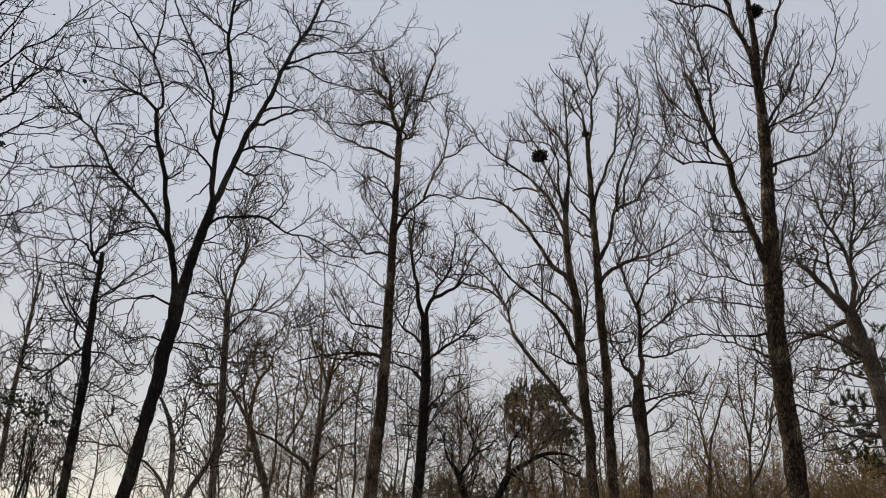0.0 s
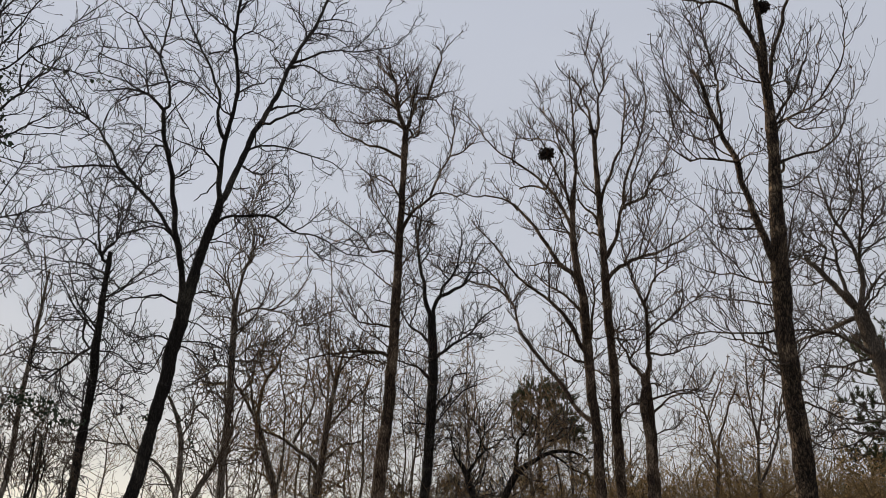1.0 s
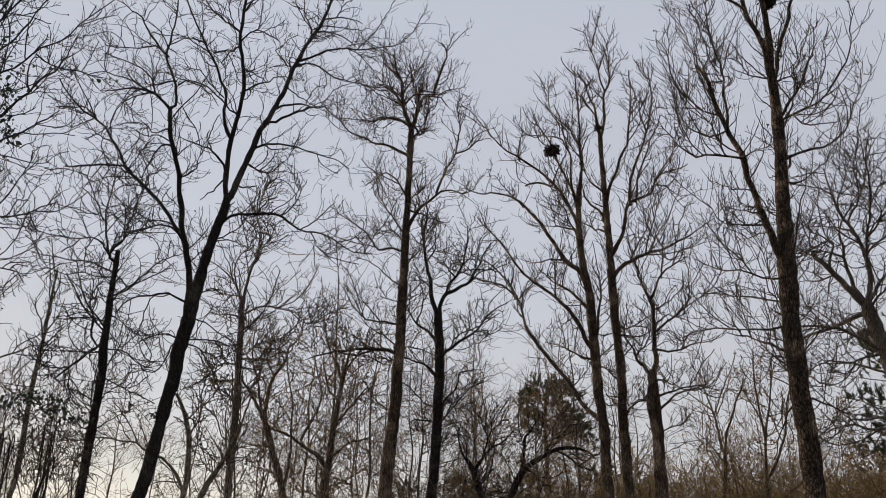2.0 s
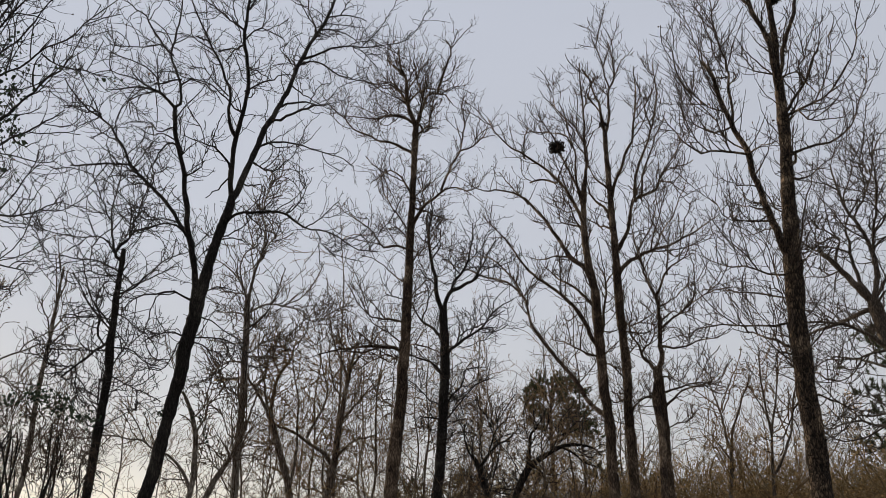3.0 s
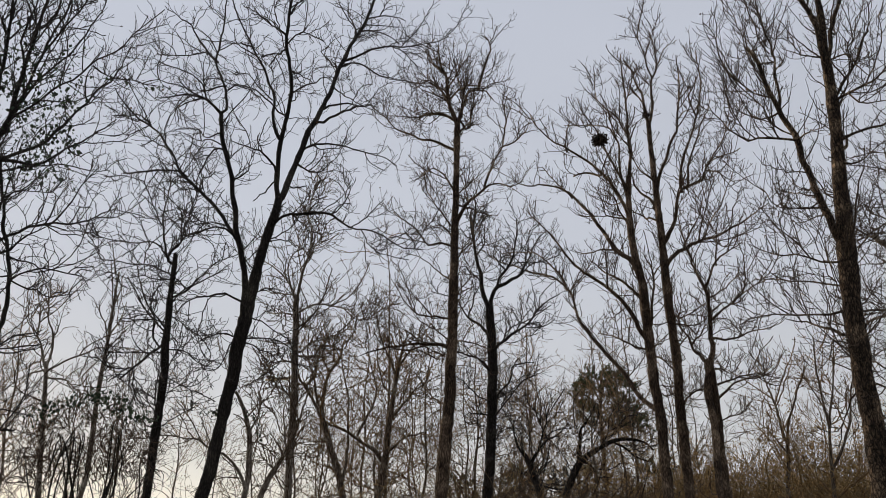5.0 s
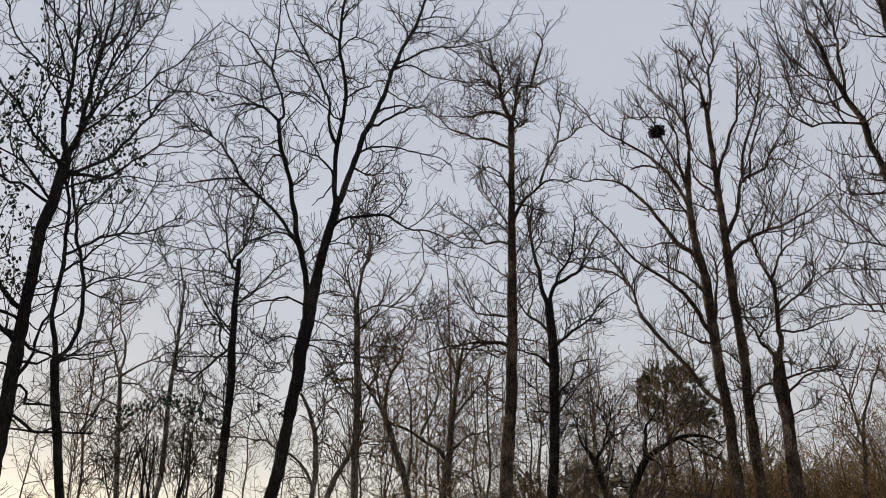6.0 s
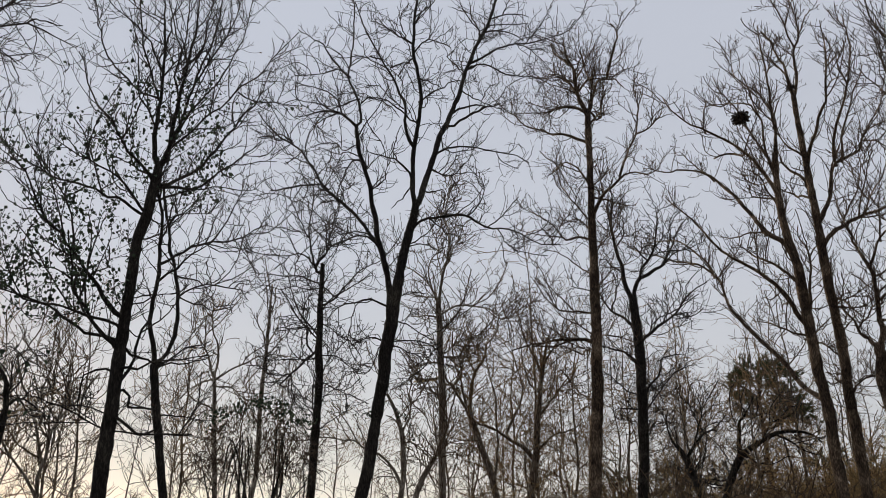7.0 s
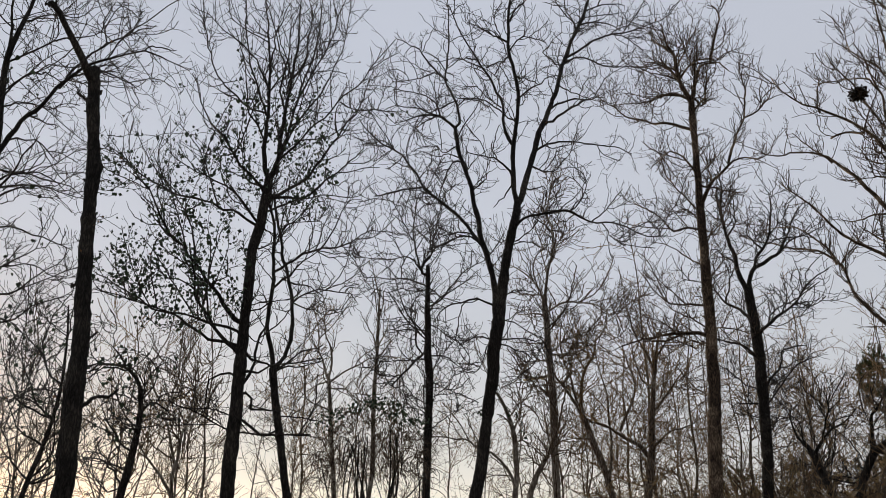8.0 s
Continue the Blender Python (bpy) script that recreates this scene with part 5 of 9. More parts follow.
d2_tree = (
    Tree("bare_tree", 5.50, 26.43, 11.76, "bark_brown", "tall bare brown tree with upright crown branches")
    .limb("trunk", 0.153, 0.085, 0.5, (0.03, 0.00, -0.20, 0.160), (0.03, 0.00, 2.16, 0.153), (0.03, 0.00, 3.37, 0.155), (0.04, 0.00, 4.63, 0.158), (0.05, 0.00, 5.55, 0.150), (0.09, 0.00, 6.49, 0.152), (0.06, 0.00, 7.26, 0.154), (0.04, 0.00, 8.05, 0.145), (0.01, 0.00, 8.85, 0.147), (0.01, 0.00, 9.67, 0.138), (0.02, 0.00, 10.72, 0.120), (0.01, 0.00, 11.80, 0.112), (-0.01, 0.00, 12.90, 0.103), (-0.02, 0.00, 14.03, 0.094), (-0.04, 0.00, 14.92, 0.084), (-0.04, 0.00, 15.72, 0.085))
    .limb("limb", 0.064, 0.016, 0.10, (-0.04, 0.00, 15.56), (-0.09, -0.10, 16.10), (-0.16, -0.20, 16.54), (-0.19, -0.28, 16.99), (-0.36, -0.43, 17.41), (-0.51, -0.58, 17.84), (-0.71, -0.74, 18.15))
    .limb("limb", 0.058, 0.017, 0.10, (-0.04, 0.00, 15.63), (0.11, 0.14, 16.16), (0.20, 0.25, 16.79), (0.21, 0.35, 17.54), (0.28, 0.43, 17.96), (0.44, 0.56, 18.39), (0.47, 0.65, 19.09), (0.43, 0.76, 19.82), (0.33, 0.86, 20.31))
    .limb("branch", 0.033, 0.014, 0.10, (0.27, 0.41, 17.87), (0.11, 0.24, 18.50), (0.01, 0.10, 19.07), (-0.17, -0.06, 19.52), (-0.25, -0.15, 19.86), of=2)
    .limb("branch", 0.028, 0.015, 0.10, (0.44, 0.56, 18.39), (0.67, 0.71, 18.84), (0.85, 0.85, 19.29), (1.01, 0.96, 19.59), of=2)
    .limb("branch", 0.032, 0.014, 0.10, (-0.16, -0.20, 16.54), (-0.30, -0.32, 16.86), (-0.54, -0.50, 17.16), (-0.56, -0.54, 17.38), of=1)
    .limb("stem", 0.075, 0.016, 0.20, (0.02, 0.00, 10.89), (0.28, 0.17, 11.29), (0.47, 0.32, 11.76), (0.62, 0.47, 12.36), (0.76, 0.59, 12.84), (0.93, 0.71, 13.14), (1.25, 0.88, 13.32), (1.58, 1.05, 13.52), (1.79, 1.20, 13.95), (1.98, 1.35, 14.47), (2.32, 1.53, 14.70), (2.88, 1.81, 14.93), (3.23, 1.99, 15.17))
    .limb("branch", 0.052, 0.016, 0.10, (0.89, 0.68, 13.07), (0.92, 0.57, 13.72), (1.00, 0.47, 14.13), (1.18, 0.30, 14.61), (1.40, 0.11, 15.07), (1.66, -0.11, 15.63), (1.81, -0.28, 16.22), (1.93, -0.43, 16.83), (1.89, -0.55, 17.61), (1.89, -0.62, 18.06), of=6)
    .limb("branch", 0.047, 0.017, 0.10, (1.08, 0.79, 13.22), (1.20, 0.94, 14.09), (1.41, 1.14, 14.86), (1.74, 1.38, 15.67), (1.96, 1.56, 16.35), (2.23, 1.75, 16.91), (2.38, 1.87, 17.33), of=6)
    .limb("branch", 0.031, 0.014, 0.10, (1.66, -0.11, 15.63), (1.57, -0.24, 16.28), (1.46, -0.37, 16.82), of=7)
    .limb("branch", 0.032, 0.014, 0.10, (1.98, 1.35, 14.47), (2.24, 1.52, 14.95), (2.57, 1.73, 15.44), (2.84, 1.91, 15.91), (3.05, 2.07, 16.47), of=6)
    .limb("branch", 0.027, 0.013, 0.10, (1.84, 1.24, 14.09), (2.13, 1.08, 13.93), (2.40, 0.91, 13.66), (2.74, 0.68, 13.23), of=6)
    .limb("stem", 0.074, 0.016, 0.20, (0.02, 0.00, 9.98), (0.31, 0.20, 10.44), (0.62, 0.37, 10.69), (1.03, 0.60, 10.94), (1.45, 0.83, 11.20), (1.87, 1.04, 11.35), (2.42, 1.34, 11.73), (2.97, 1.64, 12.13), (3.44, 1.89, 12.52), (3.94, 2.16, 12.87))
    .limb("branch", 0.031, 0.013, 0.10, (1.24, 0.71, 11.07), (1.35, 0.58, 11.62), (1.62, 0.36, 12.17), (1.80, 0.19, 12.67), (2.01, 0.00, 13.13), of=12)
    .limb("branch", 0.031, 0.014, 0.10, (1.40, 0.80, 11.16), (1.77, 1.07, 11.98), (2.22, 1.36, 12.73), (2.63, 1.66, 13.66), (2.92, 1.87, 14.31), of=12)
    .limb("branch", 0.030, 0.013, 0.10, (0.61, 0.37, 10.68), (0.95, 0.13, 11.11), (1.21, -0.06, 11.44), (1.40, -0.23, 11.90), (1.56, -0.41, 12.56), of=12)
    .limb("branch", 0.026, 0.014, 0.10, (2.42, 1.34, 11.73), (2.59, 1.48, 12.33), (2.87, 1.68, 12.95), (3.03, 1.82, 13.45), of=12)
    .limb("limb", 0.062, 0.015, 0.15, (-0.01, 0.00, 12.94), (0.14, -0.15, 13.45), (0.40, -0.34, 13.83), (0.60, -0.51, 14.29), (0.77, -0.66, 14.65), (0.93, -0.78, 14.91), (0.94, -0.86, 15.44), (1.06, -1.03, 16.14), (1.13, -1.16, 16.76), (1.17, -1.30, 17.62))
    .limb("branch", 0.031, 0.013, 0.10, (0.93, -0.83, 15.23), (1.25, -0.63, 15.64), (1.57, -0.47, 15.80), of=17)
    .limb("branch", 0.026, 0.013, 0.10, (1.01, -0.96, 15.84), (1.21, -1.13, 16.29), (1.34, -1.26, 16.67), of=17)
    .limb("limb", 0.066, 0.016, 0.20, (0.00, 0.00, 11.97), (-0.21, 0.19, 12.66), (-0.49, 0.38, 13.11), (-0.74, 0.54, 13.55), (-0.85, 0.68, 14.21))
    .limb("limb", 0.041, 0.013, 0.20, (-0.01, 0.00, 13.31), (-0.33, -0.21, 13.63), (-0.51, -0.34, 13.82), (-0.70, -0.49, 14.16), (-0.86, -0.61, 14.42))
    .limb("limb", 0.041, 0.016, 0.20, (0.01, 0.00, 11.79), (-0.33, 0.18, 11.96), (-0.66, 0.37, 12.22), (-0.91, 0.52, 12.53))
    .limb("limb", 0.031, 0.013, 0.20, (-0.01, 0.00, 12.85), (-0.25, -0.13, 12.83), (-0.48, -0.26, 12.95))
    .limb("limb", 0.034, 0.015, 0.20, (0.06, 0.00, 7.32), (0.34, 0.15, 7.43), (0.54, 0.26, 7.59), (0.67, 0.36, 7.82))
    .limb("limb", 0.034, 0.012, 0.20, (0.04, 0.00, 8.01), (0.43, -0.20, 7.98), (0.85, -0.41, 7.94), (1.25, -0.63, 7.98))
    .limb("limb", 0.034, 0.013, 0.20, (0.02, 0.00, 8.45), (0.27, 0.14, 8.37), (0.50, 0.27, 8.25), (0.76, 0.45, 7.91), (0.95, 0.57, 7.69))
    .limb("limb", 0.029, 0.012, 0.20, (0.03, 0.00, 8.35), (0.41, -0.20, 8.21), (0.80, -0.43, 8.39), (1.12, -0.62, 8.51), (1.65, -0.90, 8.50))
    .limb("limb", 0.028, 0.014, 0.20, (0.07, 0.00, 5.92), (-0.25, 0.16, 5.96), (-0.53, 0.30, 6.03))
    .limb("limb", 0.037, 0.014, 0.30, (0.05, 0.00, 5.03), (0.26, -0.16, 5.42), (0.55, -0.34, 5.66), (0.82, -0.48, 5.68), (1.16, -0.67, 5.68))
    .crown(7.2, 0.9, 0.19, 0.30, 20, 0.07, 1.9, 0.85)
)

d3_tree = (
    Tree("twin_trunk_tree", 6.16, 24.74, 13.99, "bark_brown", "bare brown tree with twin trunks and looping fork")
    .limb("trunk", 0.143, 0.143, 0.6, (0.15, 0.00, -0.20, 0.150), (0.11, 0.00, 2.12, 0.143), (0.08, 0.00, 2.93, 0.127), (0.09, 0.00, 3.75, 0.112), (0.12, 0.00, 4.51, 0.095), (0.12, 0.00, 5.07, 0.096), (0.08, 0.00, 5.63, 0.123), (0.02, 0.00, 6.13, 0.151), (0.05, 0.00, 6.44, 0.143))
    .limb("limb", 0.124, 0.062, 1.00, (0.03, 0.00, 6.03), (-0.14, -0.17, 5.41), (-0.11, -0.28, 4.65), (-0.11, -0.39, 3.81), (-0.13, -0.50, 2.98), (-0.12, -0.62, 2.11), (-0.23, -0.99, -0.27))
    .limb("limb", 0.071, 0.037, 0.50, (0.04, 0.00, 6.31), (-0.15, 0.12, 6.56), (-0.33, 0.25, 6.82), (-0.45, 0.34, 7.14))
    .limb("branch", 0.037, 0.014, 0.30, (-0.41, 0.31, 7.03), (-0.19, 0.17, 7.20), (0.02, 0.05, 7.34), (0.15, -0.06, 7.60), of=2)
    .limb("branch", 0.037, 0.014, 0.30, (-0.45, 0.34, 7.14), (-0.56, 0.45, 7.55), (-0.68, 0.55, 7.90), (-0.69, 0.59, 8.20), of=2)
    .limb("stem", 0.080, 0.045, 0.40, (0.04, 0.00, 6.31), (0.19, -0.12, 6.64), (0.25, -0.20, 6.98), (0.27, -0.26, 7.36), (0.30, -0.35, 7.89), (0.26, -0.43, 8.39), (0.17, -0.52, 8.69))
    .limb("branch", 0.045, 0.014, 0.20, (0.19, -0.51, 8.64), (0.04, -0.39, 9.02), (-0.10, -0.27, 9.46), (-0.17, -0.18, 9.88), (-0.28, -0.08, 10.26), (-0.34, 0.00, 10.66), (-0.37, 0.06, 11.09), (-0.40, 0.12, 11.42), of=5)
    .limb("branch", 0.045, 0.013, 0.20, (0.19, -0.51, 8.64), (0.39, -0.65, 8.92), (0.59, -0.80, 9.23), (0.80, -0.93, 9.39), (1.15, -1.14, 9.55), (1.40, -1.30, 9.73), of=5)
    .limb("branch", 0.027, 0.012, 0.20, (0.59, -0.80, 9.23), (0.66, -0.71, 9.73), (0.69, -0.63, 10.23), (0.84, -0.48, 10.85), of=7)
    .limb("branch", 0.036, 0.011, 0.15, (0.25, -0.21, 7.08), (0.65, -0.43, 6.94), (0.99, -0.61, 6.97), (1.44, -0.86, 7.01), (1.86, -1.09, 7.06), (2.09, -1.23, 7.19), of=5)
    .limb("branch", 0.040, 0.012, 0.15, (0.28, -0.30, 7.63), (0.82, 0.01, 8.11), (1.31, 0.30, 8.54), (1.82, 0.58, 8.94), (2.31, 0.83, 9.15), (2.82, 1.08, 9.21), of=5)
    .limb("branch", 0.027, 0.011, 0.15, (0.27, -0.42, 8.34), (0.69, -0.67, 8.51), (1.05, -0.89, 8.70), (1.39, -1.08, 8.79), of=5)
    .limb("branch", 0.027, 0.012, 0.15, (0.30, -0.35, 7.89), (0.66, -0.14, 8.20), (1.00, 0.04, 8.16), (1.37, 0.23, 8.33), of=5)
    .limb("limb", 0.035, 0.011, 0.20, (0.08, 0.00, 5.63), (0.32, -0.13, 5.66), (0.69, -0.32, 5.69), (1.19, -0.60, 5.79), (1.62, -0.83, 5.73))
    .limb("limb", 0.044, 0.014, 0.20, (0.12, 0.00, 5.09), (0.21, 0.06, 5.25), (0.48, 0.22, 5.48), (0.76, 0.39, 5.70), (1.38, 0.71, 5.95), (1.75, 0.92, 6.19), (1.99, 1.05, 6.38))
    .limb("limb", 0.026, 0.011, 0.20, (0.09, 0.00, 5.54), (-0.44, -0.27, 5.50), (-0.62, -0.37, 5.35), (-0.78, -0.48, 5.13))
    .limb("limb", 0.022, 0.011, 0.20, (0.12, 0.00, 4.56), (0.49, 0.21, 4.74), (0.77, 0.34, 4.78), (1.01, 0.48, 4.96))
    .limb("limb", 0.027, 0.011, 0.20, (0.03, 0.00, 6.17), (0.36, -0.17, 6.08), (0.60, -0.31, 5.94), (0.86, -0.46, 6.04))
    .crown(8.2, 1.0, 0.14, 0.42, 20, 0.07, 2.0, 1.1)
)

e_tree = (
    Tree("big_tree", 5.97, 13.76, 23.45, "bark_furrowed", "large bare tree with furrowed brown bark")
    .limb("trunk", 0.167, 0.047, 0.3, (0.01, 0.00, -0.20, 0.175), (0.01, 0.00, 1.88, 0.167), (0.01, 0.00, 2.32, 0.169), (0.01, 0.00, 2.78, 0.171), (0.01, 0.00, 3.25, 0.163), (0.00, 0.00, 3.72, 0.165), (0.00, 0.00, 4.21, 0.162), (0.01, 0.00, 4.72, 0.154), (0.02, 0.00, 5.23, 0.156), (0.05, 0.00, 5.75, 0.158), (0.08, 0.00, 6.29, 0.160), (0.15, 0.00, 6.83, 0.146), (0.19, 0.00, 7.39, 0.132), (0.24, 0.00, 7.96, 0.117), (0.28, 0.00, 8.55, 0.108), (0.32, 0.00, 9.15, 0.109), (0.35, 0.00, 9.77, 0.094), (0.37, 0.00, 10.28, 0.073), (0.42, 0.00, 10.92, 0.062), (0.44, 0.00, 11.45, 0.057), (0.43, 0.00, 11.87, 0.052), (0.45, 0.00, 12.57, 0.047))
    .limb("stem", 0.053, 0.029, 0.50, (0.35, 0.00, 9.77), (0.29, -0.08, 10.12), (0.26, -0.15, 10.48), (0.23, -0.21, 10.84), (0.15, -0.31, 11.21), (0.08, -0.40, 11.57), (-0.01, -0.52, 12.07), (-0.10, -0.64, 12.57))
    .limb("stem", 0.044, 0.030, 0.30, (0.34, 0.00, 9.58), (0.46, 0.11, 10.06), (0.54, 0.20, 10.47), (0.65, 0.32, 11.05), (0.79, 0.44, 11.56), (0.91, 0.54, 11.94), (1.14, 0.73, 12.71))
    .limb("stem", 0.064, 0.033, 0.60, (0.08, 0.00, 6.29), (-0.04, -0.10, 6.55), (-0.12, -0.18, 6.81), (-0.15, -0.23, 7.05), (-0.20, -0.30, 7.35), (-0.26, -0.36, 7.62), (-0.30, -0.42, 7.89), (-0.33, -0.47, 8.11), (-0.38, -0.52, 8.30), (-0.45, -0.59, 8.50), (-0.52, -0.66, 8.75), (-0.57, -0.73, 8.98), (-0.62, -0.78, 9.20), (-0.67, -0.84, 9.45), (-0.71, -0.91, 9.74), (-0.79, -0.99, 9.96), (-0.92, -1.09, 10.13))
    .limb("branch", 0.027, 0.009, 0.30, (-0.55, -0.70, 8.90), (-0.51, -0.63, 9.34), (-0.54, -0.57, 9.73), (-0.55, -0.53, 9.97), (-0.58, -0.49, 10.26), (-0.58, -0.45, 10.54), (-0.62, -0.38, 11.00), (-0.65, -0.31, 11.46), (-0.67, -0.25, 11.93), (-0.71, -0.16, 12.58), of=3)
    .limb("branch", 0.016, 0.011, 0.50, (-0.73, -0.93, 9.79), (-0.61, -0.99, 9.77), (-0.53, -1.03, 9.69), of=3)
    .limb("branch", 0.016, 0.008, 0.30, (-0.54, -0.57, 9.73), (-0.44, -0.49, 9.99), (-0.49, -0.44, 10.24), of=4)
    .limb("branch", 0.024, 0.008, 0.20, (-0.37, -0.52, 8.29), (-0.62, -0.66, 8.29), (-0.91, -0.81, 8.27), (-1.15, -0.94, 8.28), (-1.28, -1.03, 8.36), (-1.41, -1.12, 8.47), (-1.53, -1.21, 8.65), (-1.65, -1.31, 8.82), (-1.72, -1.38, 9.01), of=3)
    .limb("branch", 0.013, 0.007, 0.20, (-1.41, -1.12, 8.47), (-1.33, -1.04, 8.78), (-1.40, -0.96, 9.21), (-1.53, -0.85, 9.68), of=7)
    .limb("branch", 0.019, 0.008, 0.30, (-0.37, -0.52, 8.28), (-0.22, -0.61, 8.35), (-0.06, -0.70, 8.38), (0.17, -0.82, 8.30), of=3)
    .limb("branch", 0.019, 0.007, 0.20, (-0.54, -0.69, 8.84), (-0.87, -0.52, 8.90), (-1.13, -0.39, 9.06), (-1.34, -0.27, 9.27), (-1.56, -0.14, 9.50), of=3)
    .limb("branch", 0.016, 0.007, 0.15, (-0.60, -0.76, 9.13), (-0.87, -0.92, 9.21), (-1.07, -1.07, 9.43), (-1.25, -1.22, 9.77), (-1.35, -1.34, 10.17), (-1.35, -1.40, 10.58), of=3)
    .limb("branch", 0.016, 0.008, 0.15, (-0.64, -0.81, 9.32), (-0.76, -0.72, 9.67), (-1.00, -0.53, 10.36), (-1.06, -0.41, 11.11), (-1.22, -0.27, 11.81), of=3)
    .limb("branch", 0.016, 0.007, 0.15, (-0.41, -0.56, 8.39), (-0.68, -0.73, 8.60), (-0.82, -0.86, 8.99), (-0.98, -0.99, 9.21), (-1.23, -1.18, 9.54), (-1.38, -1.32, 9.94), of=3)
    .limb("branch", 0.014, 0.008, 0.15, (-0.57, -0.49, 10.23), (-0.70, -0.38, 10.69), (-0.79, -0.27, 11.25), (-0.91, -0.16, 11.79), (-0.98, -0.07, 12.30), of=4)
    .limb("branch", 0.018, 0.007, 0.15, (-0.15, -0.22, 7.00), (-0.51, -0.41, 7.00), (-0.79, -0.57, 7.00), (-0.90, -0.65, 7.17), (-0.96, -0.70, 7.33), (-1.07, -0.77, 7.38), of=3)
    .limb("branch", 0.016, 0.007, 0.15, (-0.18, -0.27, 7.22), (-0.44, -0.13, 7.34), (-0.63, -0.03, 7.41), (-0.78, 0.06, 7.59), (-0.89, 0.14, 7.82), of=3)
    .limb("branch", 0.016, 0.007, 0.15, (-0.21, -0.31, 7.40), (-0.33, -0.38, 7.32), (-0.45, -0.46, 7.44), (-0.53, -0.52, 7.53), of=3)
    .limb("limb", 0.016, 0.008, 0.20, (0.17, 0.00, 7.13), (-0.05, 0.14, 7.35), (-0.17, 0.22, 7.60), (-0.22, 0.27, 7.81), (-0.24, 0.30, 8.01))
    .limb("branch", 0.013, 0.007, 0.15, (-0.16, -0.24, 7.11), (-0.36, -0.34, 7.08), (-0.55, -0.45, 7.10), (-0.67, -0.53, 7.21), of=3)
    .limb("branch", 0.013, 0.007, 0.15, (-0.13, -0.19, 6.86), (-0.46, -0.02, 6.92), (-0.68, 0.10, 6.83), of=3)
    .limb("branch", 0.013, 0.007, 0.15, (-0.27, -0.37, 7.66), (-0.52, -0.51, 7.64), (-0.74, -0.64, 7.75), (-0.97, -0.78, 7.82), of=3)
    .limb("limb", 0.030, 0.017, 0.50, (0.32, 0.00, 9.09), (0.46, 0.10, 9.39), (0.61, 0.21, 9.68), (0.80, 0.32, 9.95), (0.94, 0.42, 10.23), (1.07, 0.51, 10.51), (1.22, 0.61, 10.82))
    .limb("limb", 0.025, 0.007, 0.20, (0.32, 0.00, 9.14), (0.50, -0.10, 9.17), (0.68, -0.20, 9.20), (0.95, -0.36, 9.21), (1.15, -0.48, 9.27), (1.27, -0.55, 9.30), (1.35, -0.61, 9.43), (1.50, -0.73, 9.61), (1.66, -0.85, 9.83), (1.77, -0.98, 10.25), (1.90, -1.11, 10.61))
    .limb("limb", 0.022, 0.007, 0.20, (0.36, 0.00, 9.98), (0.56, 0.11, 10.13), (0.68, 0.17, 10.16), (0.83, 0.25, 10.14), (0.92, 0.32, 9.98), (1.01, 0.39, 9.80), (1.08, 0.44, 9.73))
    .limb("branch", 0.016, 0.007, 0.20, (0.63, -0.17, 9.19), (0.74, -0.26, 8.97), (0.81, -0.30, 8.85), (0.98, -0.40, 8.76), (1.17, -0.50, 8.68), (1.32, -0.58, 8.67), (1.48, -0.68, 8.72), of=23)
    .limb("branch", 0.013, 0.007, 0.15, (0.95, -0.36, 9.21), (1.17, -0.21, 9.68), (1.34, -0.08, 10.14), (1.48, 0.06, 10.76), (1.57, 0.15, 11.18), of=23)
    .limb("branch", 0.014, 0.007, 0.15, (0.80, 0.32, 9.95), (0.81, 0.27, 10.31), (0.95, 0.15, 10.59), (1.05, 0.05, 10.89), (1.24, -0.10, 11.13), of=22)
    .limb("limb", 0.027, 0.007, 0.20, (0.26, 0.00, 8.33), (0.38, 0.06, 8.39), (0.54, 0.14, 8.46), (0.75, 0.25, 8.56), (1.05, 0.40, 8.64), (1.28, 0.53, 8.81), (1.43, 0.61, 8.97), (1.67, 0.77, 9.39), (1.89, 0.93, 9.93), (2.04, 1.05, 10.41))
    .limb("limb", 0.021, 0.007, 0.20, (0.23, 0.00, 7.87), (0.36, -0.07, 7.85), (0.50, -0.14, 7.81), (0.64, -0.22, 7.80), (0.80, -0.31, 7.88), (0.93, -0.40, 7.98))
    .limb("limb", 0.043, 0.022, 0.80, (0.25, 0.00, 8.07), (0.35, 0.06, 8.20), (0.42, 0.11, 8.30), (0.47, 0.15, 8.45))
    .limb("limb", 0.016, 0.008, 0.40, (0.23, 0.00, 7.94), (0.13, -0.06, 7.92), (0.05, -0.11, 7.99))
    .limb("limb", 0.023, 0.007, 0.20, (0.43, 0.00, 11.18), (0.51, 0.06, 11.06), (0.64, 0.15, 10.92))
    .limb("limb", 0.017, 0.007, 0.15, (0.36, 0.00, 10.13), (0.13, -0.13, 10.14), (-0.01, -0.21, 10.20), (-0.11, -0.29, 10.37), (-0.16, -0.35, 10.61))
    .limb("limb", 0.016, 0.007, 0.15, (0.32, 0.00, 9.09), (0.59, 0.17, 9.48), (0.83, 0.32, 9.81))
    .limb("limb", 0.023, 0.007, 0.15, (0.07, 0.00, 5.99), (-0.28, -0.18, 6.01), (-0.55, -0.33, 6.06), (-0.81, -0.49, 6.13), (-1.08, -0.64, 6.18), (-1.25, -0.75, 6.26), (-1.39, -0.83, 6.32))
    .limb("limb", 0.018, 0.007, 0.15, (0.04, 0.00, 5.52), (-0.32, 0.20, 5.69), (-0.63, 0.36, 5.85), (-0.93, 0.52, 5.99), (-1.24, 0.68, 6.11), (-1.57, 0.84, 6.15))
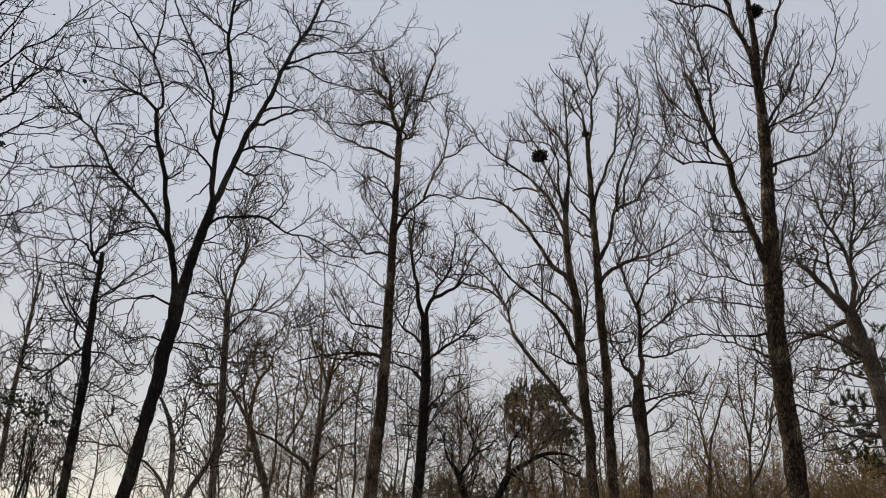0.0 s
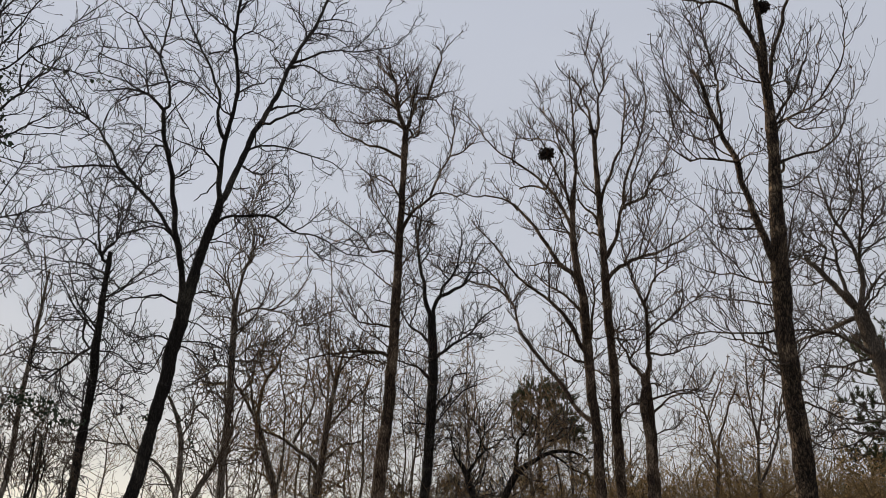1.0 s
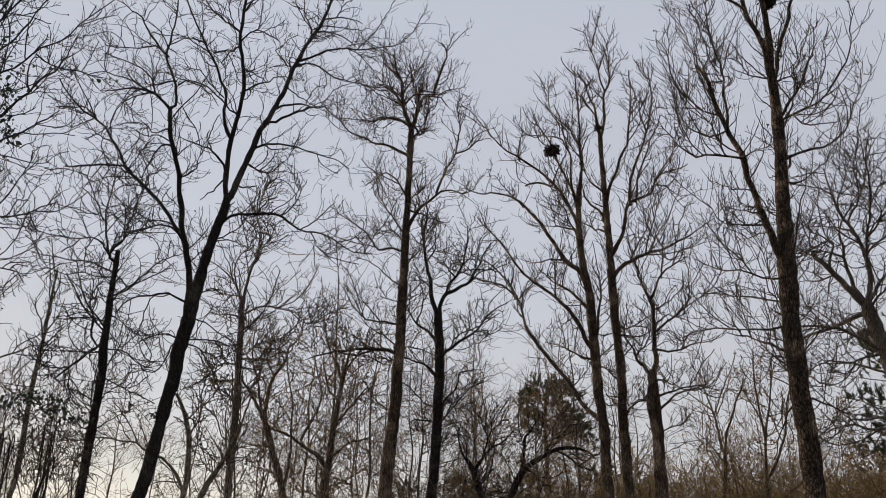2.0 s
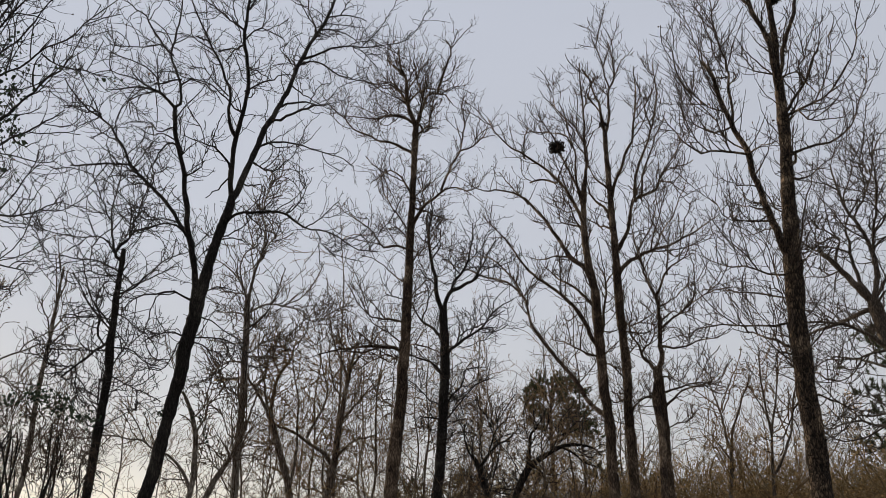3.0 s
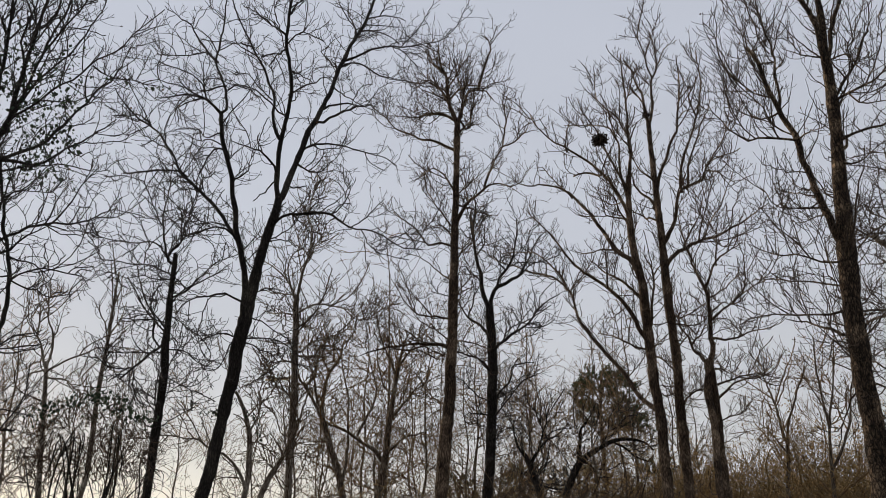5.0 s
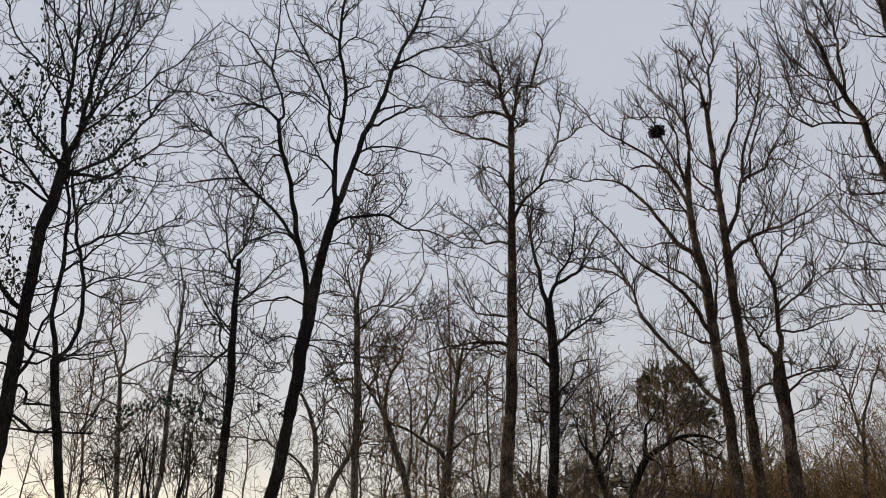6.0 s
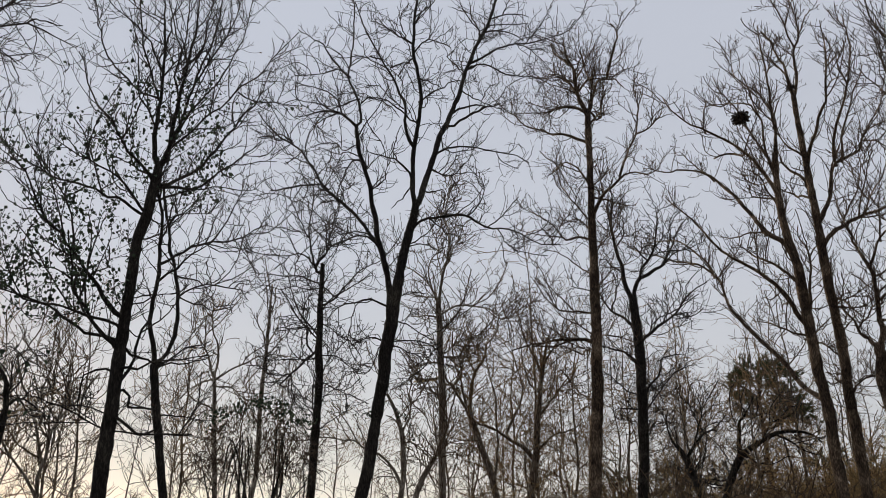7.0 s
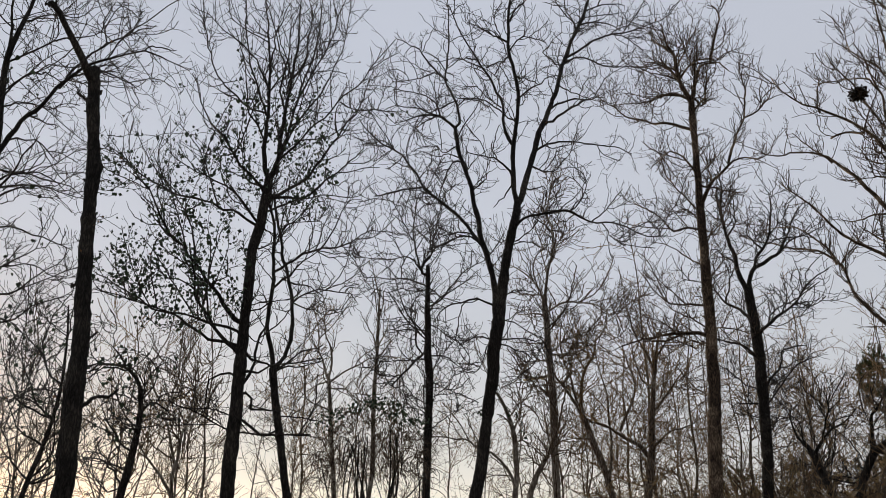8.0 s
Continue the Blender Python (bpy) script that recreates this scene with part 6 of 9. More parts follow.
    .limb("limb", 0.025, 0.006, 0.15, (0.02, 0.00, 5.10), (-0.41, -0.22, 5.05), (-0.77, -0.41, 5.05), (-1.08, -0.58, 5.03), (-1.35, -0.72, 5.01), (-1.55, -0.83, 4.95), (-1.73, -0.93, 4.85))
    .limb("limb", 0.027, 0.008, 0.20, (0.00, 0.00, 4.65), (-0.25, 0.15, 4.81), (-0.49, 0.27, 4.95), (-0.83, 0.46, 5.09), (-1.08, 0.59, 5.22))
    .limb("branch", 0.016, 0.007, 0.15, (-0.81, 0.45, 5.08), (-0.80, 0.41, 5.32), (-0.92, 0.32, 5.47), (-1.04, 0.23, 5.63), of=38)
    .limb("limb", 0.013, 0.007, 0.10, (0.02, 0.00, 5.13), (-0.21, 0.17, 5.62), (-0.31, 0.28, 6.10), (-0.41, 0.39, 6.60), (-0.49, 0.47, 6.98))
    .limb("limb", 0.013, 0.007, 0.10, (0.03, 0.00, 5.33), (-0.11, -0.13, 5.74), (-0.18, -0.20, 6.05), (-0.18, -0.25, 6.36))
    .limb("limb", 0.012, 0.007, 0.10, (0.01, 0.00, 4.72), (-0.33, 0.21, 5.11), (-0.53, 0.35, 5.43), (-0.76, 0.48, 5.66))
    .limb("limb", 0.012, 0.006, 0.10, (0.00, 0.00, 4.46), (-0.33, -0.19, 4.61), (-0.46, -0.30, 4.30), (-0.62, -0.41, 4.05))
    .limb("limb", 0.020, 0.006, 0.15, (0.00, 0.00, 4.21), (0.19, 0.09, 4.23), (0.32, 0.17, 4.12), (0.49, 0.26, 4.07), (0.78, 0.42, 4.02))
    .limb("limb", 0.022, 0.006, 0.15, (0.00, 0.00, 3.69), (0.25, -0.14, 3.76), (0.42, -0.23, 3.66), (0.53, -0.31, 3.53), (0.70, -0.41, 3.40), (0.84, -0.49, 3.32))
    .limb("limb", 0.017, 0.006, 0.15, (0.01, 0.00, 3.51), (0.17, 0.08, 3.51), (0.19, 0.11, 3.34), (0.21, 0.14, 3.23), (0.31, 0.20, 3.20))
    .limb("limb", 0.014, 0.006, 0.15, (0.01, 0.00, 3.02), (0.19, -0.10, 3.06), (0.33, -0.18, 3.13), (0.47, -0.27, 3.24))
    .limb("limb", 0.015, 0.007, 0.30, (0.00, 0.00, 3.82), (-0.17, 0.11, 3.63), (-0.31, 0.22, 3.38), (-0.43, 0.31, 3.11), (-0.56, 0.41, 2.83))
    .limb("limb", 0.013, 0.006, 0.15, (0.07, 0.00, 6.07), (0.31, -0.14, 6.21), (0.47, -0.24, 6.31), (0.59, -0.31, 6.32))
    .limb("limb", 0.013, 0.006, 0.15, (0.02, 0.00, 5.02), (0.15, 0.09, 4.82), (0.25, 0.17, 4.62))
    .limb("branch", 0.028, 0.017, 0.30, (0.12, -0.35, 11.35), (0.03, -0.43, 11.56), (-0.12, -0.52, 11.65), (-0.35, -0.67, 11.79), (-0.58, -0.80, 11.80), (-0.72, -0.89, 11.82), (-0.94, -1.01, 11.83), (-1.08, -1.10, 11.87), (-1.29, -1.24, 11.97), of=1)
    .crown(10.5, 0.85, 0.2, 0.27, 120, 0.055, 1.12, 1.0)
)

j_tree = (
    Tree("spreading_oak", 13.66, 23.29, 30.38, "bark_pale", "wide bare oak with pale spreading limbs")
    .limb("trunk", 0.275, 0.178, 0.8, (-0.53, 0.00, -0.20, 0.288), (-0.52, 0.00, 2.46, 0.275), (-0.52, 0.00, 3.71, 0.263), (-0.54, 0.00, 4.85, 0.251), (-0.59, 0.00, 5.77, 0.238), (-0.66, 0.00, 6.73, 0.233), (-0.78, 0.00, 7.45, 0.219), (-0.89, 0.00, 8.04, 0.194), (-0.97, 0.00, 8.34, 0.178))
    .limb("limb", 0.115, 0.063, 0.60, (-0.95, 0.00, 8.27), (-1.16, -0.15, 8.55), (-1.34, -0.29, 8.88), (-1.52, -0.43, 9.19), (-1.79, -0.62, 9.46), (-1.99, -0.76, 9.74), (-2.15, -0.88, 9.98))
    .limb("branch", 0.036, 0.012, 0.20, (-1.52, -0.43, 9.19), (-1.70, -0.33, 9.38), (-1.95, -0.20, 9.32), (-2.22, -0.05, 9.27), (-2.57, 0.12, 9.41), (-2.85, 0.26, 9.45), of=1)
    .limb("branch", 0.036, 0.014, 0.20, (-2.08, -0.83, 9.86), (-2.33, -0.99, 10.05), (-2.53, -1.13, 10.25), (-2.72, -1.26, 10.38), (-2.79, -1.34, 10.66), (-2.92, -1.44, 10.85), of=1)
    .limb("stem", 0.071, 0.014, 0.40, (-0.97, 0.00, 8.34), (-1.22, 0.19, 8.87), (-1.27, 0.27, 9.34), (-1.36, 0.35, 9.67), (-1.41, 0.42, 10.09), (-1.42, 0.48, 10.46), (-1.46, 0.55, 10.94), (-1.29, 0.70, 11.46), (-0.99, 0.90, 11.89), (-0.68, 1.11, 12.31))
    .limb("branch", 0.037, 0.012, 0.20, (-1.41, 0.43, 10.13), (-1.69, 0.26, 10.24), (-1.99, 0.08, 10.38), (-2.41, -0.14, 10.33), (-2.76, -0.35, 10.09), of=4)
    .limb("stem", 0.089, 0.020, 0.30, (-0.94, 0.00, 8.26), (-0.83, 0.12, 8.76), (-0.77, 0.22, 9.34), (-0.76, 0.28, 9.74), (-0.80, 0.33, 10.05), (-0.90, 0.44, 10.50), (-1.01, 0.54, 10.95), (-1.13, 0.65, 11.35), (-1.29, 0.77, 11.74), (-1.40, 0.89, 12.28), (-1.47, 0.99, 12.87), (-1.52, 1.10, 13.58))
    .limb("branch", 0.045, 0.014, 0.20, (-0.77, 0.25, 9.54), (-0.64, 0.06, 10.43), (-0.50, -0.08, 10.94), (-0.34, -0.23, 11.44), (-0.20, -0.37, 11.95), (-0.18, -0.46, 12.51), (-0.17, -0.54, 13.08), (-0.02, -0.69, 13.60), of=6)
    .limb("branch", 0.041, 0.014, 0.20, (-0.77, 0.29, 9.83), (-0.53, 0.46, 10.24), (-0.22, 0.65, 10.54), (0.28, 0.92, 10.83), (0.63, 1.12, 11.02), of=6)
    .limb("branch", 0.036, 0.013, 0.20, (-0.61, 0.04, 10.51), (-0.13, -0.26, 10.90), (0.24, -0.49, 11.13), (0.61, -0.72, 11.39), (0.88, -0.90, 11.60), of=7)
    .limb("branch", 0.038, 0.015, 0.20, (-1.11, 0.63, 11.30), (-0.74, 0.91, 12.04), (-0.42, 1.16, 12.85), (-0.20, 1.37, 13.70), (0.06, 1.58, 14.39), (0.39, 1.79, 14.84), of=6)
    .limb("branch", 0.029, 0.012, 0.20, (-1.29, 0.77, 11.74), (-1.26, 0.68, 12.28), (-0.98, 0.47, 12.77), (-0.82, 0.33, 13.20), (-0.58, 0.16, 13.49), of=6)
    .limb("branch", 0.027, 0.012, 0.20, (-0.34, -0.23, 11.44), (-0.04, -0.01, 12.06), (0.33, 0.20, 12.36), (0.73, 0.41, 12.55), of=7)
    .limb("branch", 0.027, 0.012, 0.20, (-0.20, -0.37, 11.95), (-0.37, -0.52, 12.33), (-0.55, -0.67, 12.72), (-0.63, -0.78, 13.20), of=7)
    .limb("limb", 0.062, 0.014, 0.30, (-0.96, 0.00, 8.33), (-0.64, 0.22, 8.79), (-0.35, 0.41, 9.23), (-0.09, 0.58, 9.52), (0.26, 0.77, 9.71), (0.60, 0.95, 9.90))
    .limb("limb", 0.044, 0.013, 0.30, (-0.92, 0.00, 8.15), (-0.52, -0.25, 8.53), (-0.18, -0.47, 8.84), (0.21, -0.69, 8.93))
    .limb("branch", 0.045, 0.019, 0.30, (-1.78, -0.61, 9.45), (-1.60, -0.40, 10.36), (-1.84, -0.27, 10.54), (-2.17, -0.09, 10.46), (-2.49, 0.09, 10.23), (-2.79, 0.28, 9.98), of=1)
    .limb("branch", 0.027, 0.012, 0.20, (-1.62, -0.39, 10.37), (-1.80, -0.53, 10.64), (-2.07, -0.69, 10.74), (-2.14, -0.77, 11.02), (-1.97, -0.89, 11.25), (-1.93, -0.97, 11.70), of=16)
    .limb("limb", 0.080, 0.029, 0.20, (-0.89, 0.00, 8.06), (-1.27, 0.19, 8.06), (-1.62, 0.37, 8.00), (-2.16, 0.65, 7.94), (-2.62, 0.88, 7.91), (-2.92, 1.03, 7.83), (-3.10, 1.15, 7.62), (-3.22, 1.24, 7.38))
    .limb("limb", 0.078, 0.022, 0.20, (-0.66, 0.00, 6.73), (-1.08, -0.26, 6.99), (-1.35, -0.43, 7.21), (-1.77, -0.68, 7.42), (-2.20, -0.93, 7.56), (-2.65, -1.18, 7.60), (-2.90, -1.31, 7.56))
    .limb("limb", 0.043, 0.014, 0.20, (-0.61, 0.00, 6.00), (-1.05, 0.24, 6.28), (-1.53, 0.51, 6.53), (-2.02, 0.76, 6.73), (-2.54, 1.01, 6.83), (-2.91, 1.21, 6.77), (-3.17, 1.36, 6.57))
    .limb("limb", 0.043, 0.013, 0.20, (-0.67, 0.00, 6.76), (-1.29, -0.33, 6.64), (-1.68, -0.54, 6.52), (-2.06, -0.74, 6.47), (-2.51, -0.98, 6.47))
    .limb("limb", 0.050, 0.014, 0.20, (-0.54, 0.00, 4.52), (-1.06, 0.26, 4.54), (-1.60, 0.53, 4.58), (-1.91, 0.69, 4.76), (-2.25, 0.86, 4.74), (-2.59, 1.02, 4.75), (-2.87, 1.18, 4.64), (-3.10, 1.30, 4.81), (-3.12, 1.36, 5.18))
    .limb("limb", 0.042, 0.012, 0.20, (-0.55, 0.00, 4.99), (-1.12, -0.31, 4.85), (-1.57, -0.54, 4.77), (-1.99, -0.76, 4.72), (-2.26, -0.94, 4.44), (-2.52, -1.11, 4.19), (-2.84, -1.31, 3.93))
    .limb("limb", 0.026, 0.012, 0.20, (-0.76, 0.00, 7.34), (-1.00, 0.13, 7.50), (-1.23, 0.25, 7.52), (-1.49, 0.41, 7.80), (-1.70, 0.55, 8.14))
    .limb("limb", 0.026, 0.011, 0.20, (-0.66, 0.00, 6.71), (-0.33, -0.20, 6.91), (-0.04, -0.40, 7.27))
    .crown(7.2, 1.3, 0.08, 0.42, 60, 0.07, 1.65, 1.4)
)

k_tree = (
    Tree("broken_snag", -9.74, 8.61, -48.55, "bark_snag", "dead standing trunk snapped off at the top")
    .limb("trunk", 0.147, 0.088, 0.25, (-0.15, 0.00, -0.20, 0.154), (-0.15, 0.00, 1.76, 0.147), (-0.14, 0.00, 2.15, 0.144), (-0.16, 0.00, 2.55, 0.142), (-0.18, 0.00, 2.96, 0.147), (-0.21, 0.00, 3.38, 0.145), (-0.21, 0.00, 3.81, 0.134), (-0.22, 0.00, 4.25, 0.113), (-0.24, 0.00, 4.70, 0.115), (-0.27, 0.00, 5.15, 0.116), (-0.30, 0.00, 5.62, 0.104), (-0.33, 0.00, 6.10, 0.101), (-0.36, 0.00, 6.64, 0.107), (-0.39, 0.00, 7.10, 0.117), (-0.46, 0.00, 7.60, 0.095), (-0.54, 0.00, 8.12, 0.096), (-0.60, 0.00, 8.65, 0.097), (-0.63, 0.00, 8.95, 0.088))
    .limb("limb", 0.063, 0.042, 1.00, (-0.60, 0.00, 8.65), (-0.73, -0.09, 8.82), (-0.83, -0.17, 8.94), (-0.97, -0.27, 9.12), (-1.09, -0.37, 9.30), (-1.22, -0.47, 9.48), (-1.35, -0.57, 9.63), (-1.42, -0.61, 9.67))
    .limb("limb", 0.034, 0.019, 1.00, (-0.55, 0.00, 8.23), (-0.68, 0.07, 8.37), (-0.74, 0.11, 8.46), (-0.82, 0.16, 8.56))
    .limb("limb", 0.017, 0.009, 0.50, (-0.21, 0.00, 3.72), (-0.24, -0.02, 3.76), (-0.30, -0.06, 3.71))
    .limb("limb", 0.038, 0.016, 0.60, (-0.19, 0.00, 3.17), (-0.03, 0.08, 3.22), (0.12, 0.17, 3.28), (0.27, 0.25, 3.38), (0.39, 0.32, 3.46), (0.46, 0.37, 3.57))
    .limb("limb", 0.026, 0.017, 1.00, (-0.22, 0.00, 4.25), (-0.10, -0.06, 4.29), (0.02, -0.14, 4.35))
    .limb("branch", 0.023, 0.009, 1.00, (-1.38, -0.58, 9.65), (-1.44, -0.55, 9.70), (-1.48, -0.53, 9.73), of=1)
    .limb("branch", 0.023, 0.007, 1.00, (-1.36, -0.57, 9.64), (-1.36, -0.58, 9.70), (-1.36, -0.59, 9.74), of=1)
    .limb("splinter", 0.034, 0.007, 1.00, (-0.61, 0.00, 8.76), (-0.69, 0.01, 8.91), (-0.69, 0.01, 8.97))
    .limb("splinter", 0.034, 0.007, 1.00, (-0.61, 0.00, 8.76), (-0.57, -0.00, 8.94), (-0.57, -0.01, 9.02))
    .limb("splinter", 0.029, 0.007, 1.00, (-0.62, 0.00, 8.82), (-0.63, 0.00, 8.96), (-0.64, 0.00, 9.03))
    .limb("knot", 0.040, 0.022, 1.00, (-0.27, 0.00, 5.11), (-0.38, -0.01, 5.09), (-0.44, -0.01, 5.11))
    .limb("knot", 0.034, 0.019, 1.00, (-0.58, 0.00, 8.49), (-0.50, 0.00, 8.55), (-0.47, 0.01, 8.58))
    .limb("knot", 0.029, 0.014, 1.00, (-0.54, 0.00, 8.14), (-0.64, -0.01, 8.12), (-0.68, -0.01, 8.12))
    .limb("knot", 0.038, 0.019, 1.00, (-0.44, 0.00, 7.45), (-0.35, 0.00, 7.47), (-0.33, 0.01, 7.49))
    .limb("knot", 0.037, 0.019, 1.00, (-0.38, 0.00, 6.91), (-0.49, -0.01, 6.88), (-0.52, -0.01, 6.89))
    .crown(1.0, 0.55, 0.1, 0.48, 20, 0.07, 1.10, 0.3)
)

l_tree = (
    Tree("spreading_tree", -14.12, 9.46, -56.18, "bark_dark", "wide bare tree with long arching dark limbs")
    .limb("trunk", 0.132, 0.026, 0.5, (0.62, 0.00, -0.20, 0.138), (0.54, 0.00, 1.84, 0.132), (0.45, 0.00, 2.82, 0.129), (0.37, 0.00, 3.84, 0.126), (0.28, 0.00, 4.90, 0.118), (0.18, 0.00, 6.01, 0.110), (0.09, 0.00, 7.17, 0.096), (-0.02, 0.00, 8.38, 0.086), (-0.11, 0.00, 9.39, 0.076), (-0.18, 0.00, 10.31, 0.065), (-0.19, 0.00, 11.00, 0.054), (-0.06, 0.00, 11.76, 0.049), (0.06, 0.00, 12.39, 0.037), (0.08, 0.00, 12.85, 0.032), (0.07, 0.00, 13.62, 0.026))
    .limb("stem", 0.052, 0.009, 0.30, (-0.02, 0.00, 8.37), (0.01, -0.07, 8.80), (0.20, -0.22, 9.14), (0.34, -0.35, 9.49), (0.55, -0.50, 9.75), (0.79, -0.69, 10.13), (1.04, -0.87, 10.45), (1.25, -1.04, 10.72), (1.44, -1.16, 10.85), (1.73, -1.34, 10.93), (2.07, -1.56, 11.03), (2.22, -1.65, 11.05), (2.49, -1.80, 10.94), (2.71, -1.93, 10.81), (2.95, -2.07, 10.69))
    .limb("branch", 0.030, 0.010, 0.20, (0.83, -0.72, 10.18), (1.01, -0.58, 10.60), (1.19, -0.45, 11.02), (1.34, -0.35, 11.37), (1.55, -0.21, 11.71), (1.77, -0.08, 12.06), (2.07, 0.10, 12.44), (2.38, 0.28, 12.85), (2.74, 0.47, 13.18), of=1)
    .limb("branch", 0.018, 0.008, 0.20, (2.22, -1.65, 11.05), (2.36, -1.75, 11.15), (2.57, -1.87, 11.15), (2.80, -2.01, 11.08), of=1)
    .limb("branch", 0.016, 0.009, 0.20, (1.66, -0.15, 11.88), (1.62, -0.08, 12.27), (1.61, -0.02, 12.69), (1.72, 0.08, 13.19), of=2)
    .limb("branch", 0.017, 0.009, 0.20, (2.07, 0.10, 12.44), (2.20, -0.03, 12.76), (2.29, -0.13, 13.05), of=2)
    .limb("branch", 0.018, 0.009, 0.20, (1.04, -0.87, 10.45), (1.35, -0.69, 10.84), (1.59, -0.57, 10.94), (1.85, -0.44, 10.96), (2.11, -0.32, 10.98), (2.49, -0.12, 11.24), (2.89, 0.08, 11.48), of=1)
    .limb("branch", 0.015, 0.008, 0.20, (1.42, -0.65, 10.87), (1.75, -0.84, 10.67), (2.08, -1.02, 10.55), (2.30, -1.16, 10.38), of=6)
    .limb("branch", 0.018, 0.008, 0.20, (0.55, -0.50, 9.75), (0.82, -0.36, 9.83), (0.99, -0.27, 9.75), of=1)
    .limb("limb", 0.036, 0.012, 0.40, (-0.18, 0.00, 10.57), (-0.26, -0.13, 11.18), (-0.30, -0.22, 11.68), (-0.30, -0.30, 12.21), (-0.34, -0.39, 12.72))
    .limb("limb", 0.021, 0.009, 0.20, (-0.16, 0.00, 10.04), (0.02, 0.13, 10.44), (0.36, 0.34, 10.92), (0.61, 0.50, 11.26), (1.07, 0.74, 11.52), (1.27, 0.85, 11.71))
    .limb("branch", 0.019, 0.008, 0.20, (0.40, 0.37, 10.98), (0.74, 0.19, 10.85), (0.98, 0.05, 10.64), of=10)
    .limb("limb", 0.018, 0.008, 0.20, (-0.14, 0.00, 9.78), (0.24, 0.22, 10.14), (0.57, 0.39, 10.29), (0.86, 0.53, 10.35), (1.02, 0.63, 10.56))
    .limb("limb", 0.021, 0.008, 0.20, (-0.18, 0.00, 10.86), (0.16, -0.22, 11.07), (0.53, -0.46, 11.31), (0.77, -0.61, 11.45), (1.07, -0.79, 11.54), (1.36, -0.98, 11.64), (1.45, -1.07, 11.91), (1.54, -1.17, 12.25))
    .limb("limb", 0.022, 0.009, 0.20, (-0.03, 0.00, 11.93), (0.14, 0.10, 12.16), (0.39, 0.26, 12.47), (0.68, 0.41, 12.67), (1.04, 0.60, 12.92))
    .limb("branch", 0.020, 0.007, 0.20, (0.13, -0.17, 9.02), (0.37, -0.30, 9.00), (0.67, -0.46, 8.98), (0.85, -0.57, 8.75), (1.04, -0.69, 8.54), of=1)
    .limb("limb", 0.026, 0.008, 0.20, (-0.02, 0.00, 8.42), (0.38, 0.21, 8.57), (0.71, 0.37, 8.65), (1.11, 0.57, 8.69), (1.49, 0.76, 8.66), (1.80, 0.93, 8.53))
    .limb("limb", 0.023, 0.007, 0.20, (0.01, 0.00, 8.07), (0.39, -0.23, 8.27), (0.68, -0.39, 8.30), (0.99, -0.56, 8.18), (1.27, -0.73, 7.91))
    .limb("limb", 0.023, 0.008, 0.20, (0.02, 0.00, 7.95), (0.65, 0.34, 8.29), (1.22, 0.61, 8.37), (1.83, 0.90, 8.48))
    .limb("limb", 0.023, 0.007, 0.20, (0.08, 0.00, 7.23), (0.47, -0.20, 7.18), (0.77, -0.36, 7.10), (1.12, -0.55, 6.96), (1.54, -0.80, 6.70))
    .limb("limb", 0.022, 0.008, 0.20, (0.17, 0.00, 6.18), (0.71, 0.30, 6.60), (1.00, 0.47, 6.88), (1.21, 0.60, 7.11))
    .limb("limb", 0.017, 0.007, 0.20, (0.16, 0.00, 6.35), (0.80, -0.33, 6.29), (1.19, -0.54, 6.21), (1.43, -0.68, 6.13))
    .limb("limb", 0.022, 0.008, 0.20, (0.22, 0.00, 5.62), (0.52, 0.17, 5.84), (0.80, 0.33, 6.02), (1.07, 0.50, 6.41), (1.47, 0.73, 6.86), (1.68, 0.88, 7.22))
    .limb("limb", 0.024, 0.007, 0.20, (0.26, 0.00, 5.12), (0.59, -0.19, 5.21), (0.85, -0.34, 5.35), (1.14, -0.53, 5.55), (1.44, -0.71, 5.69), (1.71, -0.89, 5.87))
    .limb("limb", 0.016, 0.007, 0.20, (0.24, 0.00, 5.34), (0.75, 0.26, 5.35), (1.06, 0.43, 5.14), (1.20, 0.53, 4.94))
    .crown(7.6, 1.02, 0.02, 0.34, 20, 0.07, 1.45, 0.9)
)

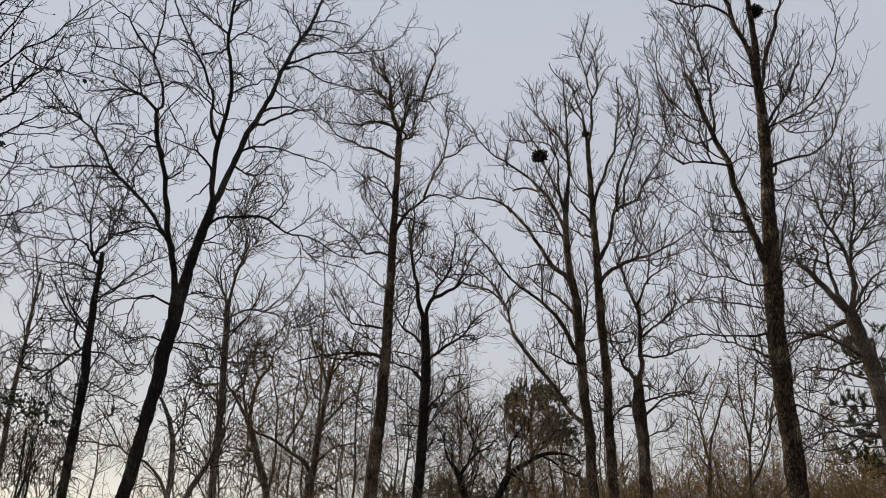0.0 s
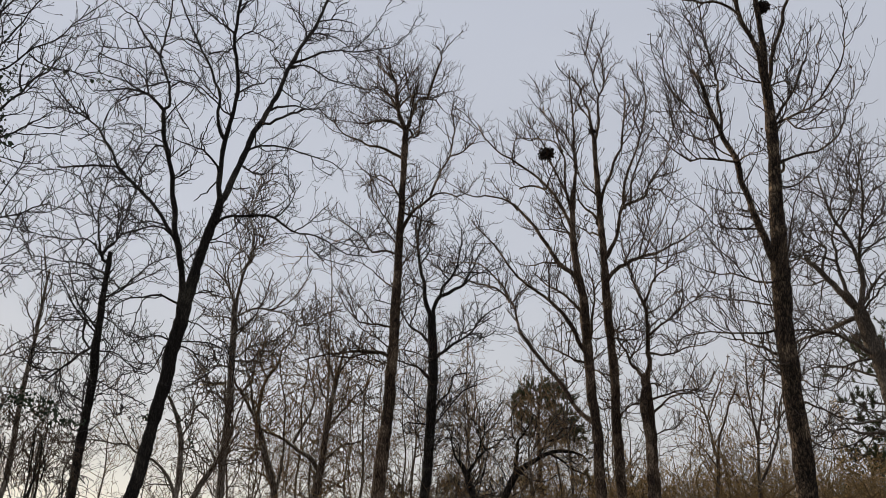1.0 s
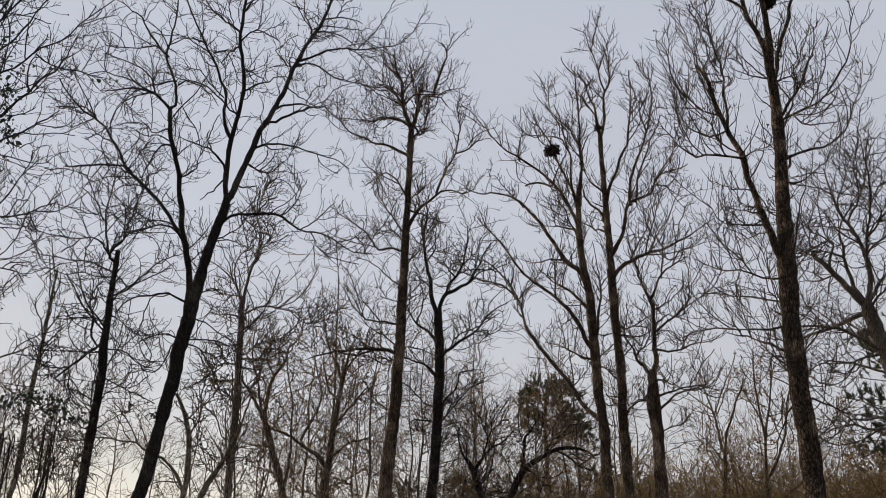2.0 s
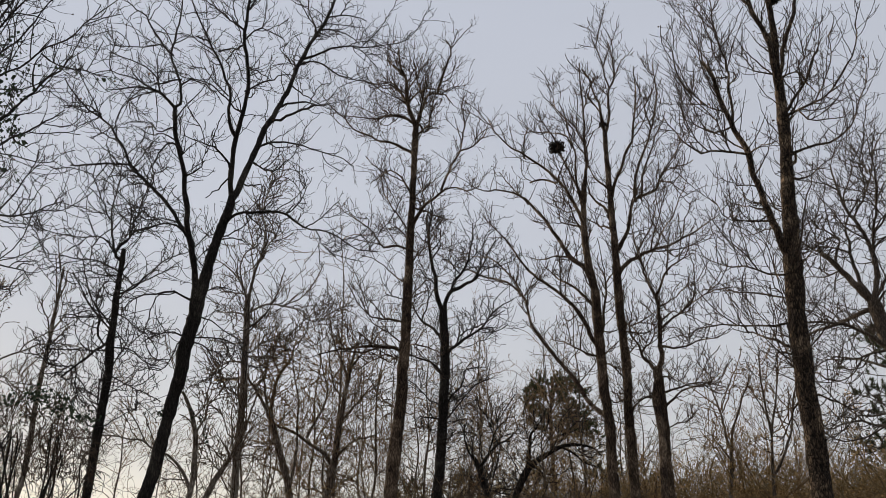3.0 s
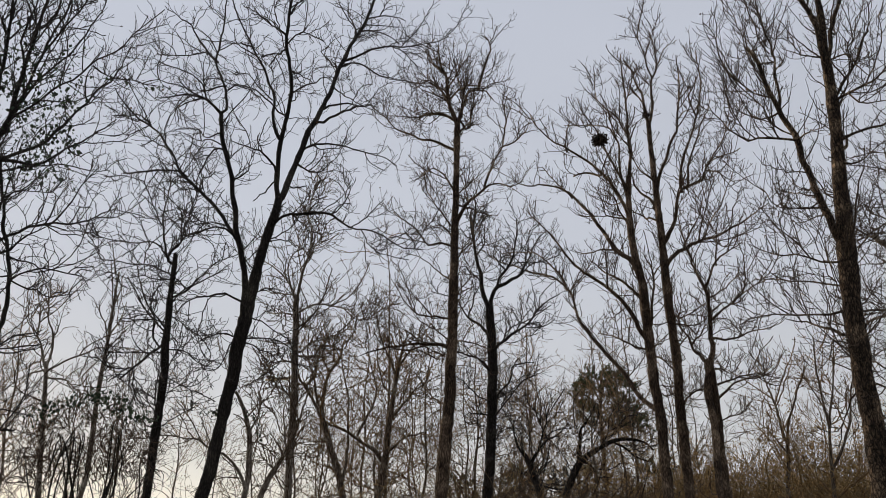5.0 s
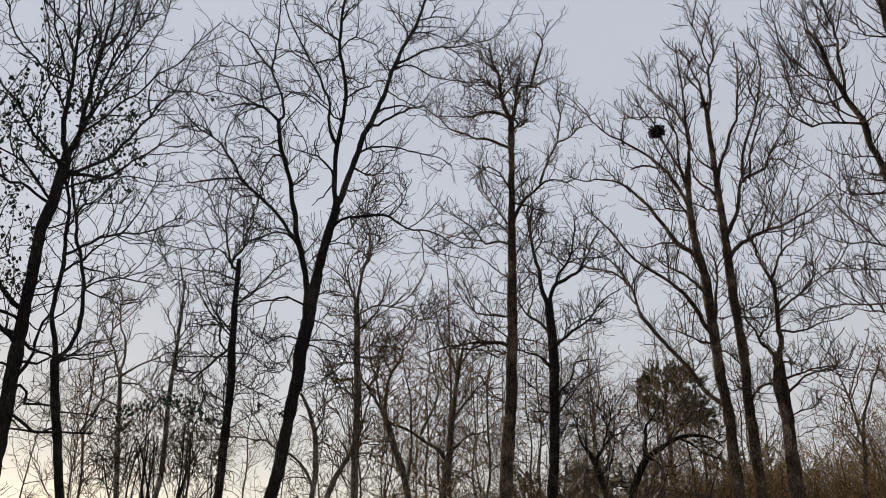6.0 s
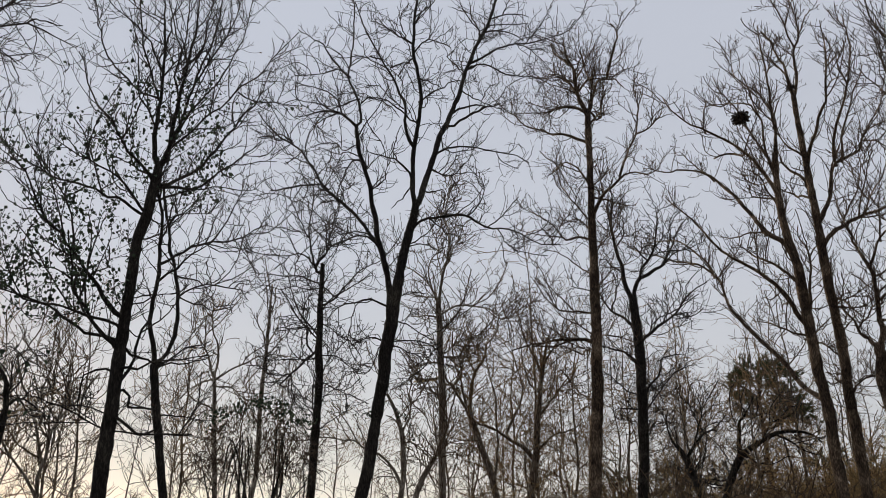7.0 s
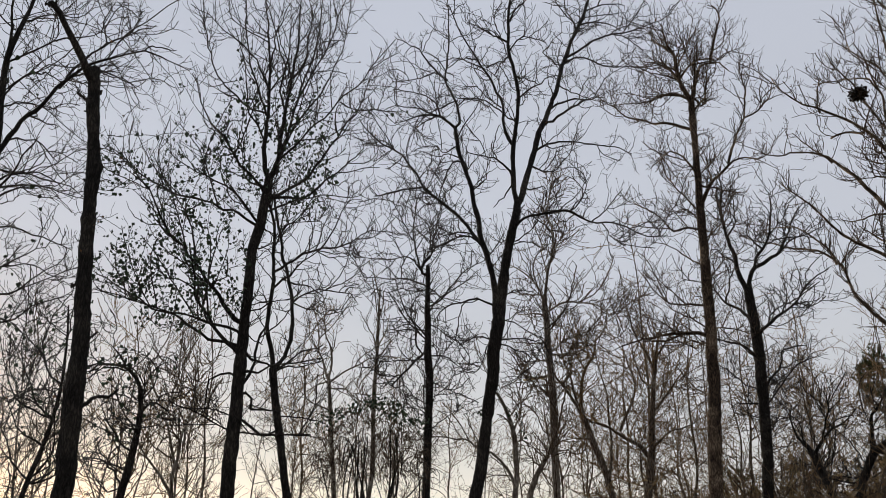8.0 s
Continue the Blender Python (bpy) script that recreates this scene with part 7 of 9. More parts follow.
h1_tree = (
    Tree("leaning_tree", -9.30, 11.77, -38.30, "bark_dark", "bare dark tree with a fan of upright branches")
    .limb("trunk", 0.125, 0.076, 0.6, (-0.14, 0.00, -0.20, 0.132), (-0.12, 0.00, 1.82, 0.125), (-0.12, 0.00, 2.30, 0.127), (-0.11, 0.00, 2.79, 0.123), (-0.10, 0.00, 3.30, 0.120), (-0.10, 0.00, 3.76, 0.116), (-0.09, 0.00, 4.24, 0.112), (-0.08, 0.00, 4.62, 0.107), (-0.07, 0.00, 5.00, 0.103), (-0.07, 0.00, 5.45, 0.098), (-0.05, 0.00, 6.02, 0.100), (-0.04, 0.00, 6.61, 0.095), (-0.01, 0.00, 6.85, 0.096), (0.08, 0.00, 7.22, 0.097), (0.12, 0.00, 7.59, 0.092), (0.17, 0.00, 7.97, 0.087), (0.20, 0.00, 8.33, 0.076))
    .limb("stem", 0.047, 0.009, 0.30, (0.20, 0.00, 8.29), (0.10, -0.08, 8.50), (0.04, -0.18, 9.02), (0.03, -0.28, 9.63), (0.02, -0.34, 10.09), (0.02, -0.40, 10.50), (0.01, -0.46, 10.88), (-0.06, -0.57, 11.36), (-0.14, -0.68, 11.84), (-0.19, -0.78, 12.33))
    .limb("branch", 0.021, 0.008, 0.10, (0.01, -0.42, 10.63), (0.07, -0.34, 11.11), (0.14, -0.25, 11.61), (0.27, -0.12, 12.24), (0.37, -0.02, 12.63), of=1)
    .limb("branch", 0.021, 0.008, 0.10, (0.03, -0.27, 9.57), (-0.13, -0.41, 10.00), (-0.28, -0.55, 10.37), (-0.42, -0.67, 10.68), (-0.49, -0.77, 11.15), (-0.53, -0.86, 11.63), (-0.64, -0.98, 11.95), of=1)
    .limb("branch", 0.018, 0.008, 0.10, (0.02, -0.34, 10.07), (0.14, -0.25, 10.34), (0.30, -0.13, 10.71), (0.43, -0.03, 11.08), of=1)
    .limb("stem", 0.047, 0.009, 0.30, (0.19, 0.00, 8.25), (0.29, -0.08, 8.46), (0.33, -0.16, 8.88), (0.38, -0.26, 9.42), (0.39, -0.33, 9.79), (0.45, -0.43, 10.28), (0.47, -0.51, 10.79), (0.53, -0.62, 11.29), (0.54, -0.72, 11.93), (0.57, -0.82, 12.45))
    .limb("branch", 0.021, 0.008, 0.10, (0.44, -0.40, 10.16), (0.53, -0.30, 10.65), (0.70, -0.18, 11.06), (0.79, -0.04, 11.86), (0.85, 0.06, 12.55), (0.97, 0.17, 13.04), of=5)
    .limb("branch", 0.021, 0.008, 0.10, (0.39, -0.32, 9.73), (0.29, -0.44, 10.25), (0.33, -0.54, 10.75), (0.35, -0.63, 11.25), (0.36, -0.73, 11.90), of=5)
    .limb("limb", 0.032, 0.010, 0.20, (0.20, 0.00, 8.33), (0.38, 0.15, 8.84), (0.55, 0.31, 9.54), (0.68, 0.45, 10.26), (0.77, 0.57, 10.93), (0.92, 0.72, 11.63), (1.05, 0.86, 12.37), (1.16, 1.01, 13.29), (1.21, 1.10, 13.86))
    .limb("branch", 0.019, 0.008, 0.10, (0.73, 0.51, 10.59), (0.94, 0.34, 10.96), (1.15, 0.15, 11.39), (1.30, 0.01, 11.76), (1.43, -0.14, 12.21), (1.57, -0.30, 12.73), of=8)
    .limb("limb", 0.035, 0.010, 0.20, (0.16, 0.00, 7.88), (0.40, 0.13, 7.99), (0.66, 0.28, 8.24), (1.02, 0.48, 8.60), (1.26, 0.64, 9.04), (1.47, 0.79, 9.49), (1.72, 0.96, 9.99), (1.92, 1.10, 10.43), (2.13, 1.24, 10.83), (2.35, 1.41, 11.51), (2.47, 1.51, 11.98))
    .limb("branch", 0.019, 0.008, 0.10, (1.70, 0.95, 9.95), (1.54, 0.82, 10.30), (1.64, 0.71, 10.62), of=10)
    .limb("limb", 0.032, 0.010, 0.20, (0.15, 0.00, 7.82), (0.46, 0.16, 7.95), (0.86, 0.36, 8.07), (1.17, 0.53, 8.34), (1.43, 0.70, 8.75), (1.72, 0.86, 9.06), (2.01, 1.04, 9.46), (2.33, 1.22, 9.85))
    .limb("branch", 0.019, 0.008, 0.10, (1.43, 0.70, 8.75), (1.70, 0.54, 8.61), (1.87, 0.44, 8.64), of=12)
    .limb("limb", 0.023, 0.009, 0.20, (0.20, 0.00, 8.33), (0.49, 0.22, 9.02), (0.76, 0.44, 9.88), (0.96, 0.58, 10.31), (1.24, 0.79, 10.97), (1.43, 0.93, 11.55), (1.63, 1.09, 12.14), (1.75, 1.23, 12.89), (1.88, 1.37, 13.68))
    .limb("limb", 0.023, 0.008, 0.20, (0.20, 0.00, 8.33), (0.53, -0.25, 8.80), (0.99, -0.58, 9.28), (1.35, -0.83, 9.62), (1.56, -0.98, 9.83), (1.87, -1.20, 10.04), (2.06, -1.37, 10.37), (2.26, -1.53, 10.64), (2.46, -1.69, 10.90))
    .limb("branch", 0.015, 0.008, 0.10, (1.47, -0.92, 9.74), (1.77, -0.75, 9.69), (2.22, -0.54, 9.87), (2.76, -0.29, 10.05), of=15)
    .limb("limb", 0.029, 0.008, 0.20, (0.15, 0.00, 7.87), (0.05, -0.08, 8.05), (-0.16, -0.22, 8.22), (-0.40, -0.36, 8.37), (-0.64, -0.52, 8.58), (-0.82, -0.66, 8.80), (-0.99, -0.77, 8.94), (-1.13, -0.89, 9.26), (-1.29, -1.03, 9.54), (-1.44, -1.15, 9.82))
    .limb("limb", 0.028, 0.008, 0.20, (0.07, 0.00, 7.20), (-0.18, 0.14, 7.37), (-0.44, 0.29, 7.59), (-0.67, 0.41, 7.67), (-0.95, 0.56, 7.90), (-1.27, 0.73, 8.04), (-1.69, 0.93, 8.17), (-2.07, 1.14, 8.45), (-2.47, 1.34, 8.72), (-2.81, 1.53, 9.04), (-3.16, 1.72, 9.36), (-3.41, 1.84, 9.50))
    .limb("limb", 0.028, 0.008, 0.20, (0.08, 0.00, 7.24), (-0.16, -0.16, 7.48), (-0.40, -0.31, 7.69), (-0.56, -0.42, 7.82), (-0.84, -0.58, 7.88), (-1.18, -0.78, 7.96), (-1.42, -0.93, 8.04), (-1.68, -1.08, 8.12))
    .limb("branch", 0.021, 0.008, 0.10, (0.03, -0.28, 9.63), (-0.34, -0.09, 9.82), (-0.59, 0.07, 10.14), (-0.85, 0.22, 10.40), (-1.05, 0.35, 10.72), (-1.21, 0.46, 11.13), (-1.36, 0.60, 11.70), (-1.48, 0.72, 12.28), (-1.62, 0.87, 13.06), of=1)
    .limb("branch", 0.018, 0.007, 0.10, (0.02, -0.36, 10.19), (-0.24, -0.55, 10.58), (-0.55, -0.76, 10.80), (-0.91, -1.00, 11.05), (-1.25, -1.21, 11.18), (-1.59, -1.42, 11.20), of=1)
    .limb("branch", 0.014, 0.007, 0.10, (-0.89, -0.70, 8.86), (-0.70, -0.56, 9.25), (-0.42, -0.42, 9.30), of=17)
    .limb("branch", 0.020, 0.008, 0.10, (0.04, -0.18, 9.02), (-0.19, -0.35, 9.30), (-0.42, -0.50, 9.51), (-0.46, -0.58, 9.92), (-0.48, -0.64, 10.28), (-0.54, -0.73, 10.68), of=1)
    .limb("limb", 0.023, 0.008, 0.10, (0.18, 0.00, 8.10), (-0.15, 0.17, 8.20), (-0.33, 0.28, 8.42), (-0.31, 0.35, 8.85), (-0.40, 0.44, 9.28))
    .limb("stem", 0.043, 0.007, 0.20, (-0.07, 0.00, 5.17), (-0.25, -0.10, 5.24), (-0.41, -0.21, 5.38), (-0.58, -0.33, 5.60), (-0.74, -0.43, 5.78), (-0.93, -0.57, 6.00), (-1.10, -0.69, 6.23), (-1.26, -0.81, 6.45), (-1.48, -0.96, 6.65), (-1.66, -1.10, 6.91), (-1.84, -1.24, 7.17), (-2.06, -1.39, 7.34), (-2.38, -1.60, 7.50))
    .limb("branch", 0.021, 0.007, 0.10, (-1.20, -0.77, 6.36), (-1.41, -0.65, 6.55), (-1.64, -0.52, 6.72), (-1.85, -0.39, 7.02), (-1.99, -0.30, 7.31), (-2.06, -0.23, 7.57), of=25)
    .limb("limb", 0.043, 0.010, 0.20, (-0.08, 0.00, 4.54), (-0.36, -0.18, 4.77), (-0.52, -0.28, 4.91), (-0.63, -0.36, 5.10), (-0.79, -0.48, 5.33), (-0.93, -0.59, 5.56), (-0.99, -0.66, 5.86), (-1.07, -0.74, 6.16), (-1.16, -0.84, 6.45))
    .limb("limb", 0.032, 0.009, 0.20, (-0.07, 0.00, 4.72), (-0.48, 0.21, 4.89), (-0.75, 0.35, 4.96), (-0.97, 0.48, 5.12), (-1.21, 0.61, 5.30), (-1.50, 0.77, 5.50), (-1.80, 0.92, 5.63), (-2.10, 1.08, 5.83), (-2.47, 1.27, 6.04), (-2.85, 1.48, 6.31), (-3.17, 1.64, 6.52))
    .limb("limb", 0.030, 0.007, 0.20, (-0.07, 0.00, 4.91), (-0.26, -0.12, 5.06), (-0.65, -0.33, 5.11), (-0.90, -0.47, 5.14), (-1.10, -0.58, 5.20), (-1.38, -0.73, 5.17), (-1.57, -0.83, 5.18), (-1.93, -1.05, 5.25), (-2.19, -1.20, 5.28), (-2.57, -1.42, 5.29))
    .limb("branch", 0.016, 0.007, 0.10, (-0.93, -0.59, 5.56), (-1.16, -0.45, 5.80), (-1.44, -0.31, 5.93), (-1.71, -0.17, 6.07), of=27)
    .limb("branch", 0.016, 0.007, 0.10, (-0.74, -0.43, 5.78), (-0.51, -0.57, 5.92), (-0.43, -0.64, 6.13), (-0.50, -0.70, 6.33), of=25)
    .limb("limb", 0.030, 0.017, 0.50, (-0.07, 0.00, 4.76), (0.12, 0.12, 4.64), (0.40, 0.27, 4.53), (0.54, 0.35, 4.44))
    .limb("limb", 0.024, 0.008, 0.40, (-0.09, 0.00, 4.24), (0.09, -0.10, 4.25), (0.30, -0.21, 4.19), (0.48, -0.31, 4.26), (0.69, -0.43, 4.30), (0.89, -0.54, 4.34), (1.18, -0.70, 4.38), (1.39, -0.82, 4.43))
    .limb("limb", 0.024, 0.008, 0.40, (-0.09, 0.00, 4.15), (-0.36, 0.15, 4.29), (-0.52, 0.23, 4.24), (-0.65, 0.31, 4.18), (-0.67, 0.35, 3.95), (-0.73, 0.39, 3.83), (-0.58, 0.49, 3.68), (-0.79, 0.63, 3.48))
    .limb("limb", 0.016, 0.007, 0.10, (-0.07, 0.00, 5.00), (0.20, -0.15, 4.87), (0.31, -0.22, 4.75))
    .limb("limb", 0.017, 0.008, 0.10, (0.08, 0.00, 7.22), (0.27, 0.11, 7.13), (0.44, 0.20, 7.12))
    .limb("limb", 0.016, 0.007, 0.10, (-0.07, 0.00, 5.42), (0.21, -0.15, 5.48), (0.51, -0.33, 5.60), (0.77, -0.47, 5.62))
    .limb("limb", 0.020, 0.008, 0.10, (0.10, 0.00, 7.47), (0.40, 0.17, 7.69), (0.75, 0.35, 7.93), (1.05, 0.51, 8.09), (1.49, 0.73, 8.27), (2.02, 0.99, 8.46), (2.29, 1.13, 8.61))
    .limb("limb", 0.017, 0.007, 0.10, (-0.03, 0.00, 6.72), (0.33, -0.20, 6.81), (0.62, -0.40, 7.12), (0.89, -0.55, 7.15), (1.20, -0.72, 7.15))
    .limb("limb", 0.026, 0.016, 0.60, (-0.10, 0.00, 3.82), (0.05, 0.07, 3.83), (0.15, 0.13, 3.76), (0.16, 0.16, 3.62), (0.09, 0.20, 3.58), (0.26, 0.29, 3.54), (0.58, 0.45, 3.61))
    .limb("limb", 0.026, 0.013, 0.50, (-0.10, 0.00, 3.37), (0.04, -0.07, 3.38), (0.17, -0.15, 3.27), (0.28, -0.22, 3.13), (0.43, -0.31, 3.06), (0.62, -0.41, 3.07), (0.91, -0.57, 3.08), (1.25, -0.74, 3.05))
    .limb("limb", 0.032, 0.020, 0.40, (-0.10, 0.00, 3.90), (0.03, 0.09, 4.13), (0.15, 0.18, 4.39), (0.20, 0.25, 4.76), (0.27, 0.32, 5.05), (0.40, 0.41, 5.30))
    .crown(7.8, 0.85, 0.15, 0.28, 20, 0.07, 1.3, 0.9)
)

h2_tree = (
    Tree("bare_tree", -8.92, 13.04, -34.37, "bark_dark", "thin bare tree with a crossing limb and curved stem")
    .limb("trunk", 0.075, 0.079, 0.85, (0.10, 0.00, -0.20, 0.079), (-0.07, 0.00, 1.84, 0.075), (-0.15, 0.00, 2.35, 0.076), (-0.26, 0.00, 2.99, 0.077), (-0.36, 0.00, 3.53, 0.078), (-0.45, 0.00, 4.08, 0.079), (-0.52, 0.00, 4.50, 0.079))
    .limb("stem", 0.045, 0.023, 0.60, (-0.52, 0.00, 4.47), (-0.60, -0.09, 4.83), (-0.67, -0.17, 5.15), (-0.67, -0.22, 5.49), (-0.64, -0.27, 5.83), (-0.62, -0.33, 6.20), (-0.65, -0.43, 6.77), (-0.72, -0.53, 7.29), (-0.78, -0.61, 7.56), (-0.84, -0.70, 7.96))
    .limb("limb", 0.040, 0.023, 0.50, (-0.52, 0.00, 4.47), (-0.37, 0.10, 4.65), (-0.27, 0.18, 4.90), (-0.19, 0.25, 5.17), (-0.18, 0.30, 5.55), (-0.23, 0.37, 5.93), (-0.29, 0.45, 6.33), (-0.37, 0.54, 6.73), (-0.46, 0.64, 7.18), (-0.55, 0.74, 7.69), (-0.61, 0.81, 8.01), (-0.70, 0.89, 8.38), (-0.78, 0.98, 8.76))
    .limb("branch", 0.026, 0.009, 0.15, (-0.63, -0.31, 6.06), (-0.43, -0.44, 6.24), (-0.27, -0.53, 6.34), (-0.16, -0.61, 6.50), (0.01, -0.72, 6.65), (0.21, -0.84, 6.72), of=1)
    .limb("branch", 0.029, 0.010, 0.15, (-0.63, -0.37, 6.40), (-0.45, -0.26, 6.56), (-0.22, -0.12, 6.77), (0.05, 0.03, 6.97), (0.35, 0.19, 7.11), (0.72, 0.38, 7.27), (0.97, 0.52, 7.47), (1.23, 0.67, 7.70), (1.52, 0.83, 7.97), of=1)
    .limb("branch", 0.018, 0.008, 0.15, (0.25, 0.14, 7.07), (0.45, 0.01, 7.25), (0.56, -0.08, 7.48), (0.67, -0.17, 7.65), (0.79, -0.28, 7.94), (0.93, -0.39, 8.23), of=4)
    .limb("branch", 0.018, 0.008, 0.15, (-0.31, 0.48, 6.46), (0.03, 0.65, 6.47), (0.29, 0.79, 6.40), (0.64, 0.99, 6.26), of=2)
    .limb("branch", 0.018, 0.008, 0.15, (-0.23, 0.38, 5.96), (0.04, 0.21, 6.15), (0.29, 0.07, 6.22), (0.61, -0.10, 6.13), (0.90, -0.25, 6.06), (1.09, -0.38, 5.85), of=2)
    .limb("branch", 0.018, 0.008, 0.15, (-0.24, 0.38, 6.00), (0.18, 0.61, 5.93), (0.55, 0.80, 5.92), (0.93, 0.99, 6.03), of=2)
    .limb("branch", 0.017, 0.007, 0.15, (-0.65, -0.27, 5.82), (-0.95, -0.44, 5.68), (-1.21, -0.59, 5.53), (-1.31, -0.67, 5.35), of=1)
    .limb("limb", 0.023, 0.008, 0.15, (-0.52, 0.00, 4.47), (-0.33, 0.10, 4.55), (-0.17, 0.20, 4.69), (-0.05, 0.28, 4.83), (0.12, 0.37, 4.95), (0.48, 0.57, 5.15))
    .limb("limb", 0.020, 0.007, 0.15, (-0.51, 0.00, 4.41), (-0.22, -0.17, 4.55), (0.17, -0.37, 4.56), (0.51, -0.56, 4.63))
    .limb("branch", 0.016, 0.009, 0.15, (-0.56, 0.75, 7.75), (-0.36, 0.88, 7.98), (-0.06, 1.08, 8.43), (0.18, 1.24, 8.80), of=2)
    .limb("limb", 0.019, 0.006, 0.15, (-0.32, 0.00, 3.31), (-0.56, -0.14, 3.13), (-0.87, -0.31, 3.16), (-1.27, -0.53, 3.18), (-1.58, -0.71, 3.36), (-1.83, -0.86, 3.45), (-2.06, -0.99, 3.46), (-2.29, -1.13, 3.54), (-2.61, -1.30, 3.54), (-2.95, -1.50, 3.57))
    .limb("limb", 0.017, 0.008, 0.15, (-0.36, 0.00, 3.53), (-0.04, 0.16, 3.53), (0.30, 0.33, 3.53), (0.59, 0.48, 3.49))
    .crown(6.8, 0.85, 0.1, 0.41, 20, 0.07, 1.46, 1.0)
)

m_tree = (
    Tree("slender_tree", -12.40, 20.55, -31.10, "bark_grey", "slender bare sapling among the larger trees")
    .limb("trunk", 0.070, 0.049, 0.3, (-0.00, 0.00, -0.20, 0.074), (-0.09, 0.00, 2.11, 0.070), (-0.15, 0.00, 3.01, 0.071), (-0.22, 0.00, 3.78, 0.064), (-0.28, 0.00, 4.57, 0.057), (-0.35, 0.00, 5.37, 0.057), (-0.41, 0.00, 5.94, 0.049))
    .limb("limb", 0.033, 0.011, 0.20, (-0.39, 0.00, 5.73), (-0.53, -0.13, 6.16), (-0.65, -0.25, 6.59), (-0.64, -0.30, 6.95), (-0.81, -0.46, 7.41), (-0.94, -0.59, 7.88))
    .limb("limb", 0.033, 0.011, 0.20, (-0.40, 0.00, 5.83), (-0.31, 0.11, 6.39), (-0.40, 0.21, 6.83), (-0.57, 0.36, 7.37), (-0.55, 0.44, 7.92), (-0.65, 0.56, 8.49))
    .limb("limb", 0.029, 0.011, 0.20, (-0.38, 0.00, 5.66), (0.04, -0.25, 5.92), (0.48, -0.51, 6.14), (0.93, -0.77, 6.32), (1.39, -1.01, 6.26), (1.85, -1.25, 6.21))
    .limb("limb", 0.025, 0.011, 0.20, (-0.39, 0.00, 5.73), (-0.83, 0.23, 5.63), (-1.15, 0.42, 5.40), (-1.48, 0.65, 4.93), (-1.68, 0.79, 4.62))
    .limb("limb", 0.025, 0.010, 0.20, (-0.36, 0.00, 5.50), (0.09, -0.23, 5.47), (0.25, -0.32, 5.35), (0.50, -0.48, 5.09), (0.75, -0.62, 4.92))
    .limb("limb", 0.020, 0.011, 0.20, (-0.29, 0.00, 4.65), (-0.54, 0.14, 4.82), (-0.90, 0.35, 4.59), (-1.11, 0.48, 4.36))
    .limb("limb", 0.020, 0.010, 0.20, (-0.20, 0.00, 3.62), (-0.62, -0.22, 3.52), (-0.95, -0.43, 3.20), (-1.11, -0.56, 2.82))
    .limb("limb", 0.020, 0.011, 0.20, (-0.22, 0.00, 3.86), (-0.46, 0.15, 4.10), (-0.77, 0.30, 4.14), (-1.01, 0.42, 4.18))
    .crown(7.0, 1.1, 0.1, 0.40, 20, 0.07, 1.7, 0.8)
)

o_tree = (
    Tree("slender_tree", -12.88, 23.73, -28.49, "bark_grey", "slim upright bare tree with fine dense twigs")
    .limb("trunk", 0.080, 0.029, 0.25, (-0.34, 0.00, -0.20, 0.084), (-0.21, 0.00, 2.18, 0.080), (-0.11, 0.00, 3.03, 0.081), (-0.09, 0.00, 3.91, 0.082), (-0.11, 0.00, 4.99, 0.074), (-0.10, 0.00, 5.72, 0.075), (-0.05, 0.00, 6.67, 0.066), (-0.01, 0.00, 7.25, 0.057), (-0.00, 0.00, 8.03, 0.048), (0.01, 0.00, 8.83, 0.039), (0.02, 0.00, 9.64, 0.029))
    .limb("limb", 0.028, 0.012, 0.20, (-0.10, 0.00, 5.39), (-0.46, -0.21, 5.59), (-0.67, -0.36, 5.92), (-0.88, -0.51, 6.26))
    .limb("limb", 0.028, 0.013, 0.20, (-0.06, 0.00, 6.57), (0.29, 0.20, 6.38), (0.66, 0.39, 6.39), (1.02, 0.61, 6.73))
    .limb("limb", 0.027, 0.012, 0.20, (-0.09, 0.00, 3.82), (-0.50, -0.24, 4.06), (-0.72, -0.42, 4.56), (-0.83, -0.53, 4.90))
    .limb("limb", 0.029, 0.013, 0.20, (-0.01, 0.00, 7.44), (0.19, 0.17, 8.08), (0.39, 0.35, 8.74))
    .limb("limb", 0.029, 0.012, 0.20, (-0.01, 0.00, 7.25), (-0.24, -0.19, 7.77), (-0.41, -0.36, 8.41))
    .limb("limb", 0.029, 0.013, 0.20, (0.00, 0.00, 8.43), (0.16, 0.16, 9.08), (0.18, 0.23, 9.62))
    .crown(6.6, 0.9, 0.25, 0.3, 20, 0.07, 2.0, 0.5)
)

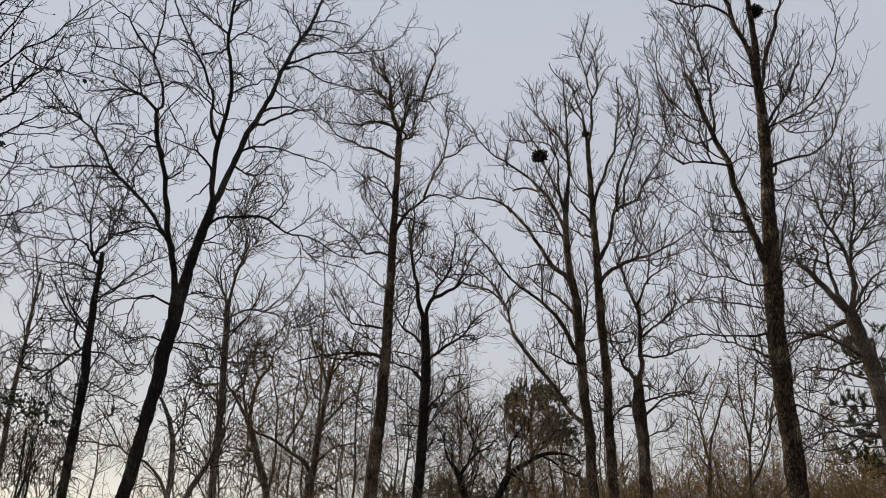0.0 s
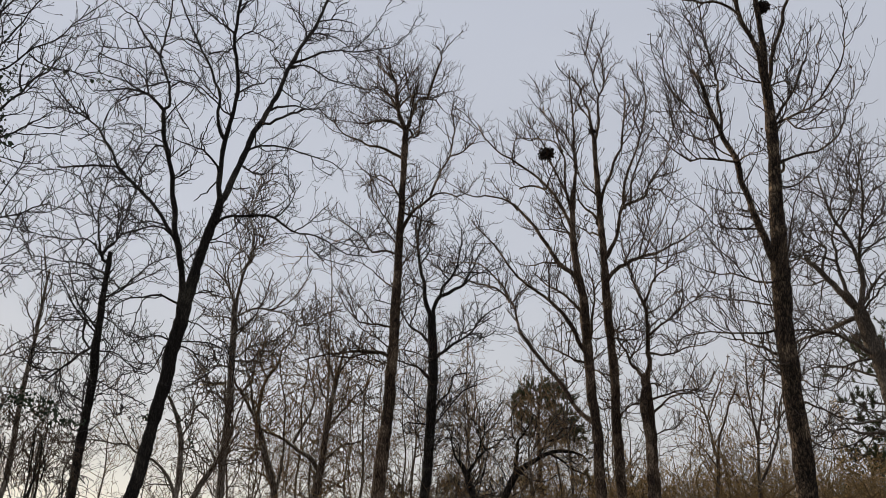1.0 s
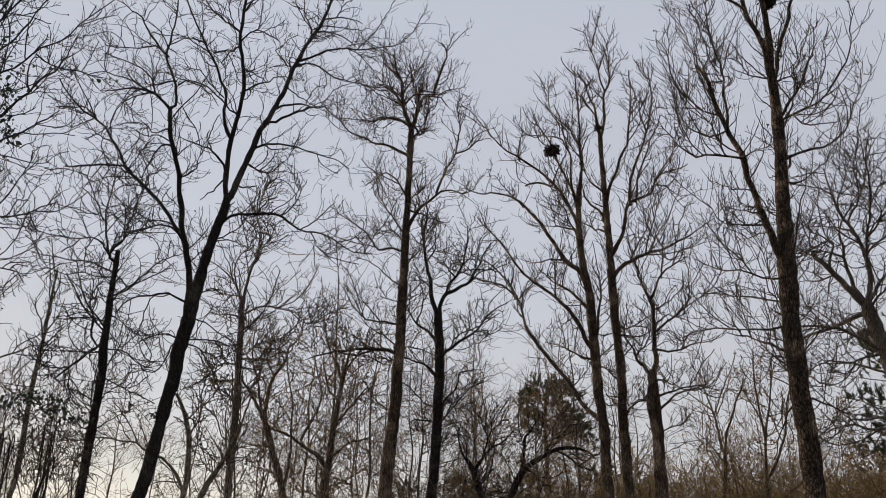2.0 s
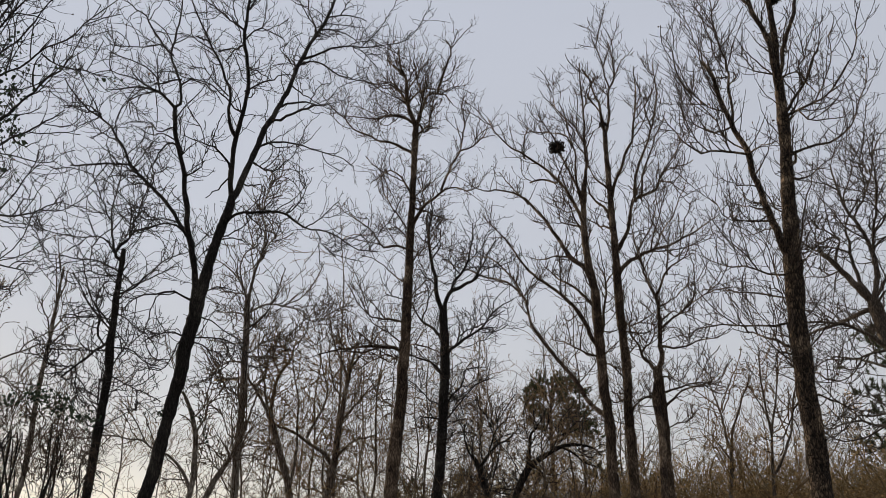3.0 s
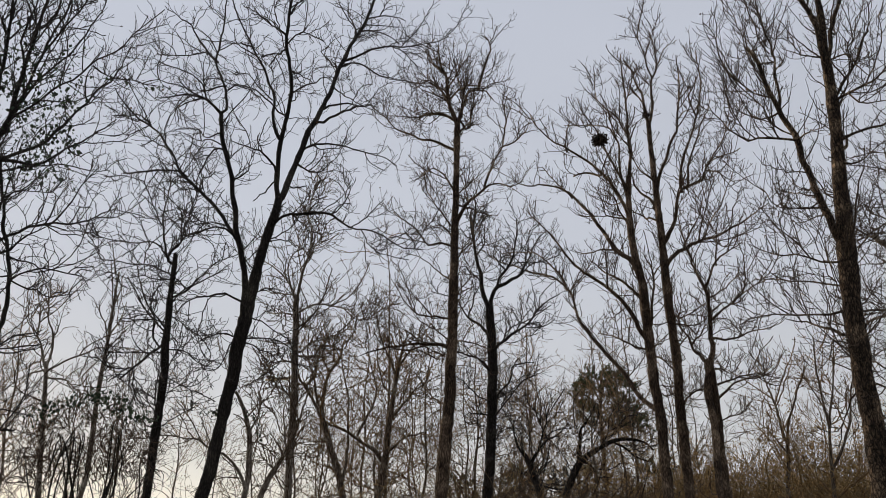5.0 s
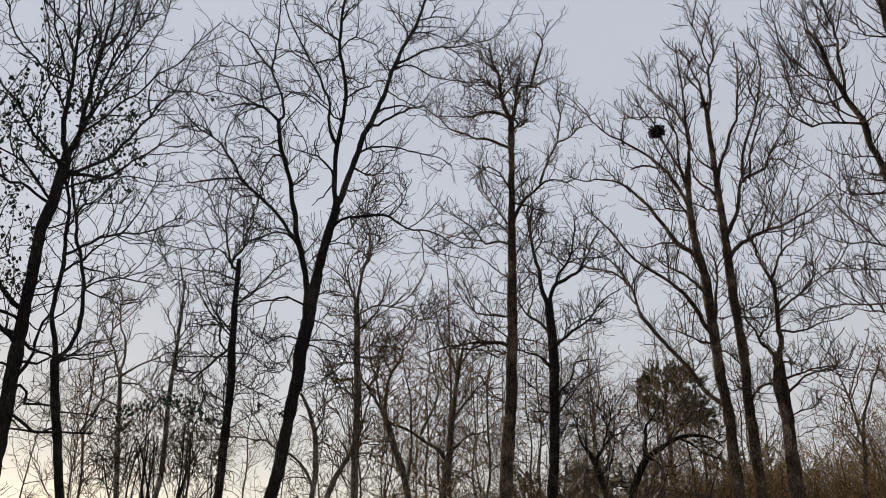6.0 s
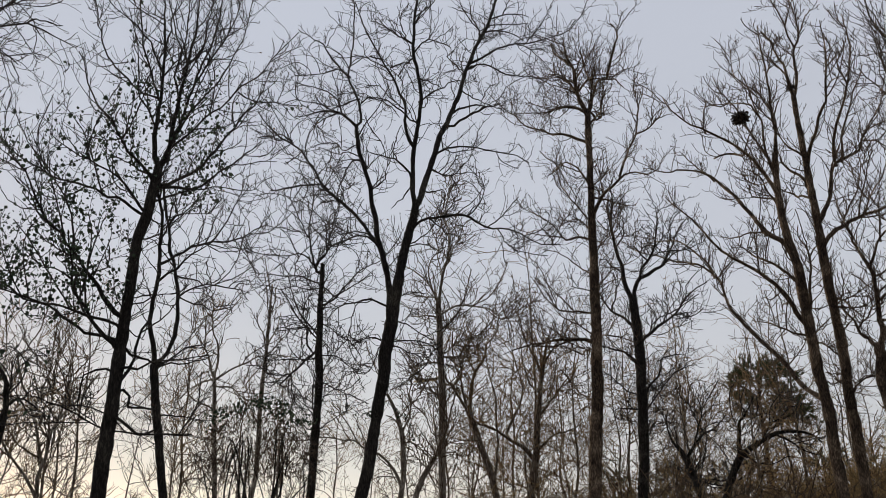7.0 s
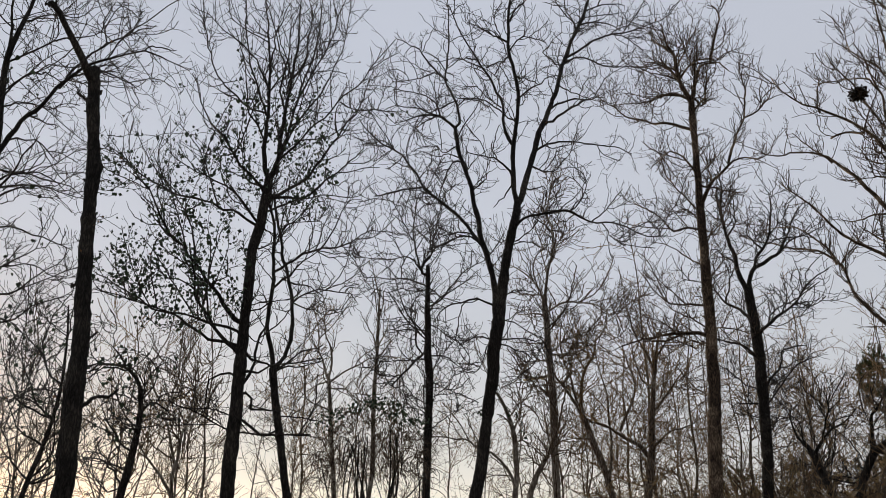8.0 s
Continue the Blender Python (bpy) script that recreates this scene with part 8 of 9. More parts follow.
p_tree = (
    Tree("vine_hung_tree", -12.01, 12.03, -44.95, "bark_dark", "crooked dark trunk hung with tangled vines")
    .limb("trunk", 0.082, 0.046, 0.4, (-0.26, 0.00, -0.20, 0.086), (-0.17, 0.00, 1.85, 0.082), (-0.13, 0.00, 2.27, 0.077), (-0.07, 0.00, 2.59, 0.078), (-0.04, 0.00, 2.92, 0.073), (-0.01, 0.00, 3.30, 0.068), (0.02, 0.00, 3.70, 0.051), (0.00, 0.00, 3.98, 0.046))
    .limb("limb", 0.046, 0.016, 0.40, (0.00, 0.00, 3.95), (-0.07, -0.07, 4.19), (-0.21, -0.17, 4.41), (-0.36, -0.27, 4.54), (-0.63, -0.41, 4.54), (-0.87, -0.54, 4.46), (-0.99, -0.61, 4.33))
    .limb("limb", 0.029, 0.008, 0.30, (0.01, 0.00, 3.75), (0.19, 0.10, 3.89), (0.42, 0.22, 3.86), (0.61, 0.34, 3.71))
    .limb("limb", 0.022, 0.007, 0.20, (-0.04, 0.00, 2.92), (-0.24, -0.11, 3.01), (-0.48, -0.28, 3.31), (-0.62, -0.38, 3.56), (-0.70, -0.46, 3.82))
    .limb("limb", 0.022, 0.007, 0.20, (-0.08, 0.00, 2.54), (-0.36, 0.16, 2.71), (-0.62, 0.29, 2.76), (-0.89, 0.43, 2.80))
    .limb("branch", 0.020, 0.007, 0.20, (-0.36, -0.27, 4.54), (-0.56, -0.40, 4.73), (-0.64, -0.47, 4.94), (-0.62, -0.51, 5.22), of=1)
    .limb("branch", 0.017, 0.007, 0.20, (-0.69, -0.44, 4.52), (-0.92, -0.31, 4.66), (-1.07, -0.22, 4.84), (-1.13, -0.16, 5.08), of=1)
    .limb("limb", 0.017, 0.007, 0.20, (-0.01, 0.00, 3.30), (-0.20, -0.13, 3.56), (-0.35, -0.25, 3.87), (-0.48, -0.34, 4.07))
    .limb("limb", 0.017, 0.007, 0.20, (-0.13, 0.00, 2.25), (-0.34, 0.11, 2.19), (-0.62, 0.28, 2.39), (-0.81, 0.40, 2.60))
    .limb("limb", 0.017, 0.007, 0.20, (0.01, 0.00, 3.81), (0.08, -0.08, 4.14), (0.01, -0.16, 4.47), (0.05, -0.22, 4.70))
    .crown(9.8, 0.9, -0.02, 0.6, 20, 0.07, 1.57, 1.5)
)

p2_tree = (
    Tree("slender_tree", -12.68, 14.15, -41.85, "bark_grey", "grey forked sapling in front of the bright horizon")
    .limb("trunk", 0.065, 0.044, 0.5, (-0.05, 0.00, -0.20, 0.055), (-0.13, 0.00, 2.11, 0.047), (-0.14, 0.00, 2.50, 0.039))
    .limb("stem", 0.037, 0.020, 0.18, (-0.14, 0.00, 2.38), (-0.24, 0.19, 3.25), (-0.47, 0.37, 4.09), (-0.67, 0.47, 4.56), (-0.98, 0.62, 5.24))
    .limb("stem", 0.037, 0.019, 0.18, (-0.14, 0.00, 2.38), (0.02, -0.20, 3.22), (0.21, -0.33, 3.77), (0.52, -0.47, 4.27), (0.73, -0.58, 4.72))
    .limb("limb", 0.038, 0.020, 0.18, (-0.13, 0.00, 2.15), (-0.61, 0.37, 2.88), (-0.98, 0.63, 3.39))
    .limb("branch", 0.025, 0.006, 0.18, (0.02, -0.20, 3.22), (0.02, 0.08, 3.88), (0.22, 0.33, 4.44), (0.16, 0.60, 5.16), of=2)
    .limb("branch", 0.026, 0.006, 0.18, (-0.45, 0.35, 4.01), (-0.31, 0.64, 4.74), (-0.27, 0.98, 5.63), (-0.21, 1.26, 6.42), of=1)
    .crown(5.4, 0.95, 0.12, 0.41, 20, 0.07, 1.75, 0.5)
)

p3_tree = (
    Tree("bare_tree", -12.39, 10.12, -50.77, "bark_dark", "thin dark stem leaning behind the broken trunk")
    .limb("trunk", 0.062, 0.016, 0.3, (-0.47, 0.00, -0.20, 0.052), (-0.15, 0.00, 1.99, 0.046), (0.04, 0.00, 2.78, 0.040), (0.15, 0.00, 3.38, 0.034), (0.21, 0.00, 4.01, 0.028), (0.18, 0.00, 4.86, 0.021), (0.12, 0.00, 5.51, 0.014))
    .limb("limb", 0.021, 0.005, 0.18, (0.15, 0.00, 3.38), (-0.22, 0.27, 3.91), (-0.50, 0.52, 4.46), (-0.56, 0.80, 5.17))
    .limb("limb", 0.020, 0.004, 0.18, (0.06, 0.00, 2.90), (-0.28, -0.19, 3.04), (-0.53, -0.44, 3.49), (-0.67, -0.63, 3.84))
    .limb("limb", 0.021, 0.005, 0.18, (0.21, 0.00, 4.01), (-0.07, 0.27, 4.45), (-0.18, 0.50, 4.92), (-0.15, 0.74, 5.43))
    .limb("limb", 0.020, 0.005, 0.18, (-0.08, 0.00, 2.30), (-0.38, 0.29, 2.59), (-0.59, 0.59, 3.00), (-0.80, 0.89, 3.43))
    .limb("limb", 0.020, 0.004, 0.18, (-0.08, 0.00, 2.30), (0.21, -0.25, 2.77), (0.19, -0.48, 3.13), (0.01, -0.83, 3.67), (-0.29, -1.20, 4.17))
    .limb("limb", 0.021, 0.005, 0.18, (0.15, 0.00, 3.38), (-0.27, 0.27, 3.60), (-0.49, 0.43, 3.81), (-0.83, 0.81, 4.48), (-0.98, 1.10, 5.08))
    .limb("limb", 0.020, 0.004, 0.18, (-0.10, 0.00, 2.23), (0.15, -0.22, 2.29), (0.25, -0.39, 2.47), (0.09, -0.75, 2.91))
    .crown(6.3, 1.1, 0.02, 0.54, 20, 0.07, 1.48, 0.8)
)

q1_tree = (
    Tree("multi_stem_tree", -4.96, 30.60, -9.21, "bark_far", "bare grey tree branching low into several stems")
    .limb("trunk", 0.138, 0.046, 0.3, (-0.41, 0.00, -0.20, 0.145), (-0.22, 0.00, 2.20, 0.138), (-0.07, 0.00, 3.22, 0.140), (0.02, 0.00, 3.84, 0.141), (0.10, 0.00, 4.31, 0.131), (0.16, 0.00, 5.12, 0.110), (0.27, 0.00, 5.77, 0.100), (0.36, 0.00, 6.43, 0.089), (0.50, 0.00, 7.32, 0.079), (0.63, 0.00, 8.00, 0.057), (0.77, 0.00, 8.69, 0.046))
    .limb("limb", 0.098, 0.021, 0.20, (0.03, 0.00, 3.95), (-0.36, -0.25, 4.31), (-0.67, -0.44, 4.55), (-0.99, -0.64, 4.85), (-1.40, -0.88, 5.04), (-1.82, -1.12, 5.19), (-2.12, -1.29, 5.25))
    .limb("branch", 0.054, 0.015, 0.20, (-0.99, -0.64, 4.85), (-0.74, -0.45, 5.40), (-0.43, -0.22, 5.97), (-0.28, -0.06, 6.65), (-0.49, 0.13, 7.36), (-0.62, 0.28, 8.08), of=1)
    .limb("limb", 0.054, 0.014, 0.20, (0.10, 0.00, 4.31), (0.40, -0.18, 4.45), (0.84, -0.44, 4.74), (1.48, -0.79, 4.90), (1.90, -1.05, 5.18))
    .limb("limb", 0.055, 0.015, 0.20, (0.25, 0.00, 5.62), (0.68, 0.26, 6.02), (1.00, 0.47, 6.49), (1.53, 0.79, 6.98), (1.91, 1.05, 7.60))
    .limb("limb", 0.056, 0.015, 0.20, (0.48, 0.00, 7.21), (0.29, -0.17, 7.74), (-0.01, -0.40, 8.27), (-0.22, -0.56, 8.70), (-0.34, -0.73, 9.47))
    .limb("limb", 0.045, 0.015, 0.20, (0.36, 0.00, 6.43), (0.04, 0.22, 6.92), (-0.28, 0.50, 7.89), (-0.33, 0.64, 8.86))
    .limb("limb", 0.045, 0.015, 0.20, (0.57, 0.00, 7.66), (0.97, -0.26, 8.05), (1.32, -0.52, 8.56), (1.45, -0.68, 9.21))
    .limb("limb", 0.043, 0.015, 0.20, (-0.18, 0.00, 2.50), (-0.36, 0.21, 3.44), (-0.26, 0.38, 4.30), (-0.06, 0.56, 4.97), (-0.12, 0.66, 5.53))
    .crown(4.6, 1.3, 0.06, 0.40, 40, 0.07, 1.6, 0.9)
)

q2_tree = (
    Tree("multi_stem_tree", -6.31, 29.33, -12.14, "bark_far", "bare tree with slanting stems among fine twigs")
    .limb("trunk", 0.124, 0.096, 0.35, (0.40, 0.00, -0.20, 0.130), (0.19, 0.00, 2.19, 0.124), (0.01, 0.00, 3.18, 0.125), (-0.23, 0.00, 3.95, 0.126), (-0.44, 0.00, 4.45, 0.116), (-0.61, 0.00, 5.03, 0.107), (-0.78, 0.00, 5.49, 0.096))
    .limb("limb", 0.075, 0.014, 0.20, (-0.75, 0.00, 5.41), (-1.09, -0.25, 5.95), (-1.40, -0.48, 6.41), (-1.69, -0.68, 6.80), (-1.86, -0.83, 7.24), (-2.07, -1.00, 7.64))
    .limb("limb", 0.075, 0.015, 0.20, (-0.75, 0.00, 5.41), (-0.76, 0.12, 6.32), (-0.60, 0.30, 7.19), (-0.29, 0.52, 7.72), (-0.04, 0.73, 8.40), (0.31, 0.97, 8.96), (0.44, 1.13, 9.71))
    .limb("limb", 0.054, 0.014, 0.20, (-0.76, 0.00, 5.46), (-0.98, -0.22, 6.27), (-1.19, -0.45, 7.10), (-1.40, -0.68, 8.03), (-1.33, -0.82, 8.77))
    .limb("limb", 0.052, 0.015, 0.20, (0.03, 0.00, 3.08), (0.17, 0.22, 4.21), (0.17, 0.37, 5.38), (0.16, 0.50, 6.37), (-0.03, 0.72, 7.41), (-0.16, 0.89, 8.25))
    .limb("branch", 0.039, 0.014, 0.20, (-0.57, 0.33, 7.24), (-0.82, 0.11, 7.86), (-0.70, -0.03, 8.50), (-0.85, -0.19, 9.15), of=2)
    .limb("branch", 0.037, 0.014, 0.20, (-1.44, -0.50, 6.45), (-1.13, -0.28, 7.02), (-1.03, -0.15, 7.59), (-1.15, -0.01, 8.29), of=1)
    .limb("limb", 0.032, 0.013, 0.20, (-0.42, 0.00, 4.40), (-0.71, -0.18, 4.60), (-1.12, -0.41, 4.44), (-1.53, -0.62, 4.46))
    .limb("limb", 0.032, 0.014, 0.20, (-0.60, 0.00, 4.99), (-0.28, 0.23, 5.58), (0.04, 0.43, 5.93), (0.27, 0.60, 6.39))
    .crown(4.6, 1.3, 0.06, 0.40, 40, 0.07, 1.6, 0.9)
)

q3_tree = (
    Tree("slender_tree", -7.59, 22.77, -18.45, "bark_grey", "thin bare understory tree beside a dark leaning trunk")
    .limb("trunk", 0.082, 0.034, 0.4, (-0.21, 0.00, -0.20, 0.086), (-0.10, 0.00, 2.08, 0.082), (-0.02, 0.00, 2.87, 0.083), (-0.03, 0.00, 3.68, 0.076), (-0.08, 0.00, 4.17, 0.076), (-0.21, 0.00, 4.67, 0.068), (-0.39, 0.00, 5.09, 0.051), (-0.55, 0.00, 5.38, 0.034))
    .limb("limb", 0.050, 0.012, 0.20, (-0.05, 0.00, 2.59), (-0.28, -0.18, 3.08), (-0.53, -0.36, 3.44), (-0.78, -0.51, 3.63), (-1.18, -0.74, 3.77), (-1.50, -0.93, 3.94), (-2.11, -1.25, 3.95), (-2.40, -1.41, 3.92))
    .limb("limb", 0.025, 0.011, 0.20, (-0.05, 0.00, 3.84), (0.20, 0.14, 3.97), (0.46, 0.29, 3.79), (0.81, 0.51, 3.47))
    .limb("limb", 0.030, 0.011, 0.20, (-0.07, 0.00, 4.14), (0.10, -0.14, 4.57), (0.14, -0.22, 4.95), (0.08, -0.29, 5.31), (0.24, -0.42, 5.63))
    .limb("limb", 0.030, 0.012, 0.20, (-0.38, 0.00, 5.08), (-0.61, 0.17, 5.55), (-0.77, 0.32, 6.10), (-1.00, 0.47, 6.48))
    .limb("limb", 0.026, 0.011, 0.20, (-0.20, 0.00, 4.64), (0.02, -0.14, 4.82), (0.25, -0.29, 5.05), (0.50, -0.43, 5.20))
    .crown(6.6, 1.02, 0.04, 0.48, 20, 0.07, 2.21, 0.7)
)

r1_tree = (
    Tree("crooked_tree", 2.13, 32.93, 3.71, "bark_dark", "low crooked dark tree with sprawling branches")
    .limb("trunk", 0.146, 0.023, 0.3, (-0.56, 0.00, -0.20, 0.153), (-0.18, 0.00, 2.29, 0.146), (0.08, 0.00, 3.15, 0.136), (0.38, 0.00, 3.76, 0.137), (0.58, 0.00, 4.02, 0.137), (0.98, 0.00, 4.32, 0.114), (1.42, 0.00, 4.56, 0.092), (1.85, 0.00, 4.80, 0.080), (2.35, 0.00, 4.88, 0.069), (2.86, 0.00, 4.83, 0.046), (3.25, 0.00, 4.69, 0.034), (3.50, 0.00, 4.42, 0.023))
    .limb("limb", 0.103, 0.023, 0.30, (0.50, 0.00, 3.91), (0.63, -0.18, 4.71), (0.71, -0.29, 5.28), (0.97, -0.47, 5.59), (1.17, -0.62, 5.95))
    .limb("limb", 0.046, 0.015, 0.20, (1.91, 0.00, 4.81), (2.34, 0.24, 4.57), (2.86, 0.53, 4.25), (3.39, 0.81, 4.02))
    .limb("limb", 0.034, 0.015, 0.20, (1.42, 0.00, 4.56), (1.81, -0.27, 5.09), (2.25, -0.53, 5.27), (2.59, -0.73, 5.46))
    .limb("limb", 0.034, 0.015, 0.20, (0.10, 0.00, 3.19), (-0.33, 0.23, 3.12), (-0.79, 0.46, 3.18))
    .limb("limb", 0.034, 0.015, 0.20, (0.63, 0.00, 4.06), (1.05, -0.25, 3.78), (1.48, -0.49, 3.65))
    .crown(5.6, 1.3, 0.1, 0.42, 20, 0.07, 2.7, 0.8)
)

r2_tree = (
    Tree("crooked_tree", 0.87, 29.99, 1.67, "bark_dark", "short dark tree with bent limbs in the thicket")
    .limb("trunk", 0.113, 0.063, 0.3, (0.39, 0.00, -0.20, 0.118), (0.15, 0.00, 2.23, 0.113), (-0.01, 0.00, 3.01, 0.104), (-0.20, 0.00, 3.58, 0.104), (-0.37, 0.00, 3.98, 0.084), (-0.53, 0.00, 4.23, 0.063))
    .limb("limb", 0.073, 0.015, 0.20, (-0.21, 0.00, 3.62), (-0.12, -0.09, 3.97), (0.10, -0.24, 4.26), (0.38, -0.42, 4.50), (0.63, -0.56, 4.61), (0.87, -0.69, 4.65))
    .limb("limb", 0.052, 0.014, 0.20, (-0.37, 0.00, 3.98), (-0.63, 0.19, 4.45), (-0.80, 0.34, 4.99), (-0.72, 0.44, 5.53))
    .limb("branch", 0.031, 0.014, 0.20, (0.10, -0.24, 4.26), (0.22, -0.38, 4.79), (0.40, -0.53, 5.29), (0.36, -0.62, 5.79), of=1)
    .limb("limb", 0.031, 0.014, 0.20, (-0.01, 0.00, 3.01), (0.46, 0.25, 2.86), (0.99, 0.52, 2.93))
    .crown(5.8, 1.3, 0.12, 0.42, 20, 0.07, 2.6, 0.8)
)

s1_tree = (
    Tree("slender_tree", 10.47, 32.35, 17.94, "bark_far", "thin forked bare tree behind brown brush")
    .limb("trunk", 0.115, 0.067, 0.4, (-0.29, 0.00, -0.20, 0.098), (0.00, 0.00, 2.70, 0.085), (0.16, 0.00, 3.80, 0.073), (0.24, 0.00, 4.67, 0.060))
    .limb("stem", 0.055, 0.024, 0.18, (0.23, 0.00, 4.58), (0.11, 0.45, 5.96), (-0.16, 0.81, 7.07), (-0.47, 1.06, 7.85))
    .limb("stem", 0.055, 0.022, 0.18, (0.22, 0.00, 4.41), (0.62, -0.38, 5.72), (0.93, -0.68, 6.55), (1.24, -0.98, 7.37))
    .limb("limb", 0.045, 0.011, 0.18, (0.20, 0.00, 4.24), (-0.42, 0.44, 5.18), (-0.93, 0.72, 5.58))
    .crown(4.5, 1.6, 0.12, 0.36, 20, 0.07, 2.30, 0.6)
)

s2_tree = (
    Tree("slender_tree", 11.25, 29.96, 20.59, "bark_far", "thin bare tree with upright stems in brown brush")
    .limb("trunk", 0.096, 0.021, 0.3, (-0.17, 0.00, -0.20, 0.081), (0.01, 0.00, 2.61, 0.069), (0.10, 0.00, 3.84, 0.057), (0.27, 0.00, 5.25, 0.045), (0.54, 0.00, 6.28, 0.032), (0.83, 0.00, 7.97, 0.019))
    .limb("stem", 0.053, 0.022, 0.18, (0.06, 0.00, 3.35), (0.64, 0.32, 4.45), (1.03, 0.67, 5.50), (1.23, 0.95, 6.38), (1.72, 1.38, 7.73))
    .limb("stem", 0.041, 0.021, 0.18, (0.22, 0.00, 4.83), (0.12, -0.36, 6.04), (0.12, -0.71, 7.04), (0.16, -1.06, 8.03))
    .limb("limb", 0.038, 0.010, 0.18, (0.27, 0.00, 5.25), (-0.26, 0.58, 6.63), (-0.57, 0.99, 7.61))
    .crown(4.2, 1.6, 0.12, 0.38, 20, 0.07, 2.30, 0.6)
)

u_tree = (
    Tree("slender_tree", -7.34, 24.94, -16.40, "bark_grey", "grey bare sapling with ascending twigs")
    .limb("trunk", 0.098, 0.064, 0.3, (-0.96, 0.00, -0.20, 0.103), (-0.60, 0.00, 2.13, 0.098), (-0.37, 0.00, 2.89, 0.090), (-0.14, 0.00, 3.29, 0.082), (0.12, 0.00, 3.77, 0.073), (0.30, 0.00, 4.12, 0.064))
    .limb("limb", 0.046, 0.012, 0.20, (0.26, 0.00, 4.04), (0.44, -0.16, 4.52), (0.54, -0.27, 4.99), (0.74, -0.45, 5.51), (0.79, -0.54, 6.05))
    .limb("limb", 0.037, 0.012, 0.20, (0.20, 0.00, 3.93), (0.11, 0.12, 4.49), (0.01, 0.24, 5.06), (0.06, 0.34, 5.63))
    .limb("limb", 0.027, 0.012, 0.20, (-0.12, 0.00, 3.33), (-0.42, -0.18, 3.58), (-0.60, -0.32, 3.92), (-0.78, -0.42, 3.99))
    .limb("limb", 0.027, 0.012, 0.20, (0.11, 0.00, 3.75), (0.58, 0.24, 3.87), (0.96, 0.45, 3.75))
    .crown(9.4, 1.1, 0.18, 0.43, 20, 0.07, 2.21, 1.0)
)

pine_tree = (
    Tree("pine_tree", 4.98, 44.72, 6.35, "pine", "dark green pine with a domed crown")
    .limb("trunk", 0.161, 0.065, 0.9, (-0.04, 0.00, -0.20, 0.136), (-0.00, 0.00, 3.15, 0.120), (-0.00, 0.00, 5.60, 0.106), (-0.03, 0.00, 7.45, 0.090), (0.11, 0.00, 9.03, 0.074), (0.21, 0.00, 9.74, 0.057))
    .limb("limb", 0.048, 0.017, 0.18, (0.08, 0.00, 8.72), (-0.16, 0.49, 9.58), (-0.71, 0.95, 9.84))
    .limb("limb", 0.048, 0.016, 0.18, (0.08, 0.00, 8.72), (0.64, -0.59, 9.46), (1.19, -1.06, 9.33))
    .limb("limb", 0.048, 0.017, 0.18, (0.05, 0.00, 8.40), (1.28, 0.99, 9.17), (1.99, 1.60, 8.99))
    .limb("limb", 0.048, 0.016, 0.18, (0.01, 0.00, 7.93), (-0.82, -0.78, 8.46), (-1.52, -1.38, 8.35))
    .limb("limb", 0.048, 0.016, 0.18, (-0.03, 0.00, 7.45), (-0.88, 0.64, 7.94), (-1.43, 1.12, 8.40))
    .limb("limb", 0.048, 0.015, 0.18, (-0.03, 0.00, 7.45), (1.02, -0.78, 7.95), (2.00, -1.53, 7.82))
    .limb("limb", 0.048, 0.016, 0.18, (-0.02, 0.00, 6.71), (1.17, 0.94, 7.39), (2.55, 2.06, 7.25))
    .limb("limb", 0.047, 0.015, 0.18, (-0.01, 0.00, 6.16), (1.39, -1.17, 6.55), (2.47, -2.16, 6.36))
    .limb("limb", 0.048, 0.017, 0.18, (0.08, 0.00, 8.72), (-0.67, 0.90, 9.20), (-1.17, 1.44, 9.37))
    .limb("limb", 0.048, 0.015, 0.18, (0.11, 0.00, 9.03), (0.93, -0.97, 9.10), (1.52, -1.69, 8.90))
    .limb("limb", 0.048, 0.017, 0.18, (0.08, 0.00, 8.72), (0.37, 0.75, 9.15), (0.65, 1.50, 9.60))
    .limb("limb", 0.048, 0.015, 0.18, (-0.03, 0.00, 7.27), (-0.54, -1.18, 7.68), (-0.98, -2.06, 7.56))
    .limb("limb", 0.048, 0.017, 0.18, (-0.03, 0.00, 7.45), (1.22, 1.64, 8.03), (2.24, 3.08, 7.88))
    .limb("limb", 0.047, 0.016, 0.18, (-0.01, 0.00, 6.16), (-0.69, 0.51, 7.03), (-1.26, 0.95, 7.54))
    .limb("limb", 0.048, 0.016, 0.18, (0.05, 0.00, 8.40), (0.31, 0.31, 9.27), (0.28, 0.64, 9.99))
    .limb("limb", 0.048, 0.016, 0.18, (-0.01, 0.00, 7.77), (0.43, 0.66, 8.42), (0.94, 1.47, 8.76))
    .limb("limb", 0.048, 0.016, 0.18, (0.02, 0.00, 8.09), (-0.19, -0.81, 8.66), (-0.48, -1.44, 8.81))
    .limb("limb", 0.048, 0.016, 0.18, (-0.02, 0.00, 6.90), (-0.25, 0.56, 7.59), (-0.47, 0.98, 7.81))
    .limb("limb", 0.047, 0.015, 0.18, (-0.02, 0.00, 6.53), (0.51, -0.92, 7.17), (1.05, -1.86, 7.25))
    .limb("limb", 0.047, 0.016, 0.18, (-0.00, 0.00, 5.79), (0.65, 0.87, 6.60), (1.33, 1.74, 7.01))
    .needle_crown(18, 0.62)
)


